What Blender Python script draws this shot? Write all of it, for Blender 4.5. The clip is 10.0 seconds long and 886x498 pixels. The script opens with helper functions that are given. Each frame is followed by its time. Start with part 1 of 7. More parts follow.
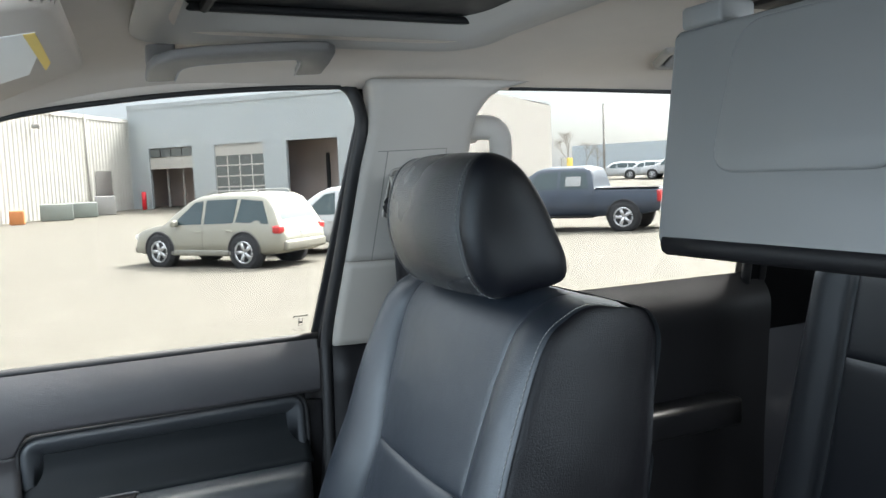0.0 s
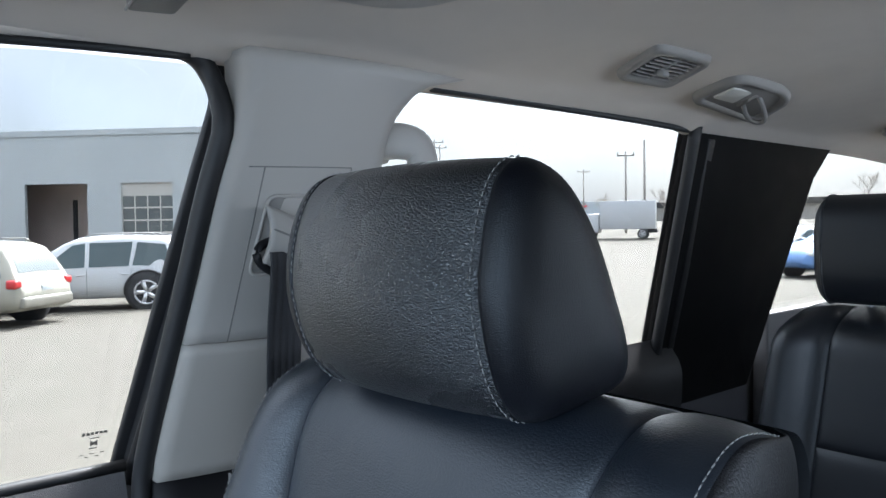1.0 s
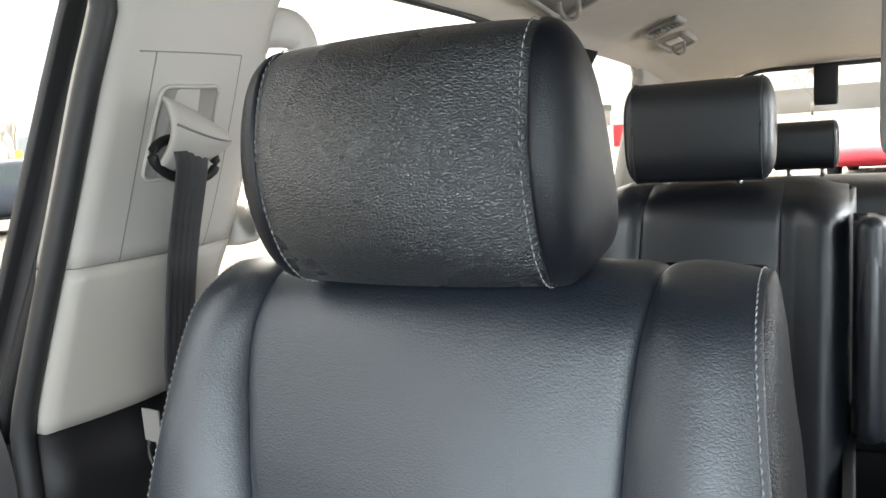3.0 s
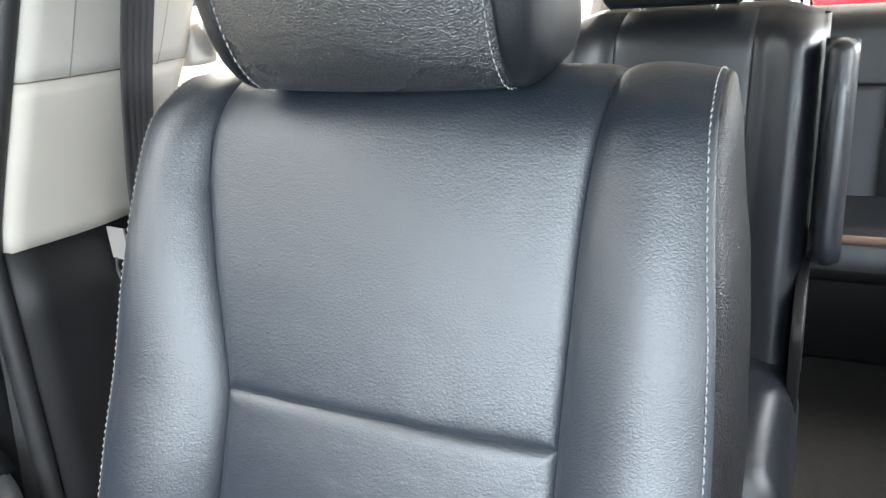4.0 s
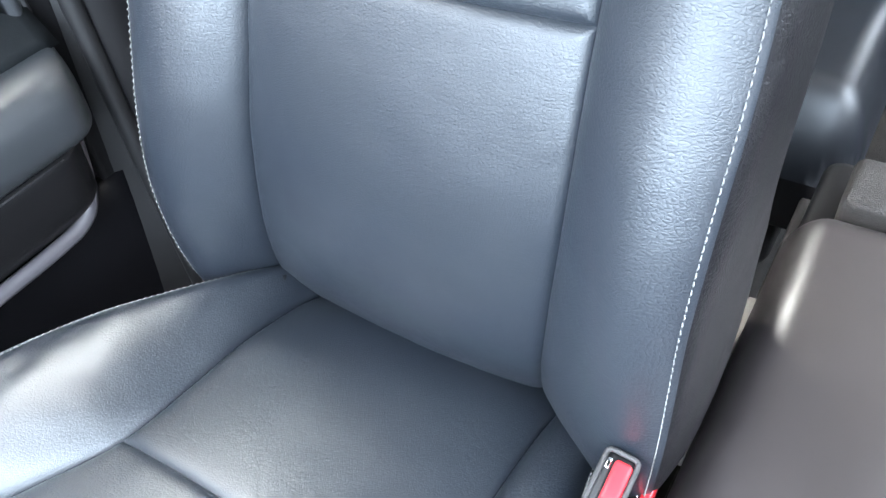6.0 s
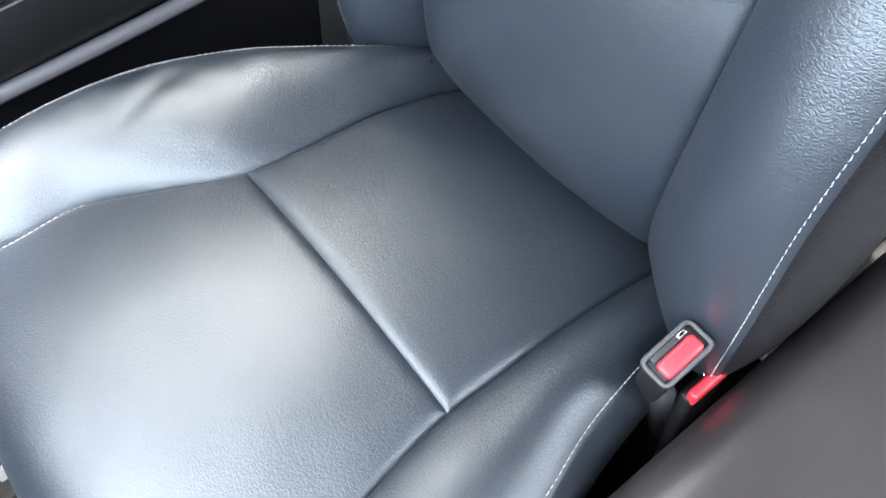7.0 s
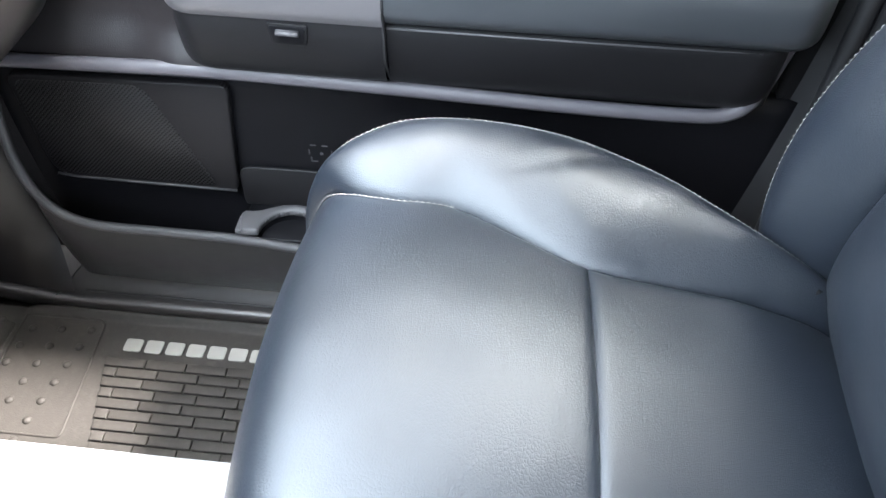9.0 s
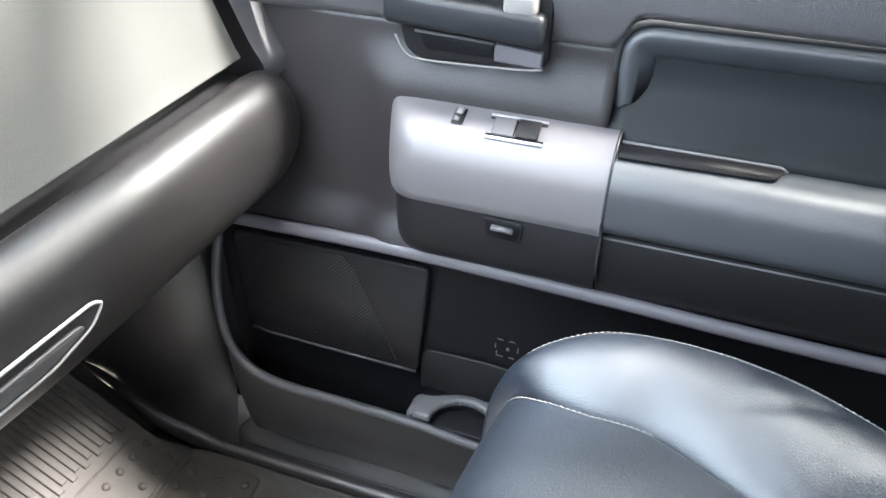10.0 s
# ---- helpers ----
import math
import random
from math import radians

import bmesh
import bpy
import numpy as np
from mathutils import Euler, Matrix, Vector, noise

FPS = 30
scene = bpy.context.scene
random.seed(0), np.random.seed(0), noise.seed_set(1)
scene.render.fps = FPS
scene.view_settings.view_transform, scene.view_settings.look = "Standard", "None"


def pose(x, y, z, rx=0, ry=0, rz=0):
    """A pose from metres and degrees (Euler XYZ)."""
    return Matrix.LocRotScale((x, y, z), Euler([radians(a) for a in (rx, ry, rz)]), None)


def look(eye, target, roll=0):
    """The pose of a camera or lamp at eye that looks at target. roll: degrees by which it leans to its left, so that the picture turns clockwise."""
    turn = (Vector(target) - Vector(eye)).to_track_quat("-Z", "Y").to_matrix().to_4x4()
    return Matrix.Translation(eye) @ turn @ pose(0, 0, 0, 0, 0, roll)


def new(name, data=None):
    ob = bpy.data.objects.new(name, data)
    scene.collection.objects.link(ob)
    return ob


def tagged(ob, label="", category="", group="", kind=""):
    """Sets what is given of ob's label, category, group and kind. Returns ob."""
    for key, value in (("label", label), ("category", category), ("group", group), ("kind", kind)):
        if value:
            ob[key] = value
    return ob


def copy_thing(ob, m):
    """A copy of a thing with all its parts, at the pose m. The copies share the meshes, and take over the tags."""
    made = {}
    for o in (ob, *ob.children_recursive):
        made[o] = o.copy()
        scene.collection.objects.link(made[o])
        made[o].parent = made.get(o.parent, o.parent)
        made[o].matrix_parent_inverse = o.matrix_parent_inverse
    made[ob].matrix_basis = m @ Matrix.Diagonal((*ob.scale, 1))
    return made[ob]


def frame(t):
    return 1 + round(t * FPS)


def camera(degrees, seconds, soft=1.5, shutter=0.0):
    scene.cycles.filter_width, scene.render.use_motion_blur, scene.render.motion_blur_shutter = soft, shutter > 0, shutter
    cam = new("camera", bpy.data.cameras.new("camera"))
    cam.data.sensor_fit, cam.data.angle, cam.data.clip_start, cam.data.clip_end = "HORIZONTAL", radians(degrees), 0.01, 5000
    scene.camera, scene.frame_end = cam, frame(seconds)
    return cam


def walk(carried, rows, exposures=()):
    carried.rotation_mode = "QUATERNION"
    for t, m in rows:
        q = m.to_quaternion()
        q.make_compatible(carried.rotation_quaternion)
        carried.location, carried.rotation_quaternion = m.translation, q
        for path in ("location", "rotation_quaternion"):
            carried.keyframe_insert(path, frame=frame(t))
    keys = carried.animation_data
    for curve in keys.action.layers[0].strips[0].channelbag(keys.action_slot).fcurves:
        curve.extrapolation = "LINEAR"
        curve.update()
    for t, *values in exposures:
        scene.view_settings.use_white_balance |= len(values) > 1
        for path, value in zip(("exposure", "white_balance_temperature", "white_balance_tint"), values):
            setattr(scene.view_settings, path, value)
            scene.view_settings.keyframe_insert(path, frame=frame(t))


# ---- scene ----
cam = camera(59.3, 10.0)
PATH = [
    (0, (0.007, -0.569, 1.722), (0.841, 1.239, 1.535), -2.2),
    (0.5, (0.019, -0.242, 1.713), (1.014, 1.493, 1.667), -0.9),
    (1, (0.074, -0.052, 1.702), (1.411, 1.434, 1.642), -0.8),
    (1.5, (0.027, 0.071, 1.708), (1.593, 1.315, 1.663), -0.5),
    (2, (-0.016, 0.152, 1.699), (1.693, 1.19, 1.633), -0.9),
    (2.2, (-0.032, 0.162, 1.696), (1.707, 1.146, 1.604), -1.4),
    (3.3, (-0.043, 0.129, 1.662), (1.702, 1.032, 1.284), -4.2),
    (3.5, (-0.041, 0.128, 1.656), (1.695, 1.015, 1.205), -4.2),
    (4, (-0.045, 0.124, 1.637), (1.645, 0.969, 0.983), -4.1),
    (4.5, (-0.051, 0.119, 1.622), (1.556, 0.934, 0.753), -4.2),
    (5, (-0.043, 0.118, 1.611), (1.455, 0.911, 0.549), -4.9),
    (5.5, (-0.033, 0.118, 1.604), (1.325, 0.89, 0.356), -5.6),
    (6, (0.004, 0.1, 1.571), (1.115, 0.964, 0.149), -8.0),
    (6.2, (-0.001, 0.096, 1.561), (1.018, 0.975, 0.082), -8.1),
    (7.3, (0.033, 0.071, 1.562), (0.482, 1.007, -0.147), -5.2),
    (7.5, (0.032, 0.061, 1.565), (0.449, 1.017, -0.142), -1.4),
    (8, (0.025, 0.041, 1.582), (0.311, 1.087, -0.098), 3.1),
    (8.5, (0.035, 0.043, 1.572), (0.124, 1.239, -0.029), 1.6),
    (9, (0.023, 0.064, 1.554), (-0.076, 1.429, 0.096), 1.9),
    (9.5, (-0.006, 0.078, 1.54), (-0.33, 1.576, 0.254), 1.7),
    (10, (-0.033, 0.088, 1.543), (-0.575, 1.669, 0.444), 1.6),
]
walk(cam, [(t, look(eye, target, roll)) for t, eye, target, roll in PATH],
     exposures=[(0.0, 4.1, 6150, 7), (0.5, 3.85, 5700, 8), (1.5, 3.9, 5650, 10), (2.2, 4.15, 6050, 10), (3.3, 5.05, 7000, 10), (4.5, 5.8, 6550, 10), (6.2, 6.05, 6150, 10), (7.3, 5.6, 6250, 10), (8.5, 5.55, 6150, 10), (9.3, 5.5, 6150, 10), (10.0, 5.35, 6150, 10)])



# world, sun, exposure
SUN_AZ, SUN_EL = 72.0, 52.0          # degrees from +y towards +x, and above the ground
world = bpy.data.worlds.new("world")
scene.world = world
world.use_nodes = True
wn = world.node_tree.nodes
sky = wn.new("ShaderNodeTexSky")
sky.sky_type = "NISHITA"
sky.sun_disc = False
sky.sun_elevation = radians(SUN_EL)
sky.sun_rotation = radians(SUN_AZ)
sky.dust_density = 4.0
sky.air_density = 1.2
sky.altitude = 200
# thin bright cloud over the blue, brighter towards the zenith as an overcast sky is
wl = world.node_tree.links
wco, wnz, wsep, wz, wcl, wmix, wr = wn.new("ShaderNodeTexCoord"), wn.new("ShaderNodeTexNoise"), wn.new("ShaderNodeSeparateXYZ"), wn.new("ShaderNodeMath"), wn.new("ShaderNodeMixRGB"), wn.new("ShaderNodeMixRGB"), wn.new("ShaderNodeMapRange")
wnz.inputs["Scale"].default_value, wnz.inputs["Detail"].default_value = 1.5, 3.0
wl.new(wco.outputs["Generated"], wnz.inputs["Vector"])
wr.inputs["From Min"].default_value, wr.inputs["From Max"].default_value = 0.35, 0.65
wr.inputs["To Min"].default_value, wr.inputs["To Max"].default_value = 0.86, 0.98
wl.new(wnz.outputs[0], wr.inputs["Value"])
wl.new(wco.outputs["Generated"], wsep.inputs[0])
wz.operation, wz.use_clamp = "MAXIMUM", True
wz.inputs[1].default_value = 0.0
wl.new(wsep.outputs["Z"], wz.inputs[0])
wcl.inputs[1].default_value = (0.60, 0.61, 0.63, 1)
wcl.inputs[2].default_value = (4.7, 4.55, 4.35, 1)
wzp = wn.new("ShaderNodeMath")
wzp.operation, wzp.inputs[1].default_value = "POWER", 1.6
wl.new(wz.outputs[0], wzp.inputs[0])
wl.new(wzp.outputs[0], wcl.inputs[0])
wl.new(wr.outputs[0], wmix.inputs[0])
wl.new(sky.outputs[0], wmix.inputs[1])
# soft banks of thicker and thinner cloud
wbn, wbr, wbm = wn.new("ShaderNodeTexNoise"), wn.new("ShaderNodeMapRange"), wn.new("ShaderNodeMixRGB")
wbn.inputs["Scale"].default_value, wbn.inputs["Detail"].default_value = 5.0, 6.0
wl.new(wco.outputs["Generated"], wbn.inputs["Vector"])
wbr.inputs["From Min"].default_value, wbr.inputs["From Max"].default_value = 0.35, 0.68
wbr.inputs["To Min"].default_value, wbr.inputs["To Max"].default_value = 0.84, 1.14
wl.new(wbn.outputs[0], wbr.inputs["Value"])
wbm.blend_type, wbm.inputs[0].default_value = "MULTIPLY", 1.0
wl.new(wcl.outputs[0], wbm.inputs[1])
wl.new(wbr.outputs[0], wbm.inputs[2])
wl.new(wbm.outputs[0], wmix.inputs[2])
# wide glow of the veiled sun
sv = Vector((math.sin(radians(SUN_AZ)) * math.cos(radians(SUN_EL)), math.cos(radians(SUN_AZ)) * math.cos(radians(SUN_EL)), math.sin(radians(SUN_EL))))
wdot, wpow, wglow, wsum = wn.new("ShaderNodeVectorMath"), wn.new("ShaderNodeMath"), wn.new("ShaderNodeMixRGB"), wn.new("ShaderNodeMixRGB")
wdot.operation = "DOT_PRODUCT"
wdot.inputs[1].default_value = sv
wl.new(wco.outputs["Generated"], wdot.inputs[0])
wclip = wn.new("ShaderNodeMath")
wclip.operation, wclip.inputs[1].default_value = "MAXIMUM", 0.0
wl.new(wdot.outputs["Value"], wclip.inputs[0])
wpow.operation, wpow.inputs[1].default_value = "POWER", 9.0
wl.new(wclip.outputs[0], wpow.inputs[0])
wglow.inputs[1].default_value, wglow.inputs[2].default_value = (0, 0, 0, 1), (20.0, 18.3, 15.7, 1)
wl.new(wpow.outputs[0], wglow.inputs[0])
wsum.blend_type, wsum.inputs[0].default_value = "ADD", 1.0
wl.new(wmix.outputs[0], wsum.inputs[1])
wl.new(wglow.outputs[0], wsum.inputs[2])
wl.new(wsum.outputs[0], wn["Background"].inputs[0])
wn["Background"].inputs[1].default_value = 0.15
sun_data = bpy.data.lights.new("sun", "SUN")
sun_data.energy, sun_data.angle, sun_data.color = 1.3, radians(9.0), (1.0, 0.94, 0.86)
sun = new("sun", sun_data)
sun.matrix_world = look(sv * 50, (0, 0, 0))



def sky_lamp(name, at, target, sx, sy, watts, color=(0.86, 0.93, 1.0)):
    """The sky's light through a window opening."""
    d = bpy.data.lights.new(name, "AREA")
    d.shape, d.size, d.size_y, d.energy, d.color = "RECTANGLE", sx, sy, watts, color
    new(name, d).matrix_world = look(at, target)


sky_lamp("windscreen_sky", (-0.55, 0.0, 1.64), (0.10, 0.0, 0.90), 1.25, 0.72, 1.15, (0.76, 0.885, 1.0))
sky_lamp("driver_window_sky", (-0.05, -0.84, 1.64), (0.1, 0.0, 1.2), 0.80, 0.38, 0.17)
sky_lamp("driver_rear_window_sky", (1.05, -0.82, 1.66), (1.1, 0.2, 1.2), 0.75, 0.38, 0.75)
sky_lamp("driver_quarter_window_sky", (2.33, -0.80, 1.68), (2.2, 0.2, 1.2), 0.6, 0.36, 0.6)

# ---- materials ----
def material(name, color, rough=0.6, metal=0.0, grain=0.0, scale=200.0, var=0.12, vscale=6.0, cells=False, spec=0.5, stretch=(1, 1, 1), dirt=0.0, rough_var=0.1, crease=0.0):
    m = bpy.data.materials.new(name)
    m.use_nodes = True
    t = m.node_tree
    n, l = t.nodes, t.links
    b = n["Principled BSDF"]
    b.inputs["Roughness"].default_value = rough
    b.inputs["Metallic"].default_value = metal
    b.inputs["Specular IOR Level"].default_value = spec
    co = n.new("ShaderNodeTexCoord")
    mp = n.new("ShaderNodeMapping")
    mp.inputs["Scale"].default_value = stretch
    l.new(co.outputs["Object"], mp.inputs[0])
    big = n.new("ShaderNodeTexNoise")
    big.inputs["Scale"].default_value = vscale
    big.inputs["Detail"].default_value = 5
    l.new(mp.outputs[0], big.inputs["Vector"])
    mix = n.new("ShaderNodeMix")
    mix.data_type = "RGBA"
    lo = [c * (1 - var) for c in color]
    hi = [min(1.0, c * (1 + var)) for c in color]
    mix.inputs[6].default_value = (*lo, 1)
    mix.inputs[7].default_value = (*hi, 1)
    l.new(big.outputs[0], mix.inputs[0])
    out = mix.outputs[2]
    if dirt:
        sp = n.new("ShaderNodeTexNoise")
        sp.inputs["Scale"].default_value = vscale * 9
        sp.inputs["Detail"].default_value = 8
        l.new(mp.outputs[0], sp.inputs["Vector"])
        ramp = n.new("ShaderNodeValToRGB")
        ramp.color_ramp.elements[0].position, ramp.color_ramp.elements[1].position = 0.5, 0.75
        l.new(sp.outputs[0], ramp.inputs[0])
        md = n.new("ShaderNodeMix")
        md.data_type = "RGBA"
        md.inputs[7].default_value = (0.42, 0.39, 0.34, 1)
        mul = n.new("ShaderNodeMath")
        mul.operation = "MULTIPLY"
        mul.inputs[1].default_value = dirt
        l.new(ramp.outputs[0], mul.inputs[0])
        l.new(mul.outputs[0], md.inputs[0])
        l.new(out, md.inputs[6])
        out = md.outputs[2]
    l.new(out, b.inputs["Base Color"])
    if rough_var:
        rr = n.new("ShaderNodeMapRange")
        rr.inputs["To Min"].default_value = max(0.02, rough - rough_var)
        rr.inputs["To Max"].default_value = min(1.0, rough + rough_var)
        l.new(big.outputs[0], rr.inputs["Value"])
        l.new(rr.outputs[0], b.inputs["Roughness"])
    if grain:
        bump = n.new("ShaderNodeBump")
        bump.inputs["Strength"].default_value = grain
        bump.inputs["Distance"].default_value = 0.0012
        if cells:
            warp = n.new("ShaderNodeTexNoise")
            warp.inputs["Scale"].default_value = scale * 0.25
            warp.inputs["Detail"].default_value = 2
            l.new(mp.outputs[0], warp.inputs["Vector"])
            add = n.new("ShaderNodeMixRGB")
            add.blend_type = "ADD"
            add.inputs[0].default_value = 1.5 / scale
            l.new(mp.outputs[0], add.inputs[1])
            l.new(warp.outputs["Color"], add.inputs[2])
            vo = n.new("ShaderNodeTexVoronoi")
            vo.feature = "DISTANCE_TO_EDGE"
            vo.inputs["Scale"].default_value = scale
            l.new(add.outputs[0], vo.inputs["Vector"])
            cr = n.new("ShaderNodeMapRange")
            cr.inputs["From Max"].default_value = 0.22
            l.new(vo.outputs["Distance"], cr.inputs["Value"])
            fine = n.new("ShaderNodeTexNoise")
            fine.inputs["Scale"].default_value = scale * 0.12
            fine.inputs["Detail"].default_value = 6
            l.new(mp.outputs[0], fine.inputs["Vector"])
            sm = n.new("ShaderNodeMath")
            sm.operation = "ADD"
            l.new(cr.outputs[0], sm.inputs[0])
            l.new(fine.outputs[0], sm.inputs[1])
            last = sm.outputs[0]
            if crease:
                # sparse fine creases in patches
                cn, cm, ab, cl_, pm, mm, sc_ = n.new("ShaderNodeTexNoise"), n.new("ShaderNodeMath"), n.new("ShaderNodeMath"), n.new("ShaderNodeMapRange"), n.new("ShaderNodeMapRange"), n.new("ShaderNodeMath"), n.new("ShaderNodeMath")
                cn.inputs["Scale"].default_value, cn.inputs["Detail"].default_value, cn.inputs["Distortion"].default_value = 26.0, 3.0, 1.2
                l.new(mp.outputs[0], cn.inputs["Vector"])
                cm.operation, cm.inputs[1].default_value = "SUBTRACT", 0.5
                l.new(cn.outputs[0], cm.inputs[0])
                ab.operation = "ABSOLUTE"
                l.new(cm.outputs[0], ab.inputs[0])
                cl_.inputs["From Max"].default_value = 0.035
                l.new(ab.outputs[0], cl_.inputs["Value"])
                pm.inputs["From Min"].default_value, pm.inputs["From Max"].default_value = 0.48, 0.62
                pm.inputs["To Min"].default_value, pm.inputs["To Max"].default_value = 0.0, crease
                l.new(big.outputs[0], pm.inputs["Value"])
                mm.operation = "MULTIPLY"
                l.new(cl_.outputs[0], mm.inputs[0])
                l.new(pm.outputs[0], mm.inputs[1])
                sc_.operation = "ADD"
                l.new(last, sc_.inputs[0])
                l.new(mm.outputs[0], sc_.inputs[1])
                last = sc_.outputs[0]
            l.new(last, bump.inputs["Height"])
        else:
            fine = n.new("ShaderNodeTexNoise")
            fine.inputs["Scale"].default_value = scale
            fine.inputs["Detail"].default_value = 4
            l.new(mp.outputs[0], fine.inputs["Vector"])
            l.new(fine.outputs[0], bump.inputs["Height"])
        l.new(bump.outputs[0], b.inputs["Normal"])
    return m


def glass_material(name, tint=(1, 1, 1), alpha=0.08, rough=0.0):
    m = bpy.data.materials.new(name)
    m.use_nodes = True
    n, l = m.node_tree.nodes, m.node_tree.links
    n.remove(n["Principled BSDF"])
    tr, gl, mx = n.new("ShaderNodeBsdfTransparent"), n.new("ShaderNodeBsdfGlossy"), n.new("ShaderNodeMixShader")
    lw, pw, ml = n.new("ShaderNodeLayerWeight"), n.new("ShaderNodeMath"), n.new("ShaderNodeMath")
    pw.operation, ml.operation = "POWER", "MULTIPLY_ADD"
    pw.inputs[1].default_value = 4.0
    ml.inputs[1].default_value, ml.inputs[2].default_value = 0.35, 0.02
    lw.inputs[0].default_value = 0.5
    l.new(lw.outputs["Facing"], pw.inputs[0])
    l.new(pw.outputs[0], ml.inputs[0])
    tr.inputs[0].default_value = (*tint, 1)
    gl.inputs["Roughness"].default_value = rough
    l.new(ml.outputs[0], mx.inputs[0])
    l.new(tr.outputs[0], mx.inputs[1])
    l.new(gl.outputs[0], mx.inputs[2])
    l.new(mx.outputs[0], n["Material Output"].inputs[0])
    return m


def carpaint(name, color, rough=0.38):
    m = material(name, color, rough, 0.0, var=0.05, vscale=2.0, rough_var=0.05)
    m.node_tree.nodes["Principled BSDF"].inputs["Coat Weight"].default_value = 0.15
    return m


def leather(name, color, rough, cell, depth, wrinkle=0.0, spec=0.8, stretch=(1, 1, 1), var=0.2, coat=0.0):
    """Finished hide: rounded pebbles of two sizes, deeper in patches, and long shallow wrinkles."""
    m = bpy.data.materials.new(name)
    m.use_nodes = True
    n, l = m.node_tree.nodes, m.node_tree.links
    b = n["Principled BSDF"]
    b.inputs["Specular IOR Level"].default_value = spec
    b.inputs["Specular Tint"].default_value = (0.93, 0.97, 1.0, 1)
    b.inputs["Coat Weight"].default_value, b.inputs["Coat Roughness"].default_value = coat, 0.38
    def math_(op, a, c):
        q = n.new("ShaderNodeMath")
        q.operation = op
        for k, v in enumerate((a, c)):
            if isinstance(v, (int, float)):
                q.inputs[k].default_value = v
            else:
                l.new(v, q.inputs[k])
        return q.outputs[0]
    def noise_(scale, detail, src, dist=0.0):
        q = n.new("ShaderNodeTexNoise")
        q.inputs["Scale"].default_value, q.inputs["Detail"].default_value, q.inputs["Distortion"].default_value = scale, detail, dist
        l.new(src, q.inputs["Vector"])
        return q
    def ramp_(v, a, c, lo, hi):
        q = n.new("ShaderNodeMapRange")
        q.inputs["From Min"].default_value, q.inputs["From Max"].default_value = a, c
        q.inputs["To Min"].default_value, q.inputs["To Max"].default_value = lo, hi
        l.new(v, q.inputs["Value"])
        return q.outputs[0]
    co, mp = n.new("ShaderNodeTexCoord"), n.new("ShaderNodeMapping")
    mp.inputs["Scale"].default_value = stretch
    l.new(co.outputs["Object"], mp.inputs[0])
    big = noise_(7.0, 4, co.outputs["Object"])
    mix = n.new("ShaderNodeMix")
    mix.data_type = "RGBA"
    mix.inputs[6].default_value = (*[c * (1 - var) for c in color], 1)
    mix.inputs[7].default_value = (*[c * (1 + var) for c in color], 1)
    l.new(big.outputs[0], mix.inputs[0])
    l.new(mix.outputs[2], b.inputs["Base Color"])
    warp = noise_(cell * 0.35, 2, mp.outputs[0])
    add = n.new("ShaderNodeMixRGB")
    add.blend_type = "ADD"
    add.inputs[0].default_value = 1.1 / cell
    l.new(mp.outputs[0], add.inputs[1])
    l.new(warp.outputs["Color"], add.inputs[2])
    total = None
    for k, wgt in ((1.0, 1.0), (2.1, 0.35)):
        vo = n.new("ShaderNodeTexVoronoi")
        vo.feature = "DISTANCE_TO_EDGE"
        vo.inputs["Scale"].default_value = cell * k
        l.new(add.outputs[0], vo.inputs["Vector"])
        h = math_("MULTIPLY", math_("POWER", ramp_(vo.outputs["Distance"], 0.0, 0.30, 0.0, 1.0), 0.6), wgt)
        total = h if total is None else math_("ADD", total, h)
    patch = ramp_(noise_(14.0, 3, co.outputs["Object"]).outputs[0], 0.32, 0.66, 0.78, 1.0)
    total = math_("MULTIPLY", total, patch)
    if wrinkle:
        wm = n.new("ShaderNodeMapping")
        wm.inputs["Scale"].default_value = (1.0, 0.42, 1.6)
        l.new(co.outputs["Object"], wm.inputs[0])
        for sc, wgt in ((42.0, 1.0), (110.0, 0.55)):
            w = noise_(sc, 2, wm.outputs[0], 0.8)
            line = ramp_(math_("ABSOLUTE", math_("SUBTRACT", w.outputs[0], 0.5), 0.0), 0.0, 0.05, 0.0, 1.0)
            where = ramp_(noise_(9.0, 2, co.outputs["Object"]).outputs[0], 0.40, 0.62, 0.0, wrinkle * wgt)
            total = math_("ADD", total, math_("MULTIPLY", line, where))
    bump = n.new("ShaderNodeBump")
    bump.inputs["Strength"].default_value, bump.inputs["Distance"].default_value = depth, 0.0007
    l.new(total, bump.inputs["Height"])
    l.new(bump.outputs[0], b.inputs["Normal"])
    l.new(bump.outputs[0], b.inputs["Coat Normal"])
    # handled patches are a little glossier
    l.new(ramp_(big.outputs[0], 0.3, 0.7, rough + 0.04, rough - 0.04), b.inputs["Roughness"])
    return m


LEATHER = leather("black_leather", (0.0054, 0.0084, 0.0140), 0.43, 330, 0.24, 0.45, spec=0.80, coat=0.45, stretch=(1, 0.75, 1.2))
LEATHER_SMOOTH = leather("black_leather_smooth", (0.0054, 0.0084, 0.0140), 0.43, 420, 0.20, 0.7, spec=0.80, coat=0.45, stretch=(1, 0.8, 1.1))
LEATHER_GRAINED = leather("black_leather_pebbled", (0.0032, 0.0040, 0.0060), 0.28, 350, 0.72, 0.0, spec=0.9, coat=0.6, stretch=(1, 0.7, 1.15))
LEATHER_REAR = leather("black_leather_rear", (0.0070, 0.0082, 0.0110), 0.35, 480, 0.2, 0.3, spec=0.65)
THREAD = material("grey_thread", (0.205, 0.205, 0.202), 0.7, var=0.15, vscale=300)
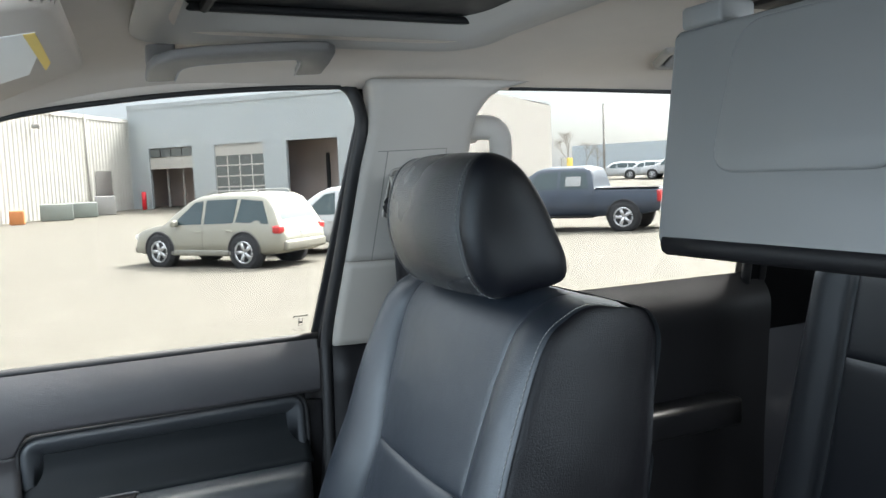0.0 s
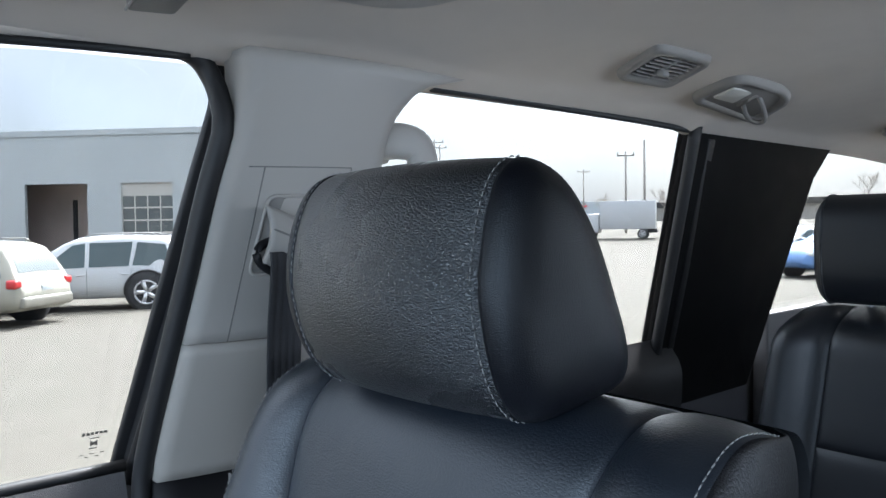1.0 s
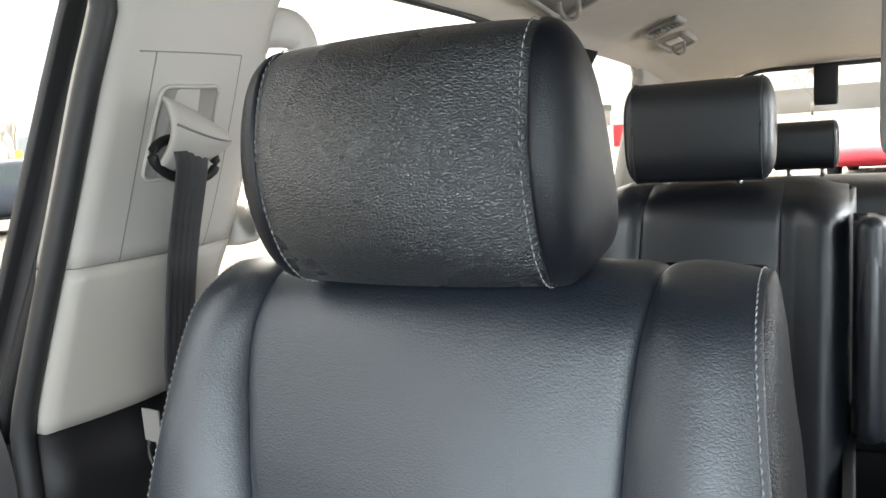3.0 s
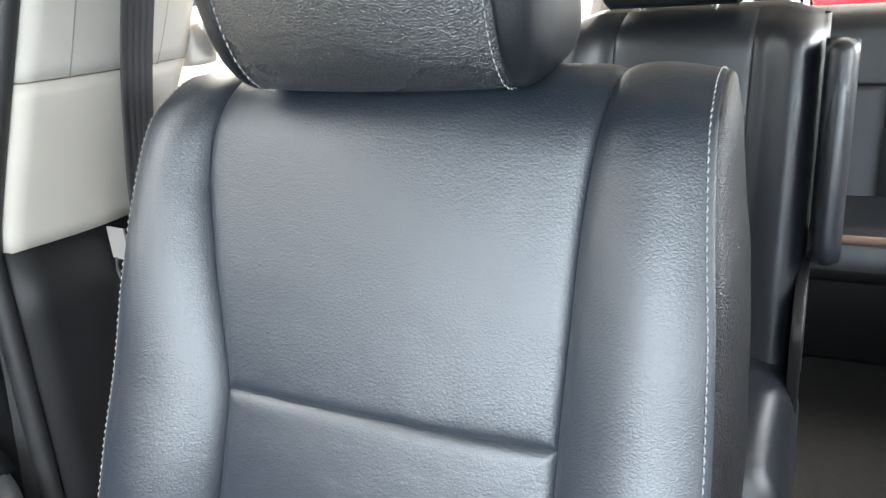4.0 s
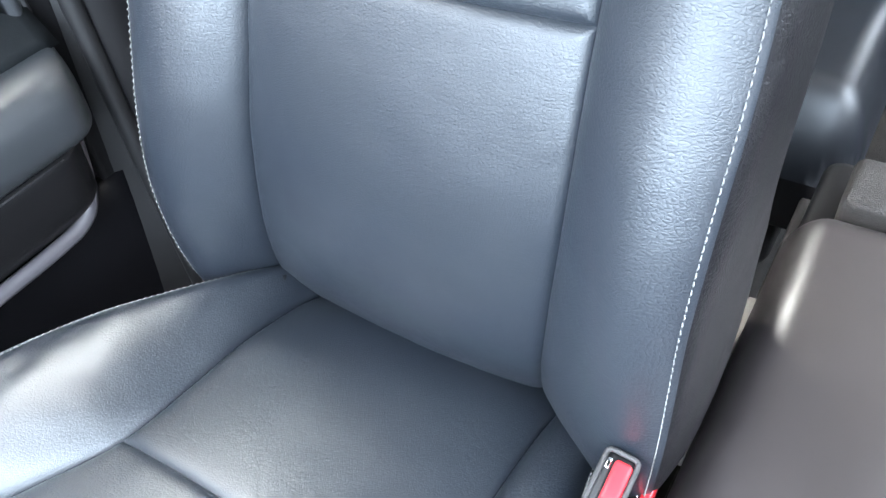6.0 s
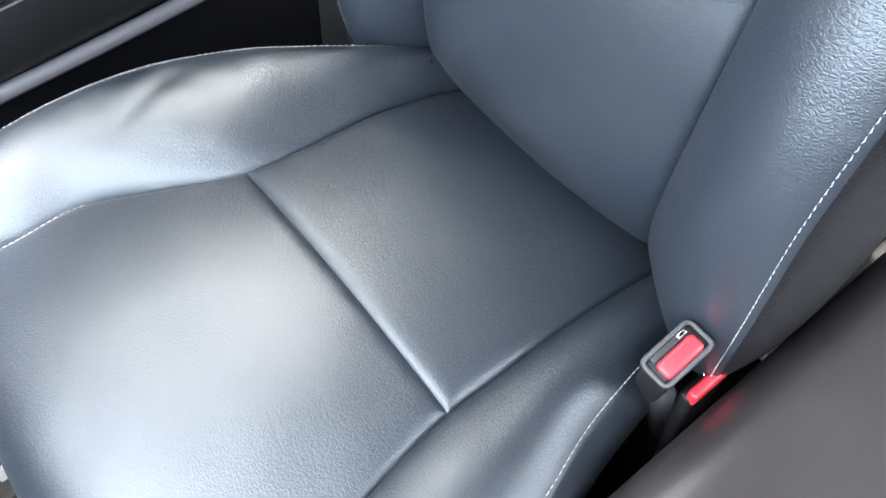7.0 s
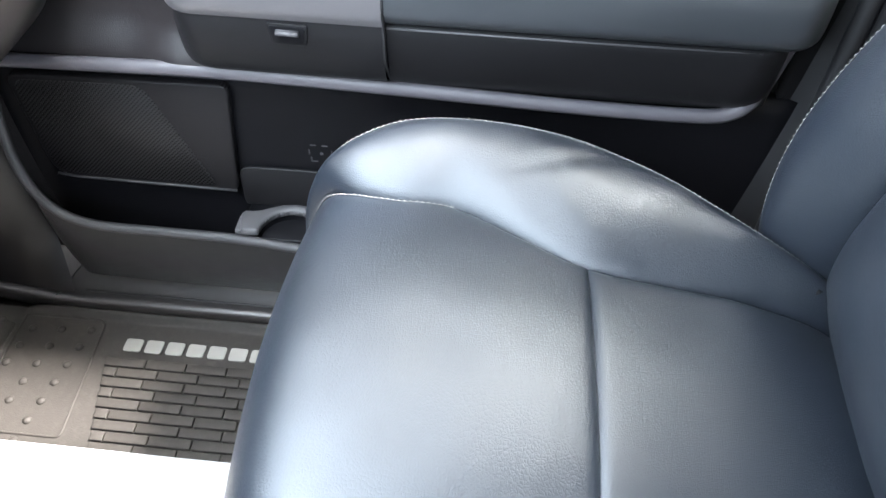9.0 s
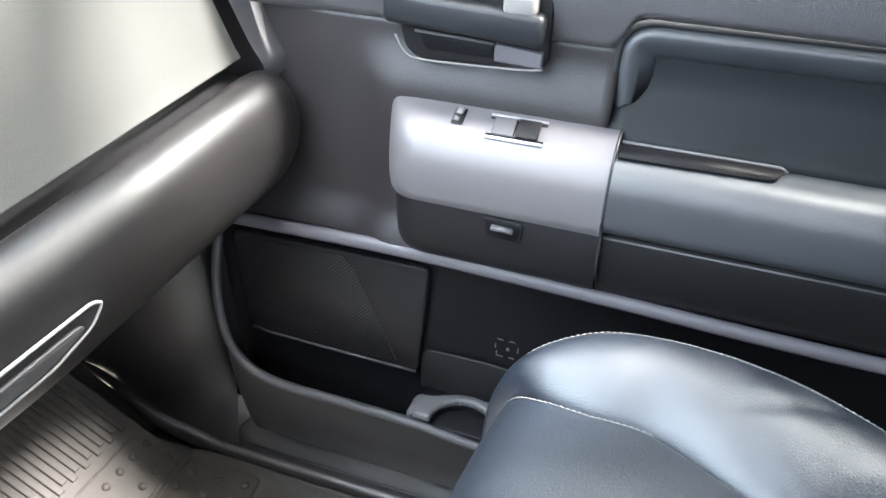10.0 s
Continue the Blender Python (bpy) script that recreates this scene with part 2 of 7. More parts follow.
HEADLINER = material("beige_headliner_cloth", (0.54, 0.487, 0.43), 0.95, grain=0.5, scale=1400, var=0.05, vscale=20, spec=0.1)
TRIM_LIGHT = material("light_grey_plastic", (0.33, 0.312, 0.286), 0.55, grain=0.3, scale=1500, var=0.04, vscale=10)
TRIM_PALE = material("pale_grey_plastic", (0.335, 0.312, 0.280), 0.5, grain=0.3, scale=1500, var=0.04, vscale=10)
TRIM_MID = material("grey_plastic", (0.28, 0.27, 0.26), 0.5, grain=0.3, scale=1500, var=0.05, vscale=10)
PLASTIC = material("charcoal_plastic", (0.040, 0.039, 0.041), 0.48, grain=0.45, scale=900, var=0.15, vscale=14, rough_var=0.06)
PLASTIC_DARK = material("black_plastic", (0.0072, 0.0070, 0.0078), 0.48, grain=0.25, scale=900, var=0.2, vscale=14, spec=0.25)
PILLAR_BLACK = material("matt_black_pillar", (0.0022, 0.0022, 0.0025), 0.6, grain=0.3, scale=900, var=0.2, vscale=14, spec=0.06)
VENT_GREY = material("vent_grey_plastic", (0.20, 0.187, 0.173), 0.5, grain=0.3, scale=1500, var=0.06, vscale=20)
PLASTIC_BROWN = material("warm_grey_plastic", (0.021, 0.0195, 0.0195), 0.36, grain=0.5, scale=800, var=0.12, vscale=14, spec=0.35)
VINYL = material("grey_black_vinyl", (0.030, 0.033, 0.037), 0.34, grain=0.15, scale=700, cells=True, var=0.15, vscale=10, spec=0.8)
VINYL_UPPER = material("brown_grey_vinyl", (0.047, 0.0445, 0.0475), 0.42, grain=0.4, scale=500, cells=True, var=0.12, vscale=9, spec=0.7)
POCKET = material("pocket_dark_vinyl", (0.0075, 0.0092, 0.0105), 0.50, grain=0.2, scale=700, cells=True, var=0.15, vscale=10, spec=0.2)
# black plastic with the shade of bin and recesses put into its colour
SHADED_BLACK = material("shaded_black_plastic", (0.0036, 0.0036, 0.0046), 0.5, grain=0.25, scale=900, var=0.2, vscale=14, spec=0.15)
MOULD_GREY = material("mauve_grey_plastic", (0.080, 0.075, 0.084), 0.42, grain=0.3, scale=900, var=0.08, vscale=14)
SILVER = material("satin_silver_paint", (0.125, 0.119, 0.124), 0.36, metal=0.40, var=0.05, vscale=10, rough_var=0.03)
BEZEL = material("satin_bezel_metal", (0.34, 0.34, 0.36), 0.38, metal=0.7, var=0.05)
CHROME = material("chrome", (0.75, 0.75, 0.77), 0.12, metal=1.0, var=0.03)
RUBBER = material("rubber_mat", (0.030, 0.0263, 0.0235), 0.62, grain=0.35, scale=500, var=0.07, vscale=12, dirt=0.02, spec=0.2)
SEAL = material("black_rubber_seal", (0.010, 0.010, 0.011), 0.55, var=0.2, vscale=30)
CARPET = material("black_carpet", (0.032, 0.031, 0.031), 0.97, grain=1.0, scale=1800, var=0.3, vscale=40, spec=0.1)
WEBBING = material("black_webbing", (0.030, 0.030, 0.033), 0.7, grain=0.6, scale=700, var=0.15, vscale=20, stretch=(1, 1, 3))
RED = material("red_plastic", (0.62, 0.025, 0.035), 0.4, var=0.06, vscale=20)
WHITE = material("white_paper", (0.37, 0.37, 0.367), 0.85, var=0.04, vscale=8)
LABEL_WHITE = material("white_label", (0.80, 0.80, 0.78), 0.6, var=0.04, vscale=8)
HANDLE_GREY = material("handle_grey_plastic", (0.145, 0.137, 0.130), 0.5, grain=0.3, scale=1500, var=0.05, vscale=10)
SEAM = material("trim_joint_grey", (0.15, 0.145, 0.137), 0.6, var=0.05)
CUP_GREY = material("mid_grey_plastic", (0.066, 0.064, 0.067), 0.45, grain=0.3, scale=900, var=0.08, vscale=14)
PLASTIC_DOOR = material("door_charcoal_plastic", (0.0135, 0.0118, 0.0127), 0.42, grain=0.4, scale=800, var=0.14, vscale=12, spec=0.5)
PRINT = material("pale_print", (0.24, 0.23, 0.21), 0.7, var=0.12, vscale=60)
YELLOW = material("yellow_label", (0.75, 0.55, 0.12), 0.7, var=0.1, vscale=20)
LENS = material("frosted_lens", (0.62, 0.60, 0.55), 0.3, var=0.05)
SCREEN_BACK = material("grey_satin_plastic", (0.158, 0.160, 0.158), 0.42, grain=0.2, scale=1500, var=0.05, vscale=6)
GLASS = glass_material("clear_glass", (0.615, 0.628, 0.632))
TINTED = glass_material("privacy_glass", (0.64, 0.65, 0.658))
# dark tint added only to hold back light from the unseen driver side
DIMMED = glass_material("dimmed_glass", (0.35, 0.36, 0.37))
TAN = material("tan_leather_trim", (0.20, 0.13, 0.095), 0.45, grain=0.3, scale=500, var=0.15, vscale=12)
LID = material("console_lid_vinyl", (0.028, 0.0232, 0.0236), 0.35, grain=0.1, scale=700, cells=True, var=0.25, vscale=10, spec=1.0)
TRAY = material("console_tray_plastic", (0.026, 0.022, 0.020), 0.34, grain=0.8, scale=420, cells=True, var=0.15, vscale=14, spec=0.7)
# seat leather darkened and dulled: shade of the side faces in its colour
LEATHER_CAP_SHADED = leather("shaded_leather_cap", (0.0030, 0.0034, 0.0056), 0.36, 480, 0.25, 0.4, spec=0.45)
LEATHER_SIDE_SHADED = leather("shaded_leather_side", (0.0050, 0.0045, 0.0054), 0.40, 330, 0.40, 0.5, spec=0.35, stretch=(1, 1, 0.75))
BODY = carpaint("dark_car_paint", (0.03, 0.03, 0.035))


# ---- mesh helpers ----
ORIGIN = {}


def thing(name, at, label="", category="", group="", kind=""):
    ob = new(name)
    ob.empty_display_size = 0.05
    ob.location = at
    ORIGIN[ob.name] = Vector(at)
    return tagged(ob, label, category, group, kind)


def part(name, bm, mat, parent=None, label="", smooth=True, kind="", category="", group=""):
    """Links a bmesh, given in world coordinates, as one mesh object, under its thing if it has one."""
    o = ORIGIN[parent.name] if parent else Vector((0, 0, 0))
    if parent is None:
        lo = [min(v.co[i] for v in bm.verts) for i in range(3)]
        hi = [max(v.co[i] for v in bm.verts) for i in range(3)]
        o = Vector(((lo[0] + hi[0]) / 2, (lo[1] + hi[1]) / 2, lo[2]))
    bmesh.ops.translate(bm, verts=bm.verts, vec=-o)
    me = bpy.data.meshes.new(name)
    bm.to_mesh(me)
    bm.free()
    me.materials.append(mat)
    if smooth:
        for p in me.polygons:
            p.use_smooth = True
    ob = new(name, me)
    if parent:
        ob.parent = parent
    else:
        ob.location = o
    ORIGIN[ob.name] = o
    return tagged(ob, label, category, group, kind)


def spline(pts, t):
    """Catmull-Rom through points of any dimension; t from 0 to 1."""
    n = len(pts) - 1
    f = min(max(t, 0.0), 1.0) * n
    i = min(int(f), n - 1)
    u = f - i
    p0, p1, p2, p3 = (np.array(pts[min(max(k, 0), n)], float) for k in (i - 1, i, i + 1, i + 2))
    return 0.5 * (2 * p1 + (p2 - p0) * u + (2 * p0 - 5 * p1 + 4 * p2 - p3) * u * u + (3 * p1 - p0 - 3 * p2 + p3) * u ** 3)


def loop_spline(pts, t):
    n = len(pts)
    f = (t % 1.0) * n
    i = int(f)
    u = f - i
    p0, p1, p2, p3 = (np.array(pts[k % n], float) for k in (i - 1, i, i + 1, i + 2))
    return 0.5 * (2 * p1 + (p2 - p0) * u + (2 * p0 - 5 * p1 + 4 * p2 - p3) * u * u + (3 * p1 - p0 - 3 * p2 + p3) * u ** 3)


def table(rows, x):
    xs = [r[0] for r in rows]
    return float(np.interp(x, xs, [r[1] for r in rows]))


def soft(rows, x):
    """A smooth curve through the rows (x rising)."""
    xs = [r[0] for r in rows]
    if x <= xs[0]:
        return rows[0][1]
    if x >= xs[-1]:
        return rows[-1][1]
    i = max(k for k in range(len(xs)) if xs[k] <= x)
    u = (x - xs[i]) / (xs[i + 1] - xs[i])
    return float(spline([(r[1],) for r in rows], (i + u) / (len(rows) - 1))[0])


def grid(fn, us, vs, close_u=False, bm=None):
    bm = bm or bmesh.new()
    rows = [[bm.verts.new(fn(u, v)) for u in us] for v in vs]
    for a, b in zip(rows, rows[1:]):
        n = len(a)
        for i in range(n if close_u else n - 1):
            j = (i + 1) % n
            bm.faces.new((a[i], a[j], b[j], b[i]))
    return bm


def lin(a, b, n):
    return [a + (b - a) * i / (n - 1) for i in range(n)]


def eased(n, k=1.6):
    """0 to 1, denser at both ends."""
    out = []
    for i in range(n):
        t = 2 * i / (n - 1) - 1
        out.append(0.5 + 0.5 * math.copysign(1 - (1 - abs(t)) ** k, t))
    return out


def box(lo, hi, bevel=0.0, segs=2, bm=None):
    bm2 = bmesh.new()
    bmesh.ops.create_cube(bm2, size=1.0)
    for v in bm2.verts:
        v.co = Vector([lo[i] + (v.co[i] + 0.5) * (hi[i] - lo[i]) for i in range(3)])
    if bevel:
        bmesh.ops.bevel(bm2, geom=bm2.edges[:], offset=bevel, segments=segs, profile=0.5, affect="EDGES")
    return joined(bm, bm2)


def joined(bm, other):
    if bm is None:
        return other
    me = bpy.data.meshes.new("tmp")
    other.to_mesh(me)
    other.free()
    bm.from_mesh(me)
    bpy.data.meshes.remove(me)
    return bm


def slab(pts, depth, bevel=0.0, segs=2, bm=None):
    """A polygon of 3D points pushed along depth, with its rims rounded."""
    b2 = bmesh.new()
    f = b2.faces.new([b2.verts.new(p) for p in pts])
    r = bmesh.ops.extrude_face_region(b2, geom=[f])
    bmesh.ops.translate(b2, verts=[v for v in r["geom"] if isinstance(v, bmesh.types.BMVert)], vec=depth)
    bmesh.ops.recalc_face_normals(b2, faces=b2.faces)
    if bevel:
        bmesh.ops.bevel(b2, geom=b2.edges[:], offset=bevel, segments=segs, profile=0.5, affect="EDGES")
    return joined(bm, b2)


def rounded(pts, r, n=5):
    """A 2D polygon with its corners rounded."""
    out = []
    m = len(pts)
    for i in range(m):
        p, a, b = Vector(pts[i]), Vector(pts[i - 1]), Vector(pts[(i + 1) % m])
        ra = r[i] if isinstance(r, (list, tuple)) else r
        da, db = (a - p), (b - p)
        q = min(ra, da.length * 0.48, db.length * 0.48)
        s, e = p + da.normalized() * q, p + db.normalized() * q
        for k in range(n + 1):
            t = k / n
            out.append((s * (1 - t) ** 2 + p * 2 * t * (1 - t) + e * t * t))
    return [tuple(v) for v in out]


def tube(pts, r, n=10, bm=None, flat=1.0, up=(0, 0, 1), caps=True, closed=False):
    """A rod along points; r may be a list; flat squeezes it across the way."""
    bm = bm or bmesh.new()
    P = [Vector(p) for p in pts]
    m = len(P)
    rings = []
    for i, p in enumerate(P):
        d = (P[(i + 1) % m] - P[i - 1]) if closed else (P[min(i + 1, m - 1)] - P[max(i - 1, 0)])
        d.normalize()
        s = d.cross(Vector(up))
        if s.length < 1e-4:
            s = d.cross(Vector((1, 0, 0)))
        s.normalize()
        w = s.cross(d)
        q = r[i] if isinstance(r, (list, tuple)) else r
        rings.append([bm.verts.new(p + s * q * math.cos(2 * math.pi * k / n) + w * q * flat * math.sin(2 * math.pi * k / n)) for k in range(n)])
    pairs = list(zip(rings, rings[1:])) + ([(rings[-1], rings[0])] if closed else [])
    for a, b in pairs:
        for k in range(n):
            bm.faces.new((a[k], a[(k + 1) % n], b[(k + 1) % n], b[k]))
    if caps and not closed:
        bm.faces.new(rings[0][::-1])
        bm.faces.new(rings[-1])
    return bm


def smooth_line(pts, n):
    return [tuple(spline(pts, i / (n - 1))) for i in range(n)]


def stitches(curve, out, step=0.0064, length=0.0051, r=0.00066, bm=None):
    """Small thread dashes along a curve of 3D points, lifted along out."""
    bm = bm or bmesh.new()
    P = [Vector(p) for p in curve]
    acc = [0.0]
    for a, b in zip(P, P[1:]):
        acc.append(acc[-1] + (b - a).length)
    def at(d):
        i = min(max(int(np.searchsorted(acc, d)) - 1, 0), len(P) - 2)
        u = (d - acc[i]) / max(acc[i + 1] - acc[i], 1e-9)
        o = Vector(out[i]) if isinstance(out, list) else Vector(out)
        return P[i].lerp(P[i + 1], u), o
    d = step
    while d < acc[-1] - step:
        a, o = at(d)
        b, o2 = at(d + length)
        mid = (a + b) / 2 + o * 0.0012
        tube([a + o * 0.0002, mid, b + o2 * 0.0002], [r * 0.6, r, r * 0.6], n=5, bm=bm)
        d += step
    return bm


# ---- car shell: floor, ceiling, pillars, glass ----
def side_y(z):
    """Inner face of the car's side at a height."""
    return table([(0.5, 0.85), (1.0, 0.865), (1.42, 0.872), (1.88, 0.715), (1.95, 0.69)], z)


def roof_drop(x):
    return -0.5 * max(0.0, 0.22 - x) ** 2 - 0.05 * max(0.0, x - 2.0) ** 2


def ceiling_z(x, y):
    a = abs(y)
    base = soft([(0.0, 1.940), (0.3, 1.935), (0.48, 1.922), (0.6, 1.908), (0.68, 1.893), (0.72, 1.872)], a)
    bow = 0.012 / (1 + math.exp((x - 1.36 + 0.35 * max(0, 0.55 - a)) / 0.012)) if x > 0.9 else 0.012
    return base + bow - 0.006 + roof_drop(x)


part("floor", grid(lambda u, v: (u, v, 0.555 + 0.004 * noise.noise((u * 9, v * 9, 0))), lin(-0.75, 3.3, 60), lin(-0.86, 0.86, 26)), CARPET, label="black carpeted car floor", kind="structure", category="floor")
part("underbody", box((-0.95, -0.9, 0.36), (3.35, 0.9, 0.54), 0.02), PLASTIC_DARK, label="plain dark car underbody", kind="structure", category="car floor")

SR = (0.130, 0.580, 0.512)   # sunroof opening: x from, x to, half width


def ceiling_mesh():
    xs = sorted(set([round(v, 4) for v in lin(-0.14, 3.25, 130)] + [SR[0], SR[1]]))
    ys = sorted(set([round(v, 4) for v in lin(-0.735, 0.735, 60)] + [-SR[2], SR[2]]))
    bm = bmesh.new()
    V = {}
    for x in xs:
        for y in ys:
            V[x, y] = bm.verts.new((x, y, ceiling_z(x, y)))
    for a, b in zip(xs, xs[1:]):
        for c, d in zip(ys, ys[1:]):
            mx, my = (a + b) / 2, (c + d) / 2
            if SR[0] < mx < SR[1] and abs(my) < SR[2]:
                continue
            bm.faces.new((V[a, c], V[b, c], V[b, d], V[a, d]))
    return bm


part("ceiling", ceiling_mesh(), HEADLINER, label="beige cloth car headliner", kind="structure", category="ceiling")
part("roof_panel", grid(lambda u, v: (u, v, 2.0 - 0.05 * (abs(v) / 0.8) ** 3 + 1.1 * roof_drop(u)), lin(-0.2, 3.35, 30), lin(-0.8, 0.8, 14)), BODY, label="dark painted car roof", kind="structure", category="car roof")


def ring(lo, hi, z, w, r, mat_, parent, name, drop=0.012, label=""):
    out = rounded([(lo[0], lo[1]), (hi[0], lo[1]), (hi[0], hi[1]), (lo[0], hi[1])], r, 8)
    cx, cy = (lo[0] + hi[0]) / 2, (lo[1] + hi[1]) / 2
    bm = bmesh.new()
    prof = [(0, -0.002), (0.25, -drop), (0.5, -drop * 0.4), (0.75, 0.008), (1.0, 0.036)]
    rings = []
    for t, dz in prof:
        sx, sy = 1 - t * w / ((hi[0] - lo[0]) / 2), 1 - t * w / ((hi[1] - lo[1]) / 2)
        rings.append([bm.verts.new((cx + (x - cx) * sx, cy + (y - cy) * sy, z(x, y) + dz)) for x, y in out])
    n = len(out)
    for a, b in zip(rings, rings[1:]):
        for i in range(n):
            bm.faces.new((a[i], a[(i + 1) % n], b[(i + 1) % n], b[i]))
    return part(name, bm, mat_, parent, label)


sunroof = thing("sunroof", (0.33, 0, 1.93), "sunroof opening with a pale plastic rim and shade", "sunroof", kind="structure")
ring((SR[0] - 0.055, -SR[2] - 0.055), (SR[1] + 0.03, SR[2] + 0.055), lambda x, y: ceiling_z(x, y) + 0.001, 0.060, 0.10, TRIM_LIGHT, sunroof, "rim", 0.004)
part("roof_glass", box((SR[0] - 0.01, -SR[2] - 0.01, 1.955), (SR[1] + 0.01, SR[2] + 0.01, 1.961), 0.002), SEAL, sunroof, "dark closed roof glass")
part("slide_rail", box((SR[0], SR[2] - 0.035, 1.944), (SR[1], SR[2] - 0.022, 1.955), 0.003), PLASTIC_DARK, sunroof, "dark slide rail")
part("wind_deflector", tube([(0.168, y, 1.948) for y in lin(-SR[2] + 0.03, SR[2] - 0.03, 8)], 0.007, 8), PLASTIC_DARK, sunroof, "dark deflector bar")


def on_side(x, z, off=0.0):
    return (x, side_y(z) + off, z)


def mirror(pts):
    return [(x, -y, z) for x, y, z in pts]


# front passenger window: x by height of its rear edge; top edge by x
def win_top(x):
    return soft([(-0.45, 1.70), (-0.3, 1.765), (-0.1, 1.83), (0.08, 1.86), (0.25, 1.876), (0.45, 1.884), (0.8, 1.886), (1.2, 1.882), (1.5, 1.875)], x)


def rear_edge(z):
    return 0.383 + (z - 1.424) / 0.46 * 0.090


def strip_wall(name, xz, mat_, label, off=0.0, thick=0.05, sides=(1, -1), bevel=0.006):
    for s in sides:
        pts = [on_side(x, z, off) for x, z in xz]
        pts = pts if s > 0 else mirror(pts)
        part(name, slab(pts, Vector((0, s * thick, 0)), bevel), mat_, label=label, kind="structure", category="car trim")


def band(name, lower, upper, us, mat_, label, off=0.0, nv=6, bulge=0.0, category="car trim", both=True, thick=0.03):
    """Side trim between two lines given as functions of u -> (x, z), with a rounded back."""
    for s in ((1, -1) if both else (1,)):
        def fn(u, v):
            (x0, z0), (x1, z1) = lower(u), upper(u)
            x, z = x0 + (x1 - x0) * v, z0 + (z1 - z0) * v
            return (x, s * (side_y(z) + off - bulge * math.sin(math.pi * v)), z)
        bm = grid(fn, us, lin(0, 1, nv))
        r = bmesh.ops.extrude_face_region(bm, geom=bm.faces[:])
        bmesh.ops.translate(bm, verts=[v for v in r["geom"] if isinstance(v, bmesh.types.BMVert)], vec=(0, s * thick, 0))
        bmesh.ops.recalc_face_normals(bm, faces=bm.faces)
        part(name, bm, mat_, label=label, kind="structure", category=category)


# header rail between window tops and ceiling
band("roof_rail", lambda u: (u, win_top(u)), lambda u: (u, min(1.905, ceiling_z(u, 0.72) + 0.012)), lin(-0.45, 1.75, 60), HEADLINER, "beige headliner rail above the side windows", 0.0, 5, 0.004)
# black seal line along the window tops
for s in (1, -1):
    part("window_seal", tube([(x, s * (side_y(win_top(x)) + 0.004), win_top(x) - 0.004) for x in lin(-0.42, 0.42, 40)], 0.0045, 8), SEAL, label="black rubber seal above the front window", kind="structure", category="seal")
    part("window_seal", tube([(x, s * (side_y(win_top(x)) + 0.004), win_top(x) - 0.004) for x in lin(0.75, 1.40, 30)], 0.006, 8), SEAL, label="black rubber seal above the rear window", kind="structure", category="seal")

def sstep0(a, b, x):
    t = min(max((x - a) / (b - a), 0), 1)
    return t * t * (3 - 2 * t)


# B pillar: light upper trim, dark lower trim, rubber weatherstrips
PILLAR_IN = -0.045


def pillar_front(z):
    return soft([(0.5, 0.40), (1.0, 0.408), (1.40, 0.417), (1.45, 0.420), (1.53, 0.429), (1.64, 0.442), (1.74, 0.453), (1.83, 0.466), (1.86, 0.466), (1.90, 0.458)], z)


def pillar_rear(z):
    return soft([(1.30, 0.622), (1.45, 0.625), (1.537, 0.632), (1.59, 0.645), (1.68, 0.652), (1.76, 0.656), (1.80, 0.658), (1.83, 0.664), (1.86, 0.686), (1.878, 0.718), (1.89, 0.775)], z)


PZ = lambda u: 1.574 + u * 0.313
QZ = lambda u: 1.412 + u * 0.1605
band("pillar_trim", lambda u: (pillar_front(PZ(u)), PZ(u)), lambda u: (pillar_rear(PZ(u)), PZ(u)), lin(0, 1, 24), TRIM_LIGHT, "light grey plastic centre pillar trim", PILLAR_IN, 14, 0.014, thick=0.055)
band("pillar_waist_trim", lambda u: (pillar_front(QZ(u)), QZ(u)), lambda u: (pillar_rear(QZ(u)), QZ(u)), lin(0, 1, 12), TRIM_PALE, "paler waist piece of the centre pillar trim", PILLAR_IN - 0.0015, 14, 0.014, thick=0.055)
band("pillar_lower_trim", lambda u: (0.402 + 0.016 * u, 0.6 + u * 0.812), lambda u: (0.64, 0.6 + u * 0.812), lin(0, 1, 12), PLASTIC_DARK, "black plastic lower centre pillar trim", PILLAR_IN + 0.004, 8, 0.008, thick=0.05)
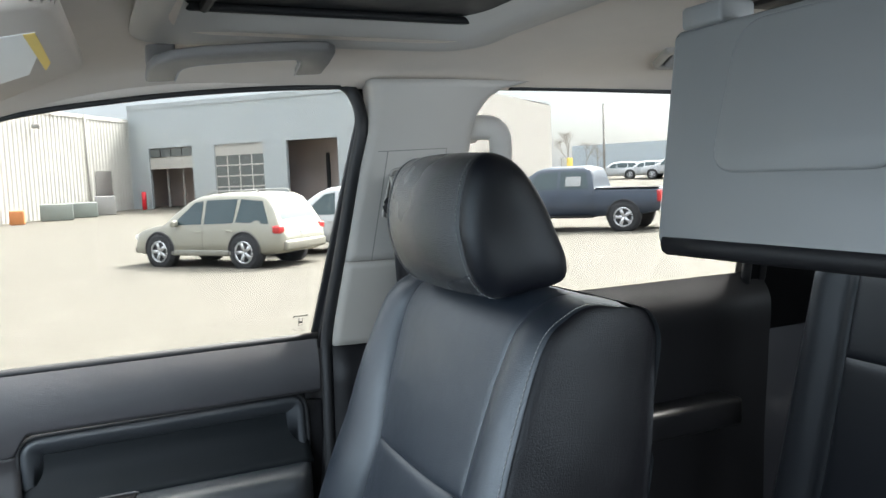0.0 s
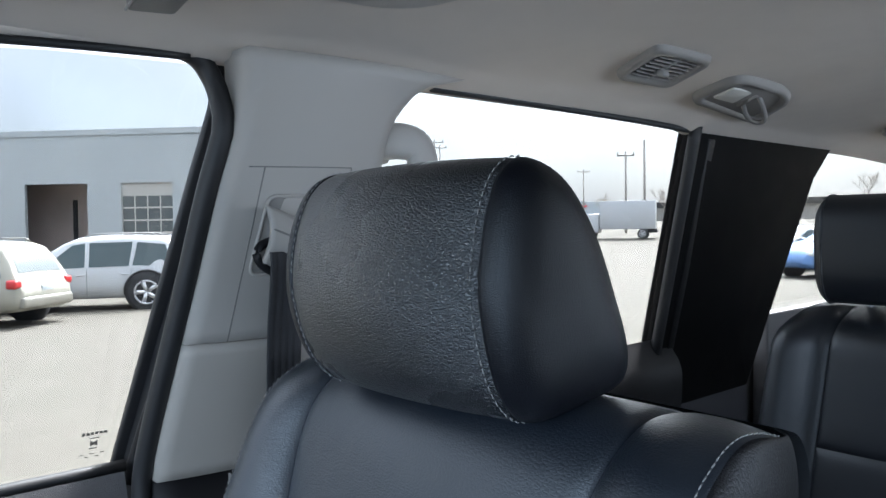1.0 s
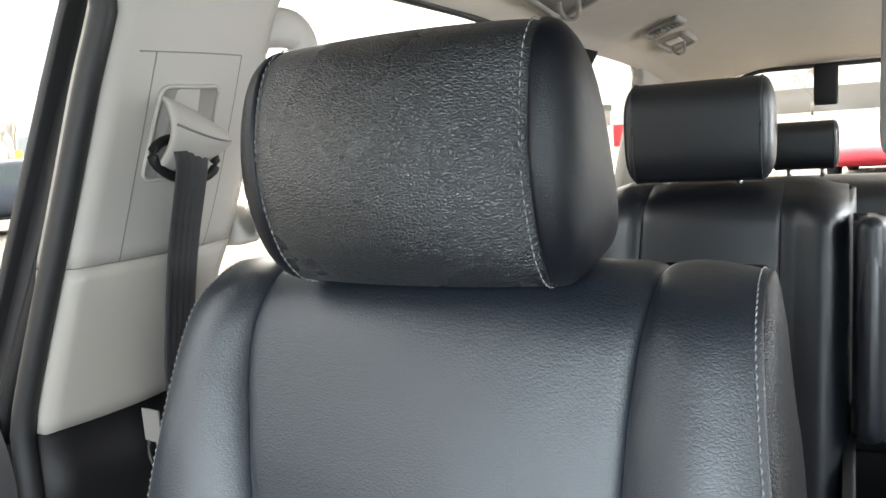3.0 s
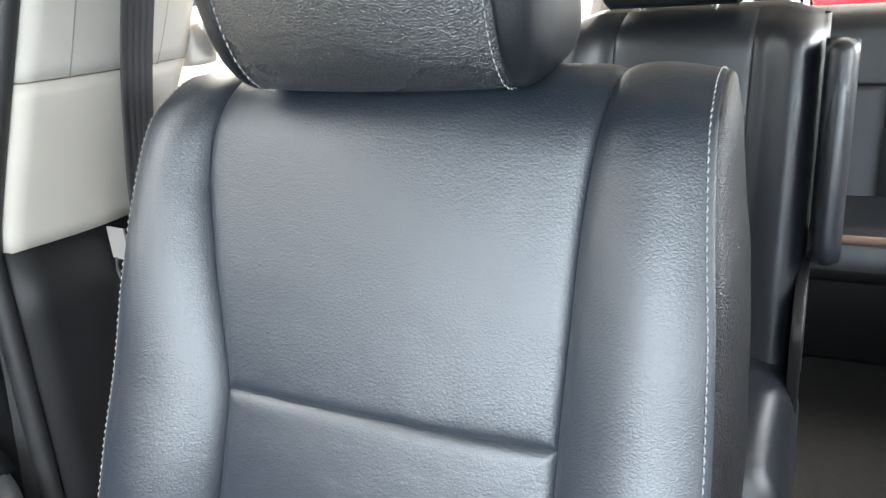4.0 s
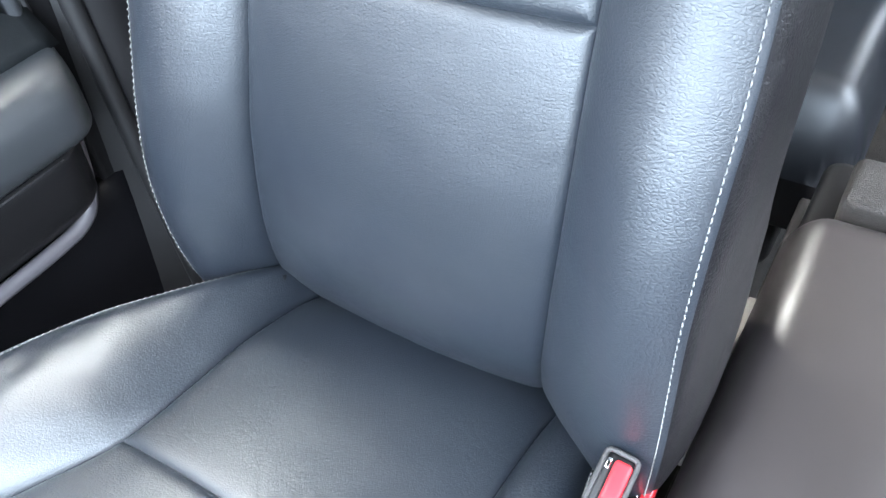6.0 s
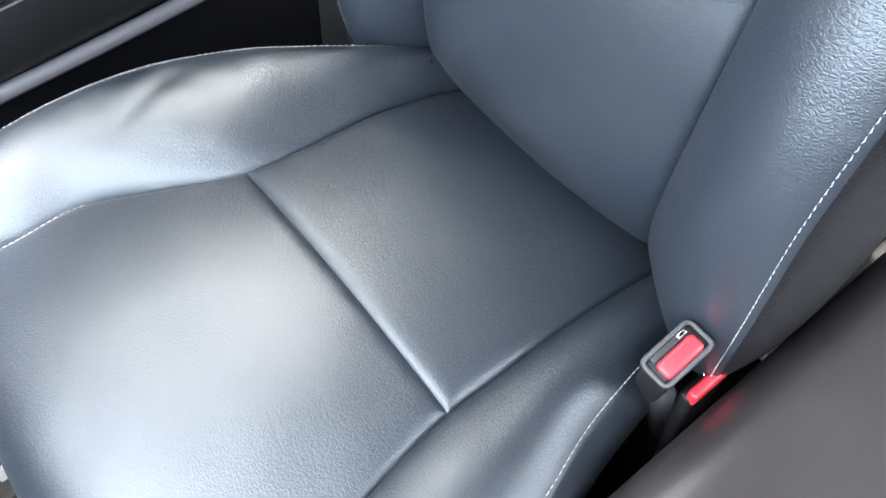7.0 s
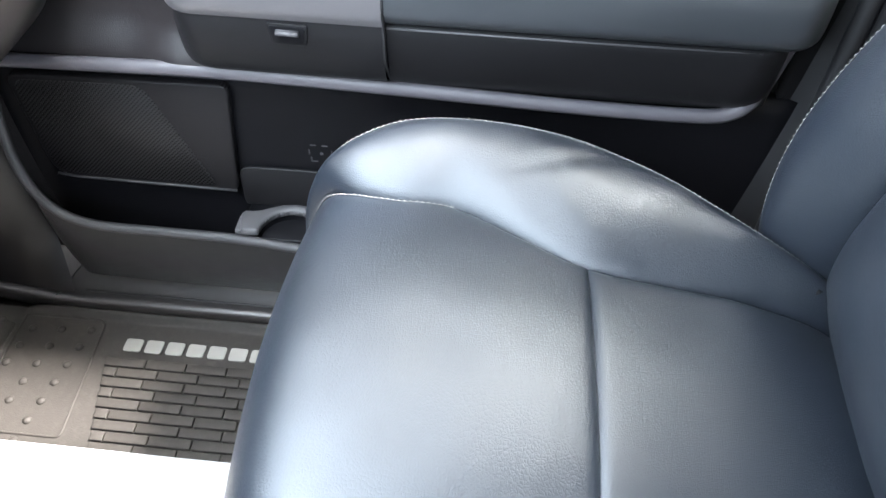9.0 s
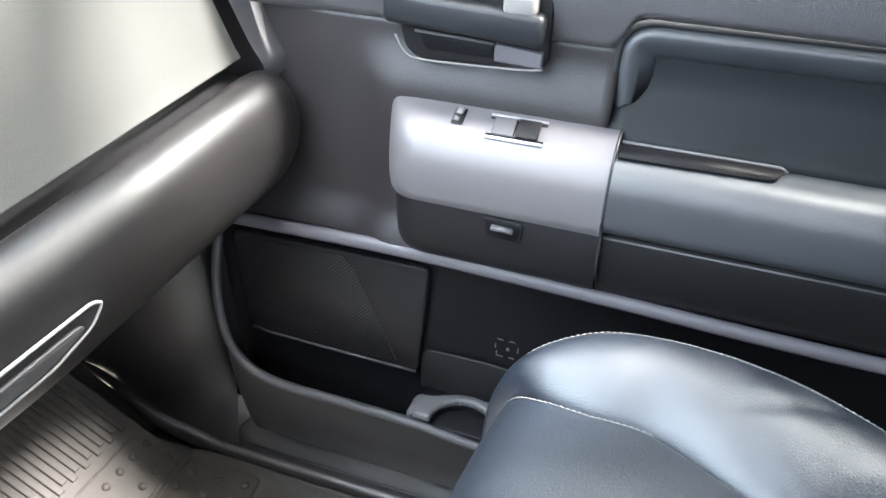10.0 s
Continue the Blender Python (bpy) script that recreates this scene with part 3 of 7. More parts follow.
for s in (1, -1):
    sp_ = [(pillar_front(z) - 0.009, z) for z in lin(0.75, 1.80, 22)] + [(0.455, 1.838), (0.452, 1.860), (0.441, 1.878), (0.424, 1.887), (0.395, 1.892), (0.34, 1.890)]
    part("door_seal", tube([(x, s * (side_y(min(z, 1.885)) - 0.026 + 0.044 * sstep0(1.80, 1.885, z)), z) for x, z in smooth_line(sp_, 60)], 0.0115, 10, up=(0, 1, 0)), SEAL, label="black rubber door seal on the centre pillar", kind="structure", category="seal")
    part("door_jamb", grid(lambda u, v: (pillar_front(v) + 0.006 + (rear_edge(v) + 0.022 - pillar_front(v) - 0.006) * u, s * (side_y(v) - 0.020 + 0.064 * u), v), lin(0, 1, 4), lin(0.75, 1.885, 30)), SEAL, label="black door jamb beside the centre pillar", kind="structure", category="door frame")
    part("window_frame_edge", tube([(rear_edge(z) + 0.030 - 0.022 * sstep0(1.80, 1.88, z), s * (side_y(z) + 0.010), z) for z in lin(1.40, 1.878, 26)], 0.009, 8, up=(0, 1, 0)), PLASTIC_DARK, label="rounded black inner edge of the window frame", kind="structure", category="window frame")
    part("window_frame_post", slab([(rear_edge(z) + dx, s * (side_y(z) + 0.040), z) for z, dx in [(1.40, 0.014), (1.75, 0.005), (1.84, 0.003), (1.862, -0.002), (1.878, -0.012), (1.887, -0.028), (1.890, -0.05)]] + [(rear_edge(z) + 0.075, s * (side_y(z) + 0.040), z) for z in (1.892, 1.40)], Vector((0, s * 0.012, 0)), 0.003), SEAL, label="black window frame post", kind="structure", category="window frame")
# seam lines and the belt guide panel on the pillar trim
def trim_pt(x, z, off=0.0):
    v = (x - pillar_front(z)) / (pillar_rear(z) - pillar_front(z))
    return (x, side_y(z) + PILLAR_IN - 0.014 * math.sin(math.pi * min(max(v, 0), 1)) + off, z)


for pts in ([(0.495, 1.768), (0.487, 1.67), (0.479, 1.574)], [(0.478, 1.768), (0.53, 1.769), (0.606, 1.771)], [(0.606, 1.771), (0.604, 1.70), (0.596, 1.60), (0.575, 1.52)]):
    line = smooth_line(pts, 14)
    part("trim_seam", tube([trim_pt(x, z, 0.0006) for x, z in line], 0.0010, 6), SEAM, label="thin joint line in the pillar trim", kind="structure", category="seam")

belt = thing("seat_belt", (0.54, 0.72, 1.42), "black webbing seat belt on its pillar guide", "seat belt")
GUIDE = rounded([(0.503, 1.737), (0.577, 1.739), (0.571, 1.652), (0.492, 1.650)], 0.010, 4)
part("guide_plate", slab([trim_pt(x, z, -0.0012) for x, z in GUIDE], Vector((0, 0.004, 0))), VENT_GREY, belt, "grey sliding plate of the belt guide")
part("guide_frame", tube([trim_pt(x, z, -0.0015) for x, z in GUIDE], 0.0022, 6, closed=True, up=(0, 1, 0)), TRIM_LIGHT, belt, "pale rounded frame of the guide")


def cover_pt(u, v):
    """A rounded saddle over the anchor, leaning with the belt."""
    x = 0.494 + 0.073 * u + 0.004 * (1 - v)
    z = 1.664 + 0.063 * v - 0.030 * u * v + 0.010 * (1 - v) * (u - 0.5) - 0.006 * math.sin(math.pi * u) * (1 - v)
    return (x, trim_pt(x, z)[1] - 0.004 - 0.030 * math.sin(math.pi * (0.12 + 0.80 * (1 - v))) ** 0.8 - 0.004 * math.sin(math.pi * u), z)


cv = grid(cover_pt, lin(0, 1, 14), lin(0, 1, 14))
r_ = bmesh.ops.extrude_face_region(cv, geom=cv.faces[:])
bmesh.ops.translate(cv, verts=[v for v in r_["geom"] if isinstance(v, bmesh.types.BMVert)], vec=(0, 0.006, 0))
bmesh.ops.recalc_face_normals(cv, faces=cv.faces)
part("guide_cover", cv, TRIM_LIGHT, belt, "light grey belt guide cover")
part("cover_crease", tube([(x, y - 0.0008, z) for x, y, z in (cover_pt(u, 0.62 - 0.12 * u) for u in lin(0.02, 0.98, 14))], 0.0011, 6), SEAM, belt)
part("anchor_ring", tube([(0.530 + 0.037 * math.cos(a), trim_pt(0.53, 1.665)[1] - 0.014 - 0.004 * math.cos(a), 1.668 + 0.020 * math.sin(a) - 0.10 * (0.05 * math.cos(a))) for a in lin(0, 2 * math.pi, 25)[:-1]], 0.005, 8, closed=True), PLASTIC_DARK, belt)
bl = smooth_line([(0.520, 0.697, 1.676), (0.522, 0.700, 1.655), (0.536, 0.735, 1.585), (0.553, 0.770, 1.505), (0.570, 0.800, 1.41), (0.588, 0.805, 1.25)], 24)
bmw = bmesh.new()
grid(lambda u, v: tuple(np.array(spline(bl, v)) + np.array((-0.0255 + 0.051 * u, -0.0014 * abs(math.sin(5 * math.pi * u)) + 0.010 * (u - 0.5), 0))), lin(0, 1, 31), lin(0, 1, 30), bm=bmw)
r_ = bmesh.ops.extrude_face_region(bmw, geom=bmw.faces[:])
bmesh.ops.translate(bmw, verts=[v for v in r_["geom"] if isinstance(v, bmesh.types.BMVert)], vec=(0, 0.0015, 0))
part("webbing", bmw, WEBBING, belt)


def pane(name, pts, mat_, label, parent=None, n=(0, 1, 0)):
    ob = part(name, slab(pts, Vector(n) * 0.004), mat_, parent, label=label, smooth=False, kind="" if parent else "structure", category="" if parent else "window")
    ob.visible_shadow = False
    return ob


# side glass
FRONT_WIN = [(x, 1.372) for x in (-0.52, 0.425)] + [(0.505, 1.885)] + [(x, win_top(x)) for x in (0.3, 0.1, -0.1, -0.3, -0.45)]
REAR_WIN = [(0.60, 1.448), (1.484, 1.448), (1.392, 1.875), (1.1, 1.883), (0.72, 1.886), (0.66, 1.80), (0.62, 1.6)]
# window_8 stays out of view; its dark tint cuts light on the seat
for s, nm in ((1, "window_1"), (-1, "window_8")):
    f = (lambda p: p) if s > 0 else mirror
    pane(nm, f([on_side(x, z, 0.056) for x, z in FRONT_WIN]), GLASS if s > 0 else DIMMED, "clear front side window glass" if s > 0 else "unseen driver side window glass, darkened to cut side light", n=(0, s, 0))
for s, nm in ((1, "window_2"), (-1, "window_3")):
    f = (lambda p: p) if s > 0 else mirror
    pane(nm, f([on_side(x, z, 0.016) for x, z in REAR_WIN]), GLASS if s > 0 else TINTED, "rear side window glass", n=(0, s, 0))
# maker's etching on the front glass: unreadable bars
etch = thing("glass_etching", (0.363, 0.86, 1.43), "small dark printed marks on the side glass", "window print")
MARKS = [(-0.0125 + 0.005 * k, 0.0034, 0.0035, 0.012) for k in range(6)] + [(-0.004 + 0.004 * k, 0.003, 0.0012, 0.007) for k in range(3)] + [(-0.003, 0.002, 0.006, -0.002), (0.0, 0.0025, 0.004, -0.001), (0.003, 0.002, 0.006, -0.002)] + [(-0.003 + 0.005 * k, 0.004, 0.0012, -0.006) for k in range(2)] + [(-0.014 + 0.0062 * k, 0.004 - 0.001 * (k % 2), 0.0012, -0.013 - 0.004 * (k % 2)) for k in range(5)]
for dx, w, h, dz in MARKS:
    x, z = 0.379 + dx, 1.447 + dz
    part("mark", slab([on_side(x - w / 2, z, 0.0535), on_side(x + w / 2, z, 0.0535), on_side(x + w / 2, z + h, 0.0535), on_side(x - w / 2, z + h, 0.0535)], Vector((0, 0.0015, 0))), HANDLE_GREY, etch, smooth=False)

# rear side: door frame, C pillar, quarter window, D pillar
strip_wall("pillar_c", [(1.40, 1.30), (1.90, 1.30), (1.94, 1.50), (1.98, 1.80), (2.03, 1.89), (1.40, 1.895), (1.40, 1.87), (1.49, 1.46), (1.49, 1.40)], PILLAR_BLACK, "black rear door pillar trim", -0.005, 0.04)
for s in (1, -1):
    part("window_seal", tube([(1.49 - 0.094 * (z - 1.448) / 0.427, s * (side_y(z) - 0.006), z) for z in lin(1.42, 1.885, 14)], 0.012, 8), SEAL, label="black seal at the rear door window", kind="structure", category="seal")
    part("pillar_strip", slab([(1.53 - 0.2 * (z - 1.45), s * (side_y(z) - 0.010), z) for z in (1.42, 1.86)] + [(1.555 - 0.2 * (z - 1.45), s * (side_y(z) - 0.010), z) for z in (1.86, 1.42)], Vector((0, s * 0.008, 0)), 0.003), PLASTIC_DARK, label="charcoal edge strip on the rear pillar", kind="structure", category="trim piece")
    part("pillar_latch", box((1.80, min(s * 0.815, s * 0.83), 1.545), (1.86, max(s * 0.815, s * 0.83), 1.60), 0.006), PILLAR_BLACK, label="black plastic belt guide on the rear pillar", kind="structure", category="trim piece")
strip_wall("pillar_d", [(2.66, 1.30), (3.2, 1.30), (3.2, 1.90), (2.20, 1.90), (2.22, 1.872), (2.52, 1.862), (2.60, 1.83), (2.645, 1.77)], TRIM_LIGHT, "light grey rear pillar trim", -0.004, 0.04)
strip_wall("quarter_panel", [(1.96, 0.56), (3.2, 0.56), (3.2, 1.47), (1.98, 1.47)], PLASTIC, "dark grey rear side panel", -0.004, 0.04)
for s, nm in ((1, "window_4"), (-1, "window_5")):
    f = (lambda p: p) if s > 0 else mirror
    pane(nm, f([on_side(x, z, 0.02) for x, z in [(1.97, 1.465), (2.68, 1.465), (2.66, 1.80), (2.55, 1.868), (2.02, 1.876)]]), GLASS if s > 0 else TINTED, "rear quarter window glass", n=(0, s, 0))

# tailgate
part("tailgate", joined(box((3.2, -0.86, 0.56), (3.26, 0.86, 1.40), 0.02), joined(box((3.2, 0.62, 1.40), (3.26, 0.86, 1.88), 0.02), joined(box((3.2, -0.86, 1.40), (3.26, -0.62, 1.88), 0.02), box((3.2, -0.86, 1.84), (3.26, 0.86, 1.93), 0.02)))), HEADLINER, label="tailgate trim with a wide rear window", kind="structure", category="tailgate")
pane("window_6", [(3.225, -0.63, 1.39), (3.225, 0.63, 1.39), (3.225, 0.63, 1.85), (3.225, -0.63, 1.85)], GLASS, "rear window glass", n=(1, 0, 0))
part("window_seal", tube([(3.195, y, 1.845 - 0.10 * max(0, abs(y) - 0.42) ** 1.2 / 0.2) for y in lin(-0.62, 0.62, 40)], 0.008, 8), SEAL, label="black seal round the rear window", kind="structure", category="seal")

# windscreen, cowl and front end
pane("window_7", [(-1.05, -0.72, 1.30), (-1.05, 0.72, 1.30), (-0.13, 0.66, 1.875), (-0.13, -0.66, 1.875)], GLASS, "sloping windscreen glass", n=(0, 0, 1))
strip_wall("pillar_a", [(-1.1, 1.25), (-0.52, 1.42), (-0.45, 1.70), (-0.12, 1.84), (-0.12, 1.90), (-0.55, 1.72), (-1.1, 1.34)], TRIM_LIGHT, "light grey windscreen pillar trim", -0.02, 0.06)
part("wall_front", box((-1.12, -0.9, 0.5), (-1.06, 0.9, 1.28), 0.01), PLASTIC_DARK, label="plain black bulkhead behind the dashboard", kind="structure", category="wall")
part("wall_left", box((-1.1, -0.93, 0.5), (3.3, -0.875, 1.41), 0.01), PLASTIC, label="plain dark driver side door panels", kind="structure", category="wall")
part("wall_right", box((-1.1, 0.90, 0.5), (3.3, 0.95, 1.405), 0.01), BODY, label="dark painted outer door skins", kind="structure", category="wall")

# ---- front passenger seat ----
C = 0.428
BACK_FRONT = [(0.420, 0.87), (0.382, 0.93), (0.358, 1.00), (0.352, 1.08), (0.360, 1.17), (0.380, 1.25), (0.405, 1.32), (0.432, 1.40), (0.458, 1.47), (0.482, 1.525), (0.508, 1.553), (0.540, 1.567), (0.575, 1.566), (0.612, 1.556)]
BACK_REAR = [(0.56, 0.80), (0.57, 0.90), (0.58, 1.0), (0.592, 1.1), (0.604, 1.2), (0.615, 1.28), (0.626, 1.34), (0.636, 1.40), (0.645, 1.45), (0.652, 1.485), (0.654, 1.510), (0.648, 1.530), (0.635, 1.547), (0.612, 1.556)]
# half widths of the back and of its middle panel by height: door side, console side
HALF = {1: [(0.87, 0.222), (0.95, 0.242), (1.0, 0.254), (1.05, 0.264), (1.1, 0.270), (1.15, 0.269), (1.22, 0.264), (1.3, 0.262), (1.4, 0.259), (1.47, 0.255), (1.55, 0.249), (1.60, 0.247)],
        -1: [(0.87, 0.240), (0.95, 0.257), (1.0, 0.263), (1.05, 0.265), (1.1, 0.264), (1.15, 0.262), (1.22, 0.262), (1.3, 0.262), (1.4, 0.257), (1.47, 0.250), (1.55, 0.244), (1.60, 0.242)]}
INSERT = {1: [(0.87, 0.200), (0.94, 0.193), (1.02, 0.176), (1.11, 0.161), (1.19, 0.150), (1.26, 0.143), (1.32, 0.143), (1.37, 0.155), (1.43, 0.169), (1.49, 0.181), (1.55, 0.181), (1.7, 0.175)],
          -1: [(0.87, 0.120), (0.95, 0.130), (1.02, 0.139), (1.08, 0.146), (1.17, 0.153), (1.25, 0.155), (1.32, 0.155), (1.40, 0.157), (1.47, 0.159), (1.52, 0.163), (1.56, 0.168), (1.7, 0.170)]}
SEAM_V = 5.95 / 13     # the cross seam of the back


def back_frame(v):
    p = spline(BACK_FRONT, v)
    q = spline(BACK_FRONT, min(v + 0.004, 1)) - spline(BACK_FRONT, max(v - 0.004, 0))
    q = q / np.linalg.norm(q)
    return p, np.array((-q[1], q[0]))


def back_point(y, v, sink=0.0):
    """y: offset from the seat's middle line."""
    p, n = back_frame(v)
    z = p[1] if v < 0.8 else 1.56
    sd = 1 if y >= 0 else -1
    hw, iw = soft(HALF[sd], z), soft(INSERT[sd], z)
    a = abs(y)
    if a <= iw:
        lump = 0.004 * math.exp(-((v - 0.22) / 0.16) ** 2)
        b = -0.004 + (0.010 + lump) * (1 - (a / iw) ** 2)
        if v > 0.7:
            b *= max(0.25, 1 - (v - 0.7) * 3)
    else:
        u = (a - iw) / (hw - iw)
        rim = soft([(0, 0.044), (0.08, 0.046), (0.154, 0.041), (0.23, 0.032), (0.31, 0.020), (0.385, 0.013), (0.46, 0.009), (0.54, 0.008), (0.615, 0.006), (0.69, 0.003), (0.77, -0.004), (1.0, -0.008)], v)
        puff = soft([(0, 0.016), (0.15, 0.022), (0.35, 0.024), (0.55, 0.020), (0.7, 0.013), (0.85, 0.006), (1.0, 0.005)], v)
        b = rim * u * u * (3 - 2 * u) + puff * math.sin(math.pi * u) ** 0.8 - 0.004 * (1 - u)
    b -= sink
    return np.array((p[0] + n[0] * b, C + y, p[1] + n[1] * b))


def seam_sink(d, depth=0.0055, w=0.0042):
    return depth * math.exp(-d / w)


def back_panel(ya, yb, va, vb, nu, nv, sides=(1, 1, 1, 1)):
    """A stuffed panel between two lateral lines, sunk at its seams."""
    us, vs = eased(nu), eased(nv)
    def fn(u, w):
        v = va + (vb - va) * w
        z = spline(BACK_FRONT, v)[1] if v < 0.8 else 1.56
        a, b = ya(z), yb(z)
        y = a + (b - a) * u
        ln = 1.0 * (vb - va)
        s = 0
        if sides[0]:
            s = max(s, seam_sink(abs(u * (b - a))))
        if sides[1]:
            s = max(s, seam_sink(abs((1 - u) * (b - a))))
        if sides[2]:
            s = max(s, seam_sink(w * ln))
        if sides[3]:
            s = max(s, seam_sink((1 - w) * ln))
        p = back_point(y, v, s)
        wr = 0.0006 * noise.noise((p[0] * 14, p[1] * 16, p[2] * 30)) + 0.0004 * noise.noise((p[1] * 60, p[2] * 60, 3))
        return (p[0] - wr, p[1], p[2])
    return grid(fn, us, vs)


seat = thing("front_passenger_seat", (0.2, C, 0.575), "black leather front passenger seat with pale stitching", "car seat")
ins = lambda z, sd=1: soft(INSERT[sd], z)
hw_ = lambda z, sd=1: soft(HALF[sd], z)
backrest = part("backrest_insert", back_panel(lambda z: -ins(z, -1), ins, SEAM_V, 1.0, 60, 70, (1, 1, 1, 0)), LEATHER, seat, "grained upper leather panel")
part("backrest_lower_insert", back_panel(lambda z: -ins(z, -1), ins, 0.0, SEAM_V, 60, 60, (1, 1, 0, 1)), LEATHER_SMOOTH, seat, "smooth lower leather panel with faint creases")
part("bolster", back_panel(ins, hw_, 0.0, 1.0, 34, 130, (1, 0, 0, 0)), LEATHER, seat)
part("bolster", back_panel(lambda z: -hw_(z, -1), lambda z: -ins(z, -1), 0.0, 1.0, 34, 130, (0, 1, 0, 0)), LEATHER, seat)


def rear_point(y, v):
    p = spline(BACK_REAR, v)
    return np.array((p[0], C + y, p[1]))


for s in (1, -1):
    def side_fn(u, v, s=s):
        z = spline(BACK_FRONT, v)[1] if v < 0.8 else 1.56
        a = back_point(s * hw_(z, s), v)
        b = rear_point(s * (hw_(z, s) - 0.016), v)
        p = a + (b - a) * u
        gap = np.linalg.norm(b - a)
        sink = 0.004 * math.exp(-u * gap / 0.004)
        p[1] += s * (0.10 * min(gap, 0.2) * math.sin(math.pi * min(1, u * 1.05)) ** 0.7 - sink)
        p[1] += s * 0.0012 * noise.noise((p[0] * 30, p[2] * 22, 5))
        return tuple(p)
    part("side_panel", grid(side_fn, eased(18), lin(0, 1, 110)), LEATHER_SIDE_SHADED, seat, "pebbled leather side of the backrest")
    edge = []
    outs = []
    for i in range(260):
        v = 0.02 + 0.97 * i / 259
        z = spline(BACK_FRONT, v)[1] if v < 0.8 else 1.56
        edge.append(tuple(back_point(s * (hw_(z, s) - 0.005), v)))
        _, n2 = back_frame(v)
        outs.append((n2[0] * 0.8, s * 0.6, n2[1] * 0.8))
    part("stitching", stitches(edge, outs), THREAD, seat, "pale grey stitching")
part("rear_shell", grid(lambda u, v: tuple(rear_point(u * (hw_(1.2 if v < 0.5 else 1.5) - 0.016), v) + np.array((0.012 * (1 - u * u), 0, 0))), lin(-1, 1, 14), lin(0, 1, 40)), VINYL, seat, "plain black seat back cover")

# headrest
HR = [(0.417, 1.655), (0.424, 1.700), (0.446, 1.736), (0.482, 1.750), (0.522, 1.737), (0.556, 1.697), (0.583, 1.642), (0.599, 1.600), (0.592, 1.574), (0.545, 1.564), (0.485, 1.560), (0.448, 1.580), (0.426, 1.615)]
HC = np.array((0.492, 1.650))


HW = 0.111


def hr_point(t, y, k=1.0):
    """The face is crowned: its ends fall back towards the stitched seams."""
    p = HC + (loop_spline(HR, t) - HC) * k
    front = min(max((HC[0] - p[0]) / 0.072, 0.0), 1.0)
    p = p + np.array(((0.025 if y < 0 else 0.014) * front * min(1.0, abs(y) / HW) ** 2.2, 0.0))
    return (p[0], C + 0.006 + y, p[1])


band_us = [i / 72 for i in range(72)]


def hr_band(t, y):
    d = HW - abs(y)
    k = 1.0 + 0.030 * (1 - (y / HW) ** 2) - 0.030 * math.exp(-d / 0.004)
    return hr_point(t, y, k)


HRP = part("headrest", grid(hr_band, band_us, [HW * (2 * e - 1) for e in eased(40)], close_u=True), LEATHER_GRAINED, seat, "grained leather headrest")
for s in (1, -1):
    def cap(t, w, s=s):
        a = w * math.pi / 2
        d = 0.031 * math.sin(a) ** 0.9
        k = max(0.001, math.cos(a) ** 0.62) * (1 + 0.025 * math.sin(a) * math.cos(a)) - 0.03 * math.exp(-w / 0.03) * 0.0
        k = k * (1.0 if w > 0 else 0.972)
        return hr_point(t, s * (HW + d), k)
    part("headrest_side", grid(cap, band_us, [0] + [0.012 + 0.988 * i / 21 for i in range(22)], close_u=True), LEATHER_CAP_SHADED, HRP, "smooth leather end panel")
    ring_pts = [hr_point(i / 200, s * (HW - 0.0045), 1.004) for i in range(201)]
    outs = [((loop_spline(HR, i / 200) - HC)[0] * 9, s * 0.3, (loop_spline(HR, i / 200) - HC)[1] * 9) for i in range(201)]
    part("headrest_stitching", stitches(ring_pts, outs, 0.0068, 0.0052, 0.0007), THREAD, HRP, "pale grey stitching")
for y in (-0.065, 0.065):
    part("headrest_post", tube([(0.505, C + y, 1.60), (0.53, C + y, 1.50)], 0.006, 10), CHROME, seat)

# cushion
CUSH = [(0.425, 0.893), (0.372, 0.937), (0.29, 0.968), (0.21, 0.981), (0.13, 0.990), (0.06, 0.993), (-0.01, 0.991), (-0.075, 0.989), (-0.127, 0.980), (-0.158, 0.956), (-0.175, 0.915), (-0.181, 0.860), (-0.175, 0.795), (-0.16, 0.74)]
CV = lambda k: k / 13
OUT_SEAM = [(0.0, 0.581), (CV(1), 0.581), (CV(3), 0.583), (CV(4), 0.590), (CV(5), 0.622), (CV(6), 0.660), (CV(7), 0.666), (CV(8), 0.678), (CV(9), 0.694), (CV(10), 0.700), (CV(11), 0.698), (1.0, 0.69)]
IN_SEAM = [(0.0, 0.277), (CV(1), 0.277), (CV(3), 0.276), (CV(4), 0.275), (CV(5), 0.265), (CV(6), 0.254), (CV(7), 0.276), (CV(8), 0.280), (CV(9), 0.284), (CV(10), 0.289), (1.0, 0.295)]
OUT_EDGE = [(0.0, 0.604), (CV(1), 0.616), (CV(2), 0.644), (CV(3), 0.694), (CV(4), 0.731), (CV(5), 0.752), (CV(6), 0.763), (CV(7), 0.758), (CV(8), 0.738), (CV(9), 0.726), (CV(10), 0.720), (CV(11), 0.716), (1.0, 0.705)]
IN_EDGE = [(0.0, 0.228), (CV(1), 0.224), (CV(2), 0.212), (CV(3), 0.197), (CV(4), 0.172), (CV(5), 0.164), (CV(6), 0.170), (CV(7), 0.180), (CV(8), 0.195), (CV(9), 0.215), (CV(11), 0.225), (1.0, 0.23)]


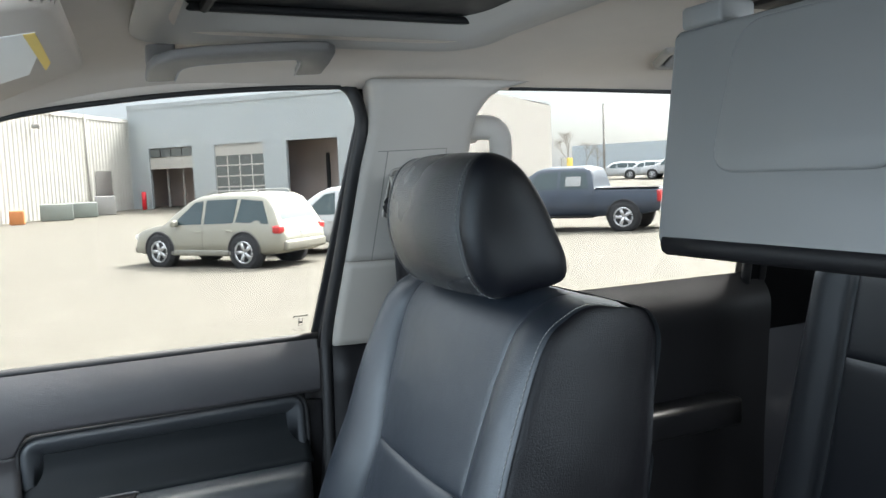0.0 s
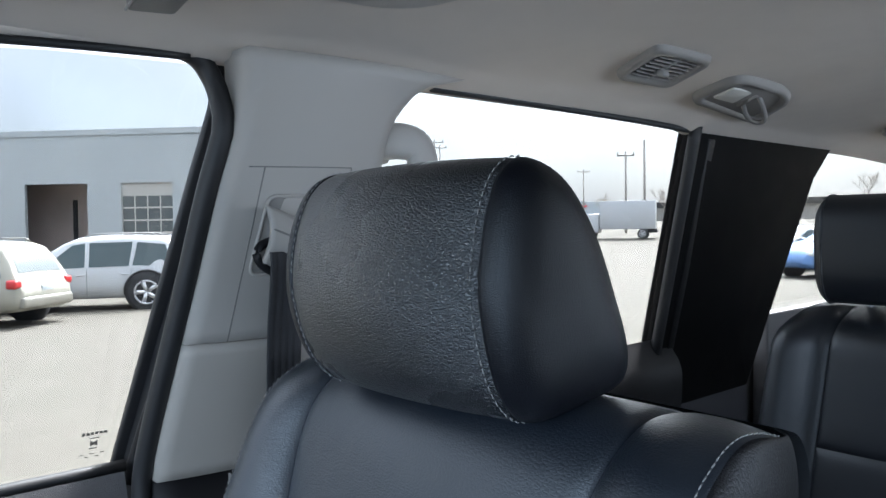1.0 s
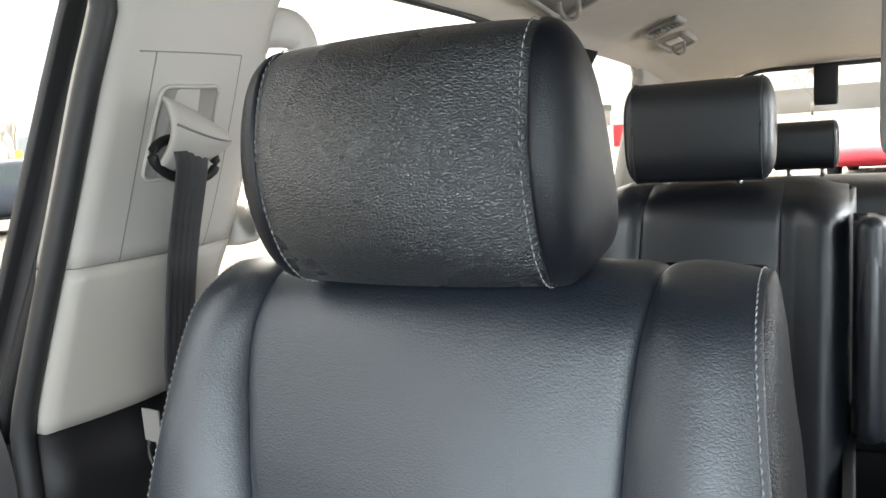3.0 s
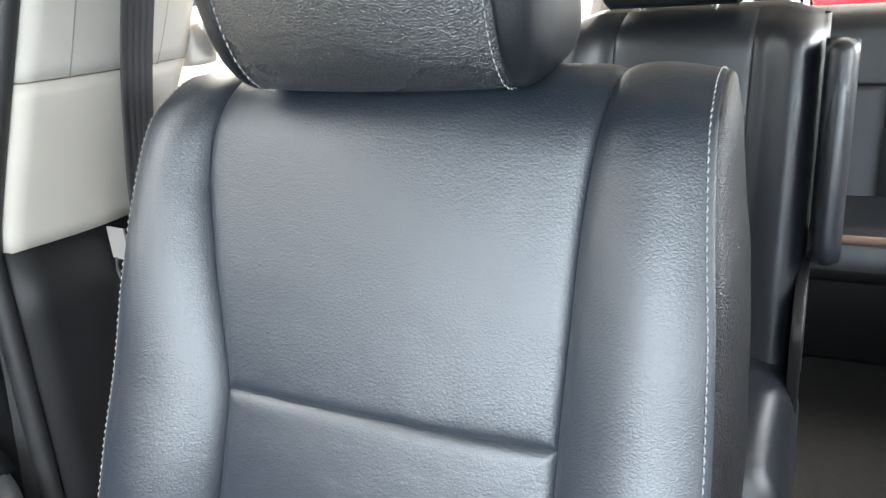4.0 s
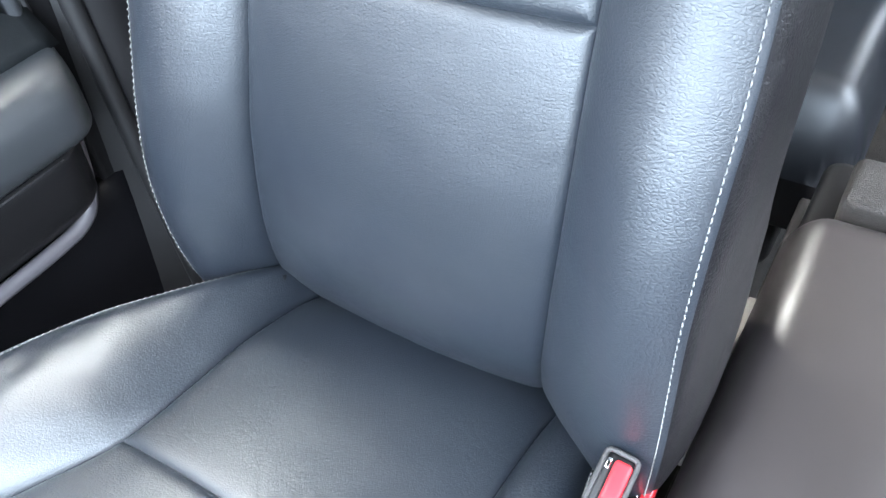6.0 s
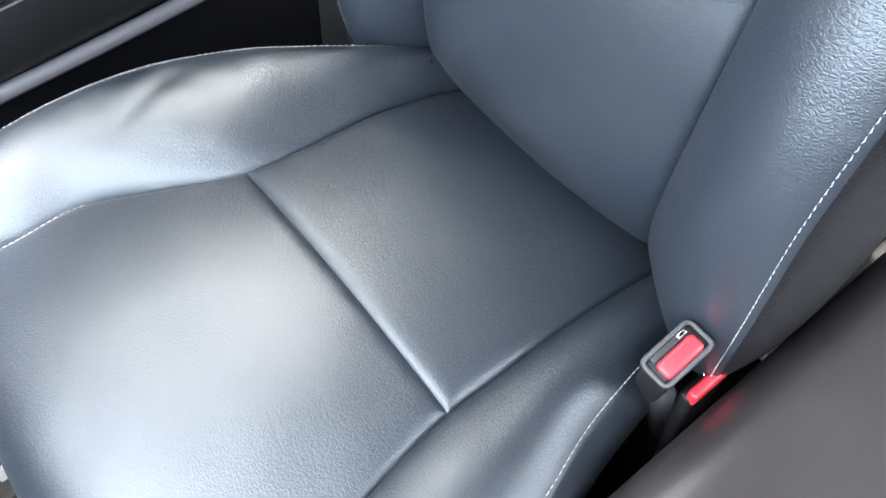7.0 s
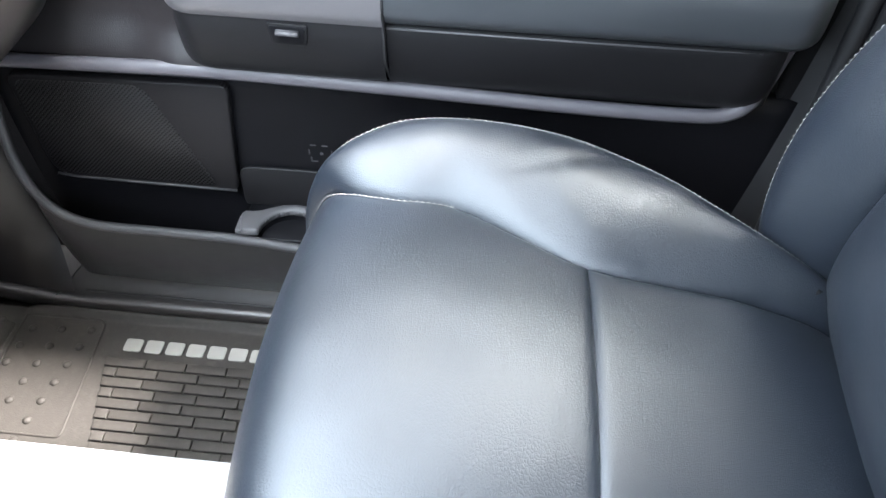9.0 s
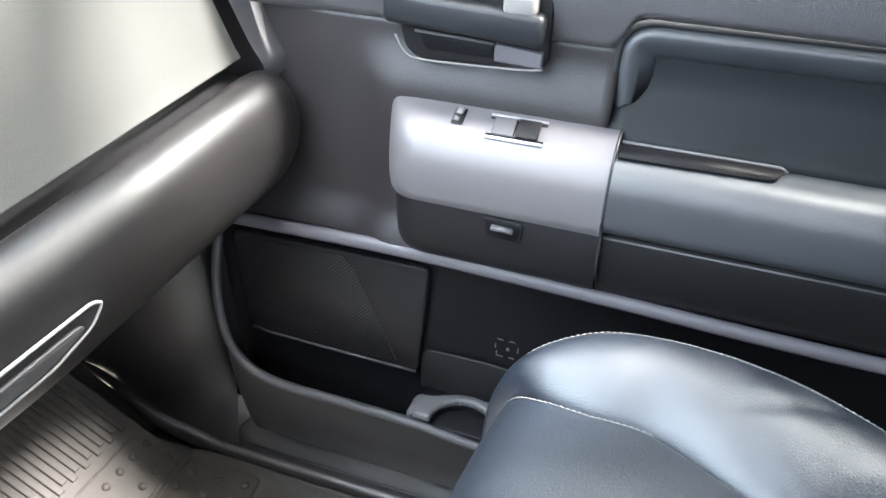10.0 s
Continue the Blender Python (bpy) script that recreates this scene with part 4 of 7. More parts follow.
def cushion_point(kind_, u, v, sink=0.0):
    p = spline(CUSH, v)
    q = spline(CUSH, min(v + 0.004, 1)) - spline(CUSH, max(v - 0.004, 0))
    q = q / np.linalg.norm(q)
    n = np.array((q[1], -q[0]))
    n = n if n[1] > 0 or n[0] < 0 else -n
    ys, yi, yo, ye = soft(OUT_SEAM, v), soft(IN_SEAM, v), soft(OUT_EDGE, v), soft(IN_EDGE, v)
    if kind_ == "mid":
        y = yi + (ys - yi) * u
        b = -0.004 + 0.016 * (1 - (2 * u - 1) ** 2)
        b += (0.005 * math.exp(-((v - 0.50) / 0.16) ** 2) - 0.005 * math.exp(-((v - 0.15) / 0.16) ** 2)) * math.sin(math.pi * u)
    elif kind_ == "out":
        y = ys + (yo - ys) * u
        h = soft([(0, 0.016), (0.15, 0.036), (0.3, 0.040), (0.45, 0.036), (0.55, 0.031), (0.64, 0.020), (0.72, 0.010), (1, 0.004)], v)
        b = h * (1 - (1 - u) ** 1.7) + 0.007 * math.sin(math.pi * u) - 0.004 * (1 - u) - 0.005 * u ** 8
    else:
        y = yi + (ye - yi) * u
        h = soft([(0, 0.010), (0.2, 0.016), (0.45, 0.020), (0.6, 0.016), (1, 0.006)], v)
        b = h * math.sin(math.pi * min(1, u * 0.75)) - 0.004 * (1 - u) - 0.022 * u ** 3
    b -= sink
    return np.array((p[0] + n[0] * b, y, p[1] + n[1] * b))


def cushion_panel(kind_, va, vb, nu, nv, sides, wrinkle=0.0):
    us, vs = eased(nu), eased(nv)
    wid = {"mid": 0.33, "out": 0.12, "in": 0.09}[kind_]
    def fn(u, w):
        v = va + (vb - va) * w
        s = 0
        if sides[0]:
            s = max(s, seam_sink(u * wid))
        if sides[1]:
            s = max(s, seam_sink((1 - u) * wid))
        if sides[2]:
            s = max(s, seam_sink(w * (vb - va) * 0.95))
        if sides[3]:
            s = max(s, seam_sink((1 - w) * (vb - va) * 0.95))
        p = cushion_point(kind_, u, v, s)
        wr = 0.0012 * noise.noise((p[0] * 16, p[1] * 16, 7)) + wrinkle * (noise.noise((p[0] * 30 + p[1] * 26, p[1] * 9, 2)) + 0.5 * abs(noise.noise((p[0] * 44, p[1] * 30, 9))))
        if kind_ == "out":
            # a long soft crease across the bolster
            t_ = ((p[0] - 0.02) * 0.165 + (p[1] - 0.68) * 0.035) / (0.165 ** 2 + 0.035 ** 2)
            d_ = ((p[0] - 0.02) * 0.035 - (p[1] - 0.68) * 0.165) / 0.1687
            wr -= 0.0022 * math.exp(-(d_ / 0.011) ** 2) * math.exp(-((t_ - 0.5) / 0.42) ** 4)
        return (p[0], p[1], p[2] + wr)
    return grid(fn, us, vs)


part("cushion_rear_panel", cushion_panel("mid", 0.0, CV(4), 56, 40, (1, 1, 0, 1)), LEATHER_SMOOTH, seat, "smooth leather cushion panel")
part("cushion_front_panel", cushion_panel("mid", CV(4), 1.0, 56, 70, (1, 1, 1, 0)), LEATHER, seat, "grained leather thigh panel")
part("cushion_bolster", cushion_panel("out", 0.0, 1.0, 44, 170, (1, 0, 0, 0), 0.0009), LEATHER, seat, "creased leather side bolster")
part("cushion_bolster", cushion_panel("in", 0.0, 1.0, 28, 100, (1, 0, 0, 0)), LEATHER, seat)
for kind_, s in (("out", 1), ("in", -1)):
    def skirt(u, v, kind_=kind_, s=s):
        p = cushion_point(kind_, 1.0, v)
        low = max(0.73, min(p[2] - 0.005, 0.78))
        z = p[2] + (low - p[2]) * u
        return (p[0] + 0.01 * u, p[1] + s * ((0.004 if s > 0 else 0.016) * math.sin(math.pi * min(1, u * 1.2)) - 0.003 * math.exp(-u / 0.02)), z)
    part("cushion_side", grid(skirt, eased(14), lin(0, 1, 70)), LEATHER, seat)
    ln, on = [], []
    for i in range(160):
        v = 0.03 + (0.74 if kind_ == "out" else 0.60) * i / 159
        ln.append(tuple(cushion_point(kind_, 0.96, v)))
        on.append((0, s * 0.5, 0.9))
    part("stitching", stitches(ln, on), THREAD, seat, "pale grey stitching")
    ln, on = [], []
    for i in range(90):
        v = CV(5.9) + (CV(10) - CV(5.9)) * i / 89
        u = 0.985 if kind_ == "out" else 0.015
        q = cushion_point("mid", u, v)
        ln.append(tuple(q))
        on.append((-0.3, 0, 0.9) if v < CV(8.5) else (-0.9, 0, 0.4))
    part("stitching", stitches(ln, on), THREAD, seat, "pale grey stitching")
part("seat_base", box((-0.06, 0.24, 0.60), (0.52, 0.66, 0.80), 0.03), PLASTIC_DARK, seat, "black plastic seat base")
part("seat_rail", box((-0.10, 0.22, 0.560), (0.62, 0.26, 0.61), 0.006), PLASTIC_DARK, seat)
part("seat_rail", box((-0.10, 0.64, 0.560), (0.62, 0.68, 0.61), 0.006), PLASTIC_DARK, seat)
for k, q in enumerate(((0.340, 0.640, 0.972), (0.348, 0.630, 0.970))):
    part("anchor_clip", box((q[0] - 0.003, q[1] - 0.003, q[2] - 0.004), (q[0] + 0.010, q[1] + 0.002, q[2] + 0.004), 0.001), CHROME, seat, "small bright anchor clip")
part("anchor_strap", tube(smooth_line([(0.345, 0.636, 0.968), (0.352, 0.618, 0.969), (0.362, 0.598, 0.964)], 8), 0.005, 8), PLASTIC_DARK, seat)
part("seat_label", slab([(0.468, 0.726, 1.396), (0.466, 0.745, 1.399), (0.468, 0.748, 1.430), (0.470, 0.728, 1.428)], Vector((0.002, 0, 0))), HANDLE_GREY, seat, "small pale grey fabric tag", smooth=False)
part("tag_loop", tube(smooth_line([(0.468, 0.730, 1.398), (0.466, 0.728, 1.380), (0.466, 0.737, 1.374), (0.467, 0.743, 1.384), (0.468, 0.741, 1.399)], 14), 0.0022, 6), SEAL, seat, "thin black cord loop")
# seat belt buckle
buckle = thing("seat_belt_buckle", (0.29, 0.192, 0.86), "black seat belt buckle with a red release button", "seat belt buckle")
TILT_B = Matrix.Translation((0.281, 0.190, 1.014)) @ Euler((radians(8), radians(-12), 0)).to_matrix().to_4x4()


def placed(bm, m):
    bmesh.ops.transform(bm, matrix=m, verts=bm.verts)
    return bm


part("buckle_body", placed(box((-0.024, -0.0125, -0.09), (0.024, 0.0125, 0.018), 0.005, 3), TILT_B), PLASTIC_DARK, buckle)
rim_ = bmesh.new()
ro = rounded([(-0.024, -0.0125), (0.024, -0.0125), (0.024, 0.0125), (-0.024, 0.0125)], 0.005, 3)
tube([(x, y, 0.018) for x, y in ro], 0.0022, 6, rim_, closed=True)
part("buckle_rim", placed(rim_, TILT_B), PLASTIC, buckle, "grey worn rim")
part("release_button", placed(box((-0.019, -0.0105, 0.008), (0.019, 0.0045, 0.0205), 0.004, 3), TILT_B), RED, buckle, "red release button")
part("tongue_slot", placed(box((-0.018, 0.0055, 0.012), (0.018, 0.0105, 0.0192), 0.001), TILT_B), SEAL, buckle)
part("slot_plate", placed(box((0.008, 0.006, 0.014), (0.017, 0.010, 0.0198), 0.001), TILT_B), CHROME, buckle, "bright metal plate in the slot")
part("stalk", tube([(0.285, 0.19, 0.94), (0.32, 0.195, 0.80), (0.36, 0.20, 0.66)], 0.012, 10), PLASTIC_DARK, buckle)
buckle.location = (0.36, 0.20, 0.62)
for ch in buckle.children:
    ch.location = Vector((0.29, 0.192, 0.86)) - Vector((0.36, 0.20, 0.62))

second_buckle = thing("seat_belt_buckle", (0.33, 0.177, 0.60), "black seat belt buckle tucked beside the console lid", "seat belt buckle")
part("buckle_body", box((0.296, 0.168, 0.850), (0.346, 0.182, 0.938), 0.005, 3), PLASTIC_DARK, second_buckle)
part("release_button", box((0.298, 0.1665, 0.930), (0.342, 0.176, 0.948), 0.003, 3), RED, second_buckle, "red release button")
part("slot_plate", box((0.322, 0.177, 0.932), (0.340, 0.181, 0.941), 0.001), CHROME, second_buckle, "bright metal plate in the slot")
part("stalk", tube([(0.306, 0.176, 0.855), (0.32, 0.177, 0.74), (0.33, 0.177, 0.57)], 0.008, 8), PLASTIC_DARK, second_buckle)

# ---- front passenger door ----
door = thing("door_1", (0.0, 0.86, 0.56), "charcoal front passenger door trim with a padded armrest", "car door", kind="structure")


def door_grid(name, fn, x0, x1, z0, z1, mat_, label="", nx=60, nz=20, parent=None, thick=0.02):
    bm = grid(lambda u, v: (u, fn(u, v), v), lin(x0, x1, nx), lin(z0, z1, nz))
    r = bmesh.ops.extrude_face_region(bm, geom=bm.faces[:])
    bmesh.ops.translate(bm, verts=[v for v in r["geom"] if isinstance(v, bmesh.types.BMVert)], vec=(0, thick, 0))
    bmesh.ops.recalc_face_normals(bm, faces=bm.faces)
    return part(name, bm, mat_, parent or door, label)


def sstep(a, b, x):
    t = min(max((x - a) / (b - a), 0), 1)
    return t * t * (3 - 2 * t)


# belt-line roll above the armrest pocket
def upper_edge(x):
    return 1.284 + 0.038 * sstep(-0.128, -0.100, x)


def upper_pt(x, v):
    z = upper_edge(x) + (1.425 - upper_edge(x)) * v
    return (x, 0.866 - 0.008 * sstep(0, 0.06, v) - 0.016 * math.sin(math.pi * min(max((z - 1.295) / 0.14, 0), 1)), z)


bm = grid(upper_pt, lin(-0.78, -0.14, 24) + lin(-0.132, -0.096, 8) + lin(-0.08, 0.392, 20), [0, 0.03, 0.06, 0.1] + lin(0.16, 1, 18))
part("upper_panel", bm, VINYL_UPPER, door, "brown-grey grained panel below the window")
part("window_seal", tube([(x, 0.876, 1.425) for x in lin(-0.6, 0.40, 20)], 0.008, 8), SEAL, door)
# the front field of the door, forward of the armrest
door_grid("front_panel", lambda x, z: 0.864 + 0.022 * sstep(-0.44, -0.56, x) * sstep(1.04, 1.12, z) - 0.017 * sstep(1.272, 1.212, z) * sstep(-0.42, -0.36, x) - 0.020 * sstep(1.066, 1.010, z), -0.74, -0.1165, 1.006, 1.288, PLASTIC_DOOR, "warm charcoal grained plastic", 50, 40)
door_grid("rear_panel", lambda x, z: 0.872, 0.36, 0.405, 0.60, 1.30, PLASTIC_DARK, "", 6, 10)
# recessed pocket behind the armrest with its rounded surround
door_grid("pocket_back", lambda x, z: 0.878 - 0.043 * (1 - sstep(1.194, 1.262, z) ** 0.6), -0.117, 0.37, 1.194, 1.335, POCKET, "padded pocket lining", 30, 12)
sur = [(-0.117, 1.222), (-0.117, 1.313), (0.365, 1.318), (0.368, 1.215)]
rp = rounded(sur, [0.01, 0.035, 0.03, 0.01], 6)
pr = [Vector(q) for q in rp[3:-3]]
PR_PROF = [(-0.003, 0.882), (-0.002, 0.872), (0.002, 0.864), (0.008, 0.8605), (0.014, 0.862), (0.022, 0.867), (0.032, 0.875), (0.036, 0.882)]


def pocket_rim(u, k):
    k = int(k)
    d = (pr[min(k + 1, len(pr) - 1)] - pr[max(k - 1, 0)]).normalized()
    n_ = Vector((d.y, -d.x))
    o, y = spline(PR_PROF, u)
    p = pr[k] + n_ * o
    return (p.x, y, p.y)


part("pocket_rim", grid(pocket_rim, lin(0, 1, 14), list(range(len(pr)))), VINYL, door, "soft rounded pocket surround")
part("pocket_groove", tube([pocket_rim(0.0, k)[:1] + (0.867,) + pocket_rim(0.0, k)[2:] for k in range(len(pr))], 0.0042, 8, up=(0, 1, 0)), SEAL, door, "dark groove round the pocket")


def profile_run(name, prof, x0, x1, mat_, label="", nx=20, end=0.0, end1=0.0):
    """A profile (y, z) carried along x, its ends drawn in towards the door."""
    def fn(u, v):
        y, z = spline(prof, u)
        e = 0.0
        if end and v < x0 + end:
            e = 1 - math.sqrt(max(0, 1 - ((x0 + end - v) / end) ** 2))
        if end1 and v > x1 - end1:
            e = 1 - math.sqrt(max(0, 1 - ((v - x1 + end1) / end1) ** 2))
        return (v, y + (0.868 - y) * e, z)
    xs = lin(x0, x1, nx)
    if end:
        xs = [x0 + end * (1 - math.cos(math.pi / 2 * k / 8)) for k in range(8)] + lin(x0 + end, x1, nx)
    if end1:
        xs = [x for x in xs if x < x1 - end1] + [x1 - end1 + end1 * math.sin(math.pi / 2 * k / 8) for k in range(9)]
    return part(name, grid(fn, lin(0, 1, 34), xs), mat_, door, label)


ARM = [(0.880, 1.198), (0.850, 1.197), (0.822, 1.196), (0.802, 1.188), (0.791, 1.172), (0.788, 1.150), (0.792, 1.122), (0.806, 1.108)]
profile_run("armrest", ARM, -0.1, 0.37, VINYL, "padded dark vinyl armrest", 30, 0, 0.05)
profile_run("armrest_lower", [(0.806, 1.109), (0.800, 1.102), (0.806, 1.07), (0.820, 1.03), (0.846, 1.002)], -0.1, 0.345, PLASTIC_DARK, "smooth black panel under the armrest", 24, 0, 0.05)
part("armrest_joint", tube([(-0.1, 0.800, 1.1055), (0.1, 0.800, 1.1055), (0.3, 0.802, 1.1055)], 0.0011, 6), CUP_GREY, door)
# no slot is cut: a dark strip on the armrest gives its shade
slot = rounded([(-0.0985, 0.835), (0.060, 0.835), (0.050, 0.813), (-0.0985, 0.809)], [0.002, 0.005, 0.006, 0.002], 3)
part("pull_slot", slab([(x, y, 1.1945 + 0.15 * (y - 0.809)) for x, y in slot], Vector((0, 0, 0.0028))), SHADED_BLACK, door, "dark strip standing for the shaded finger slot")
part("pull_slot_edge", tube([(-0.0985, 0.8355, 1.2015), (0.0, 0.8355, 1.2015), (0.055, 0.8355, 1.2015), (0.061, 0.832, 1.199)], 0.0019, 8), CUP_GREY, door, "thin bright edge")
SIL = [(0.872, 1.212), (0.850, 1.209), (0.826, 1.203), (0.806, 1.189), (0.795, 1.168), (0.790, 1.142), (0.790, 1.122), (0.795, 1.109)]
profile_run("switch_panel", SIL, -0.362, -0.103, SILVER, "satin silver switch panel", 18, 0.05)
profile_run("switch_panel_lower", [(0.797, 1.109), (0.796, 1.09), (0.802, 1.06), (0.815, 1.03), (0.842, 1.008)], -0.356, -0.103, PLASTIC_DARK, "black panel under the switches", 18, 0.05)
part("panel_joint", tube([(-0.1015, y, z) for y, z in smooth_line(SIL + [(0.802, 1.06), (0.842, 1.008)], 26)], 0.0018, 6), SEAL, door)


def sil_pt(u, x, off=0.0):
    y, z = spline(SIL, u)
    a, b = spline(SIL, u + 0.01), spline(SIL, u - 0.01)
    t = (a - b) / np.linalg.norm(a - b)
    n = np.array((t[1], -t[0]))
    return (x, y + n[0] * off, z + n[1] * off)


def on_silver(name, x0, x1, u0, u1, h, mat_, label="", bevel=0.0015):
    m = [sil_pt(u, x, 0.0) for x, u in ((x0, u0), (x1, u0), (x1, u1), (x0, u1))]
    a, b = Vector(sil_pt((u0 + u1) / 2, x0, h)), Vector(sil_pt((u0 + u1) / 2, x0, 0))
    return part(name, slab(m, a - b, bevel), mat_, door, label)


on_silver("window_switch_well", -0.238, -0.176, 0.225, 0.395, 0.001, PLASTIC_DARK, "dark switch well", 0.0)
for ua, ub in ((0.215, 0.235), (0.385, 0.405)):
    on_silver("window_switch_bezel", -0.238, -0.176, ua, ub, 0.003, BEZEL, "bright bezel bar", 0.0005)
on_silver("window_switch", -0.232, -0.208, 0.24, 0.38, 0.005, CUP_GREY, "grey rocker switch")
on_silver("window_switch", -0.206, -0.182, 0.24, 0.38, 0.006, PLASTIC_DARK, "black rocker switch")
on_silver("lock_switch", -0.2785, -0.2655, 0.21, 0.345, 0.0025, PLASTIC_DARK, "small lock rocker")
part("lock_switch_cap", tube([sil_pt(0.225, -0.2715, 0.0035), sil_pt(0.275, -0.2722, 0.0035)], 0.0042, 10, flat=0.6), HANDLE_GREY, door, "pale rocker end")
part("lock_switch_cap", tube([sil_pt(0.295, -0.2725, 0.003), sil_pt(0.330, -0.2730, 0.003)], 0.0040, 10, flat=0.6), CUP_GREY, door)
part("latch_bezel", slab([(x, 0.797, z) for x, z in rounded([(-0.230, 1.106), (-0.184, 1.105), (-0.187, 1.079), (-0.227, 1.080)], 0.004, 3)], Vector((0, -0.003, 0)), 0.001), PLASTIC_DARK, door, "thin black latch rim")
part("latch_recess", slab([(x, 0.795, z) for x, z in rounded([(-0.227, 1.1035), (-0.187, 1.1025), (-0.190, 1.0815), (-0.224, 1.0825)], 0.004, 3)], Vector((0, -0.002, 0)), 0.0005), SHADED_BLACK, door)
part("latch_button", tube([(-0.219, 0.791, 1.0965), (-0.194, 0.791, 1.096)], 0.0046, 10, flat=0.7), CUP_GREY, door, "grey push button")
# bright moulding that runs under the armrest and turns up behind it
mould = smooth_line([(-0.66, 0.838, 0.998), (-0.50, 0.834, 1.006), (-0.33, 0.832, 1.011), (-0.1, 0.830, 1.008), (0.1, 0.832, 1.000), (0.25, 0.834, 0.998), (0.300, 0.836, 1.004), (0.322, 0.838, 1.03), (0.338, 0.842, 1.09), (0.352, 0.848, 1.15), (0.360, 0.856, 1.185)], 60)
part("moulding", tube(mould, 0.0095, 10, flat=0.85, up=(0, 1, 0)), MOULD_GREY, door, "grey plastic moulding")
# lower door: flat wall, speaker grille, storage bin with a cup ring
# wall behind the bin is coloured darker to carry the shade there
door_grid("lower_panel", lambda x, z: 0.866, -0.66, 0.40, 0.63, 1.005, SHADED_BLACK, "black plastic lower panel", 30, 10)
def perforated(name, color, pitch):
    """Plastic with rows of small round holes on the door's plane."""
    m = material(name, color, 0.5, var=0.15, vscale=12)
    n, l = m.node_tree.nodes, m.node_tree.links
    b = n["Principled BSDF"]
    co, sep, mul = n.new("ShaderNodeTexCoord"), n.new("ShaderNodeSeparateXYZ"), n.new("ShaderNodeMath")
    l.new(co.outputs["Object"], sep.inputs[0])
    sines = []
    for ax, k in (("X", 1.0), ("Z", 1.0)):
        sc, sn = n.new("ShaderNodeMath"), n.new("ShaderNodeMath")
        sc.operation, sn.operation = "MULTIPLY", "SINE"
        sc.inputs[1].default_value = 2 * math.pi / pitch * k
        l.new(sep.outputs[ax], sc.inputs[0])
        l.new(sc.outputs[0], sn.inputs[0])
        sines.append(sn)
    mul.operation = "MULTIPLY"
    l.new(sines[0].outputs[0], mul.inputs[0])
    l.new(sines[1].outputs[0], mul.inputs[1])
    rng = n.new("ShaderNodeMapRange")
    rng.inputs["From Min"].default_value, rng.inputs["From Max"].default_value = 0.1, 0.5
    l.new(mul.outputs[0], rng.inputs["Value"])
    mx = n.new("ShaderNodeMix")
    mx.data_type = "RGBA"
    mx.inputs[7].default_value = (0.002, 0.002, 0.002, 1)
    l.new(b.inputs["Base Color"].links[0].from_socket, mx.inputs[6])
    l.new(rng.outputs[0], mx.inputs[0])
    l.new(mx.outputs[2], b.inputs["Base Color"])
    dull = n.new("ShaderNodeMapRange")
    dull.inputs["To Min"].default_value, dull.inputs["To Max"].default_value = 0.4, 0.0
    l.new(rng.outputs[0], dull.inputs["Value"])
    l.new(dull.outputs[0], b.inputs["Specular IOR Level"])
    bp = n.new("ShaderNodeBump")
    bp.invert = True
    bp.inputs["Strength"].default_value, bp.inputs["Distance"].default_value = 0.6, 0.001
    l.new(rng.outputs[0], bp.inputs["Height"])
    l.new(bp.outputs[0], b.inputs["Normal"])
    return m


GRILLE_PLAIN = material("speaker_cover_plastic", (0.0085, 0.0078, 0.0086), 0.45, grain=0.4, scale=900, var=0.14, vscale=12, spec=0.25)
GRILLE = perforated("perforated_speaker_grille", (0.0165, 0.0150, 0.0155), 0.0058)
SPK = [(-0.606, 0.970), (-0.312, 0.976), (-0.328, 0.798), (-0.594, 0.801)]
part("speaker_panel", slab([(x, 0.864, z) for x, z in rounded(SPK, [0.02, 0.012, 0.008, 0.03], 4)], Vector((0, -0.013, 0)), 0.003, 3), GRILLE_PLAIN, door, "charcoal speaker cover")
part("speaker_grille", slab([(x, 0.852, z) for x, z in rounded([(-0.598, 0.963), (-0.425, 0.968), (-0.356, 0.806), (-0.588, 0.808)], [0.02, 0.02, 0.01, 0.03], 4)], Vector((0, -0.0022, 0)), 0.0007, 1), GRILLE, door, "perforated charcoal speaker grille")
part("speaker_edge", tube([(-0.590, 0.8515, 0.8035), (-0.56, 0.8510, 0.8000), (-0.45, 0.8505, 0.7992), (-0.330, 0.8505, 0.7985)], 0.0021, 8), PLASTIC, door, "thin paler lower edge")
LIP = smooth_line([(-0.615, 0.845, 0.99), (-0.612, 0.815, 0.92), (-0.598, 0.793, 0.85), (-0.573, 0.788, 0.797), (-0.52, 0.786, 0.772), (-0.41, 0.785, 0.770), (-0.31, 0.784, 0.769), (-0.2, 0.784, 0.758), (0.0, 0.784, 0.750), (0.34, 0.79, 0.745)], 70)
part("bin_rim", tube(LIP, 0.007, 8, up=(0, 1, 0)), PLASTIC, door, "rounded rim of the storage bin")
part("bin_front", grid(lambda u, v: (spline(LIP, v)[0], spline(LIP, v)[1] + 0.035 * u * u, spline(LIP, v)[2] + (0.618 - spline(LIP, v)[2]) * u), lin(0, 1, 12), lin(0.02, 1, 70)), PLASTIC_BROWN, door, "front wall of the storage bin")
part("bin_floor", box((-0.56, 0.832, 0.63), (0.36, 0.864, 0.645)), PLASTIC_DARK, door)
CUP_ARC = [(-0.243 + 0.043 * math.cos(a), 0.791 + 0.043 * math.sin(a)) for a in [math.radians(-4 + 188 * q / 22) for q in range(23)]]
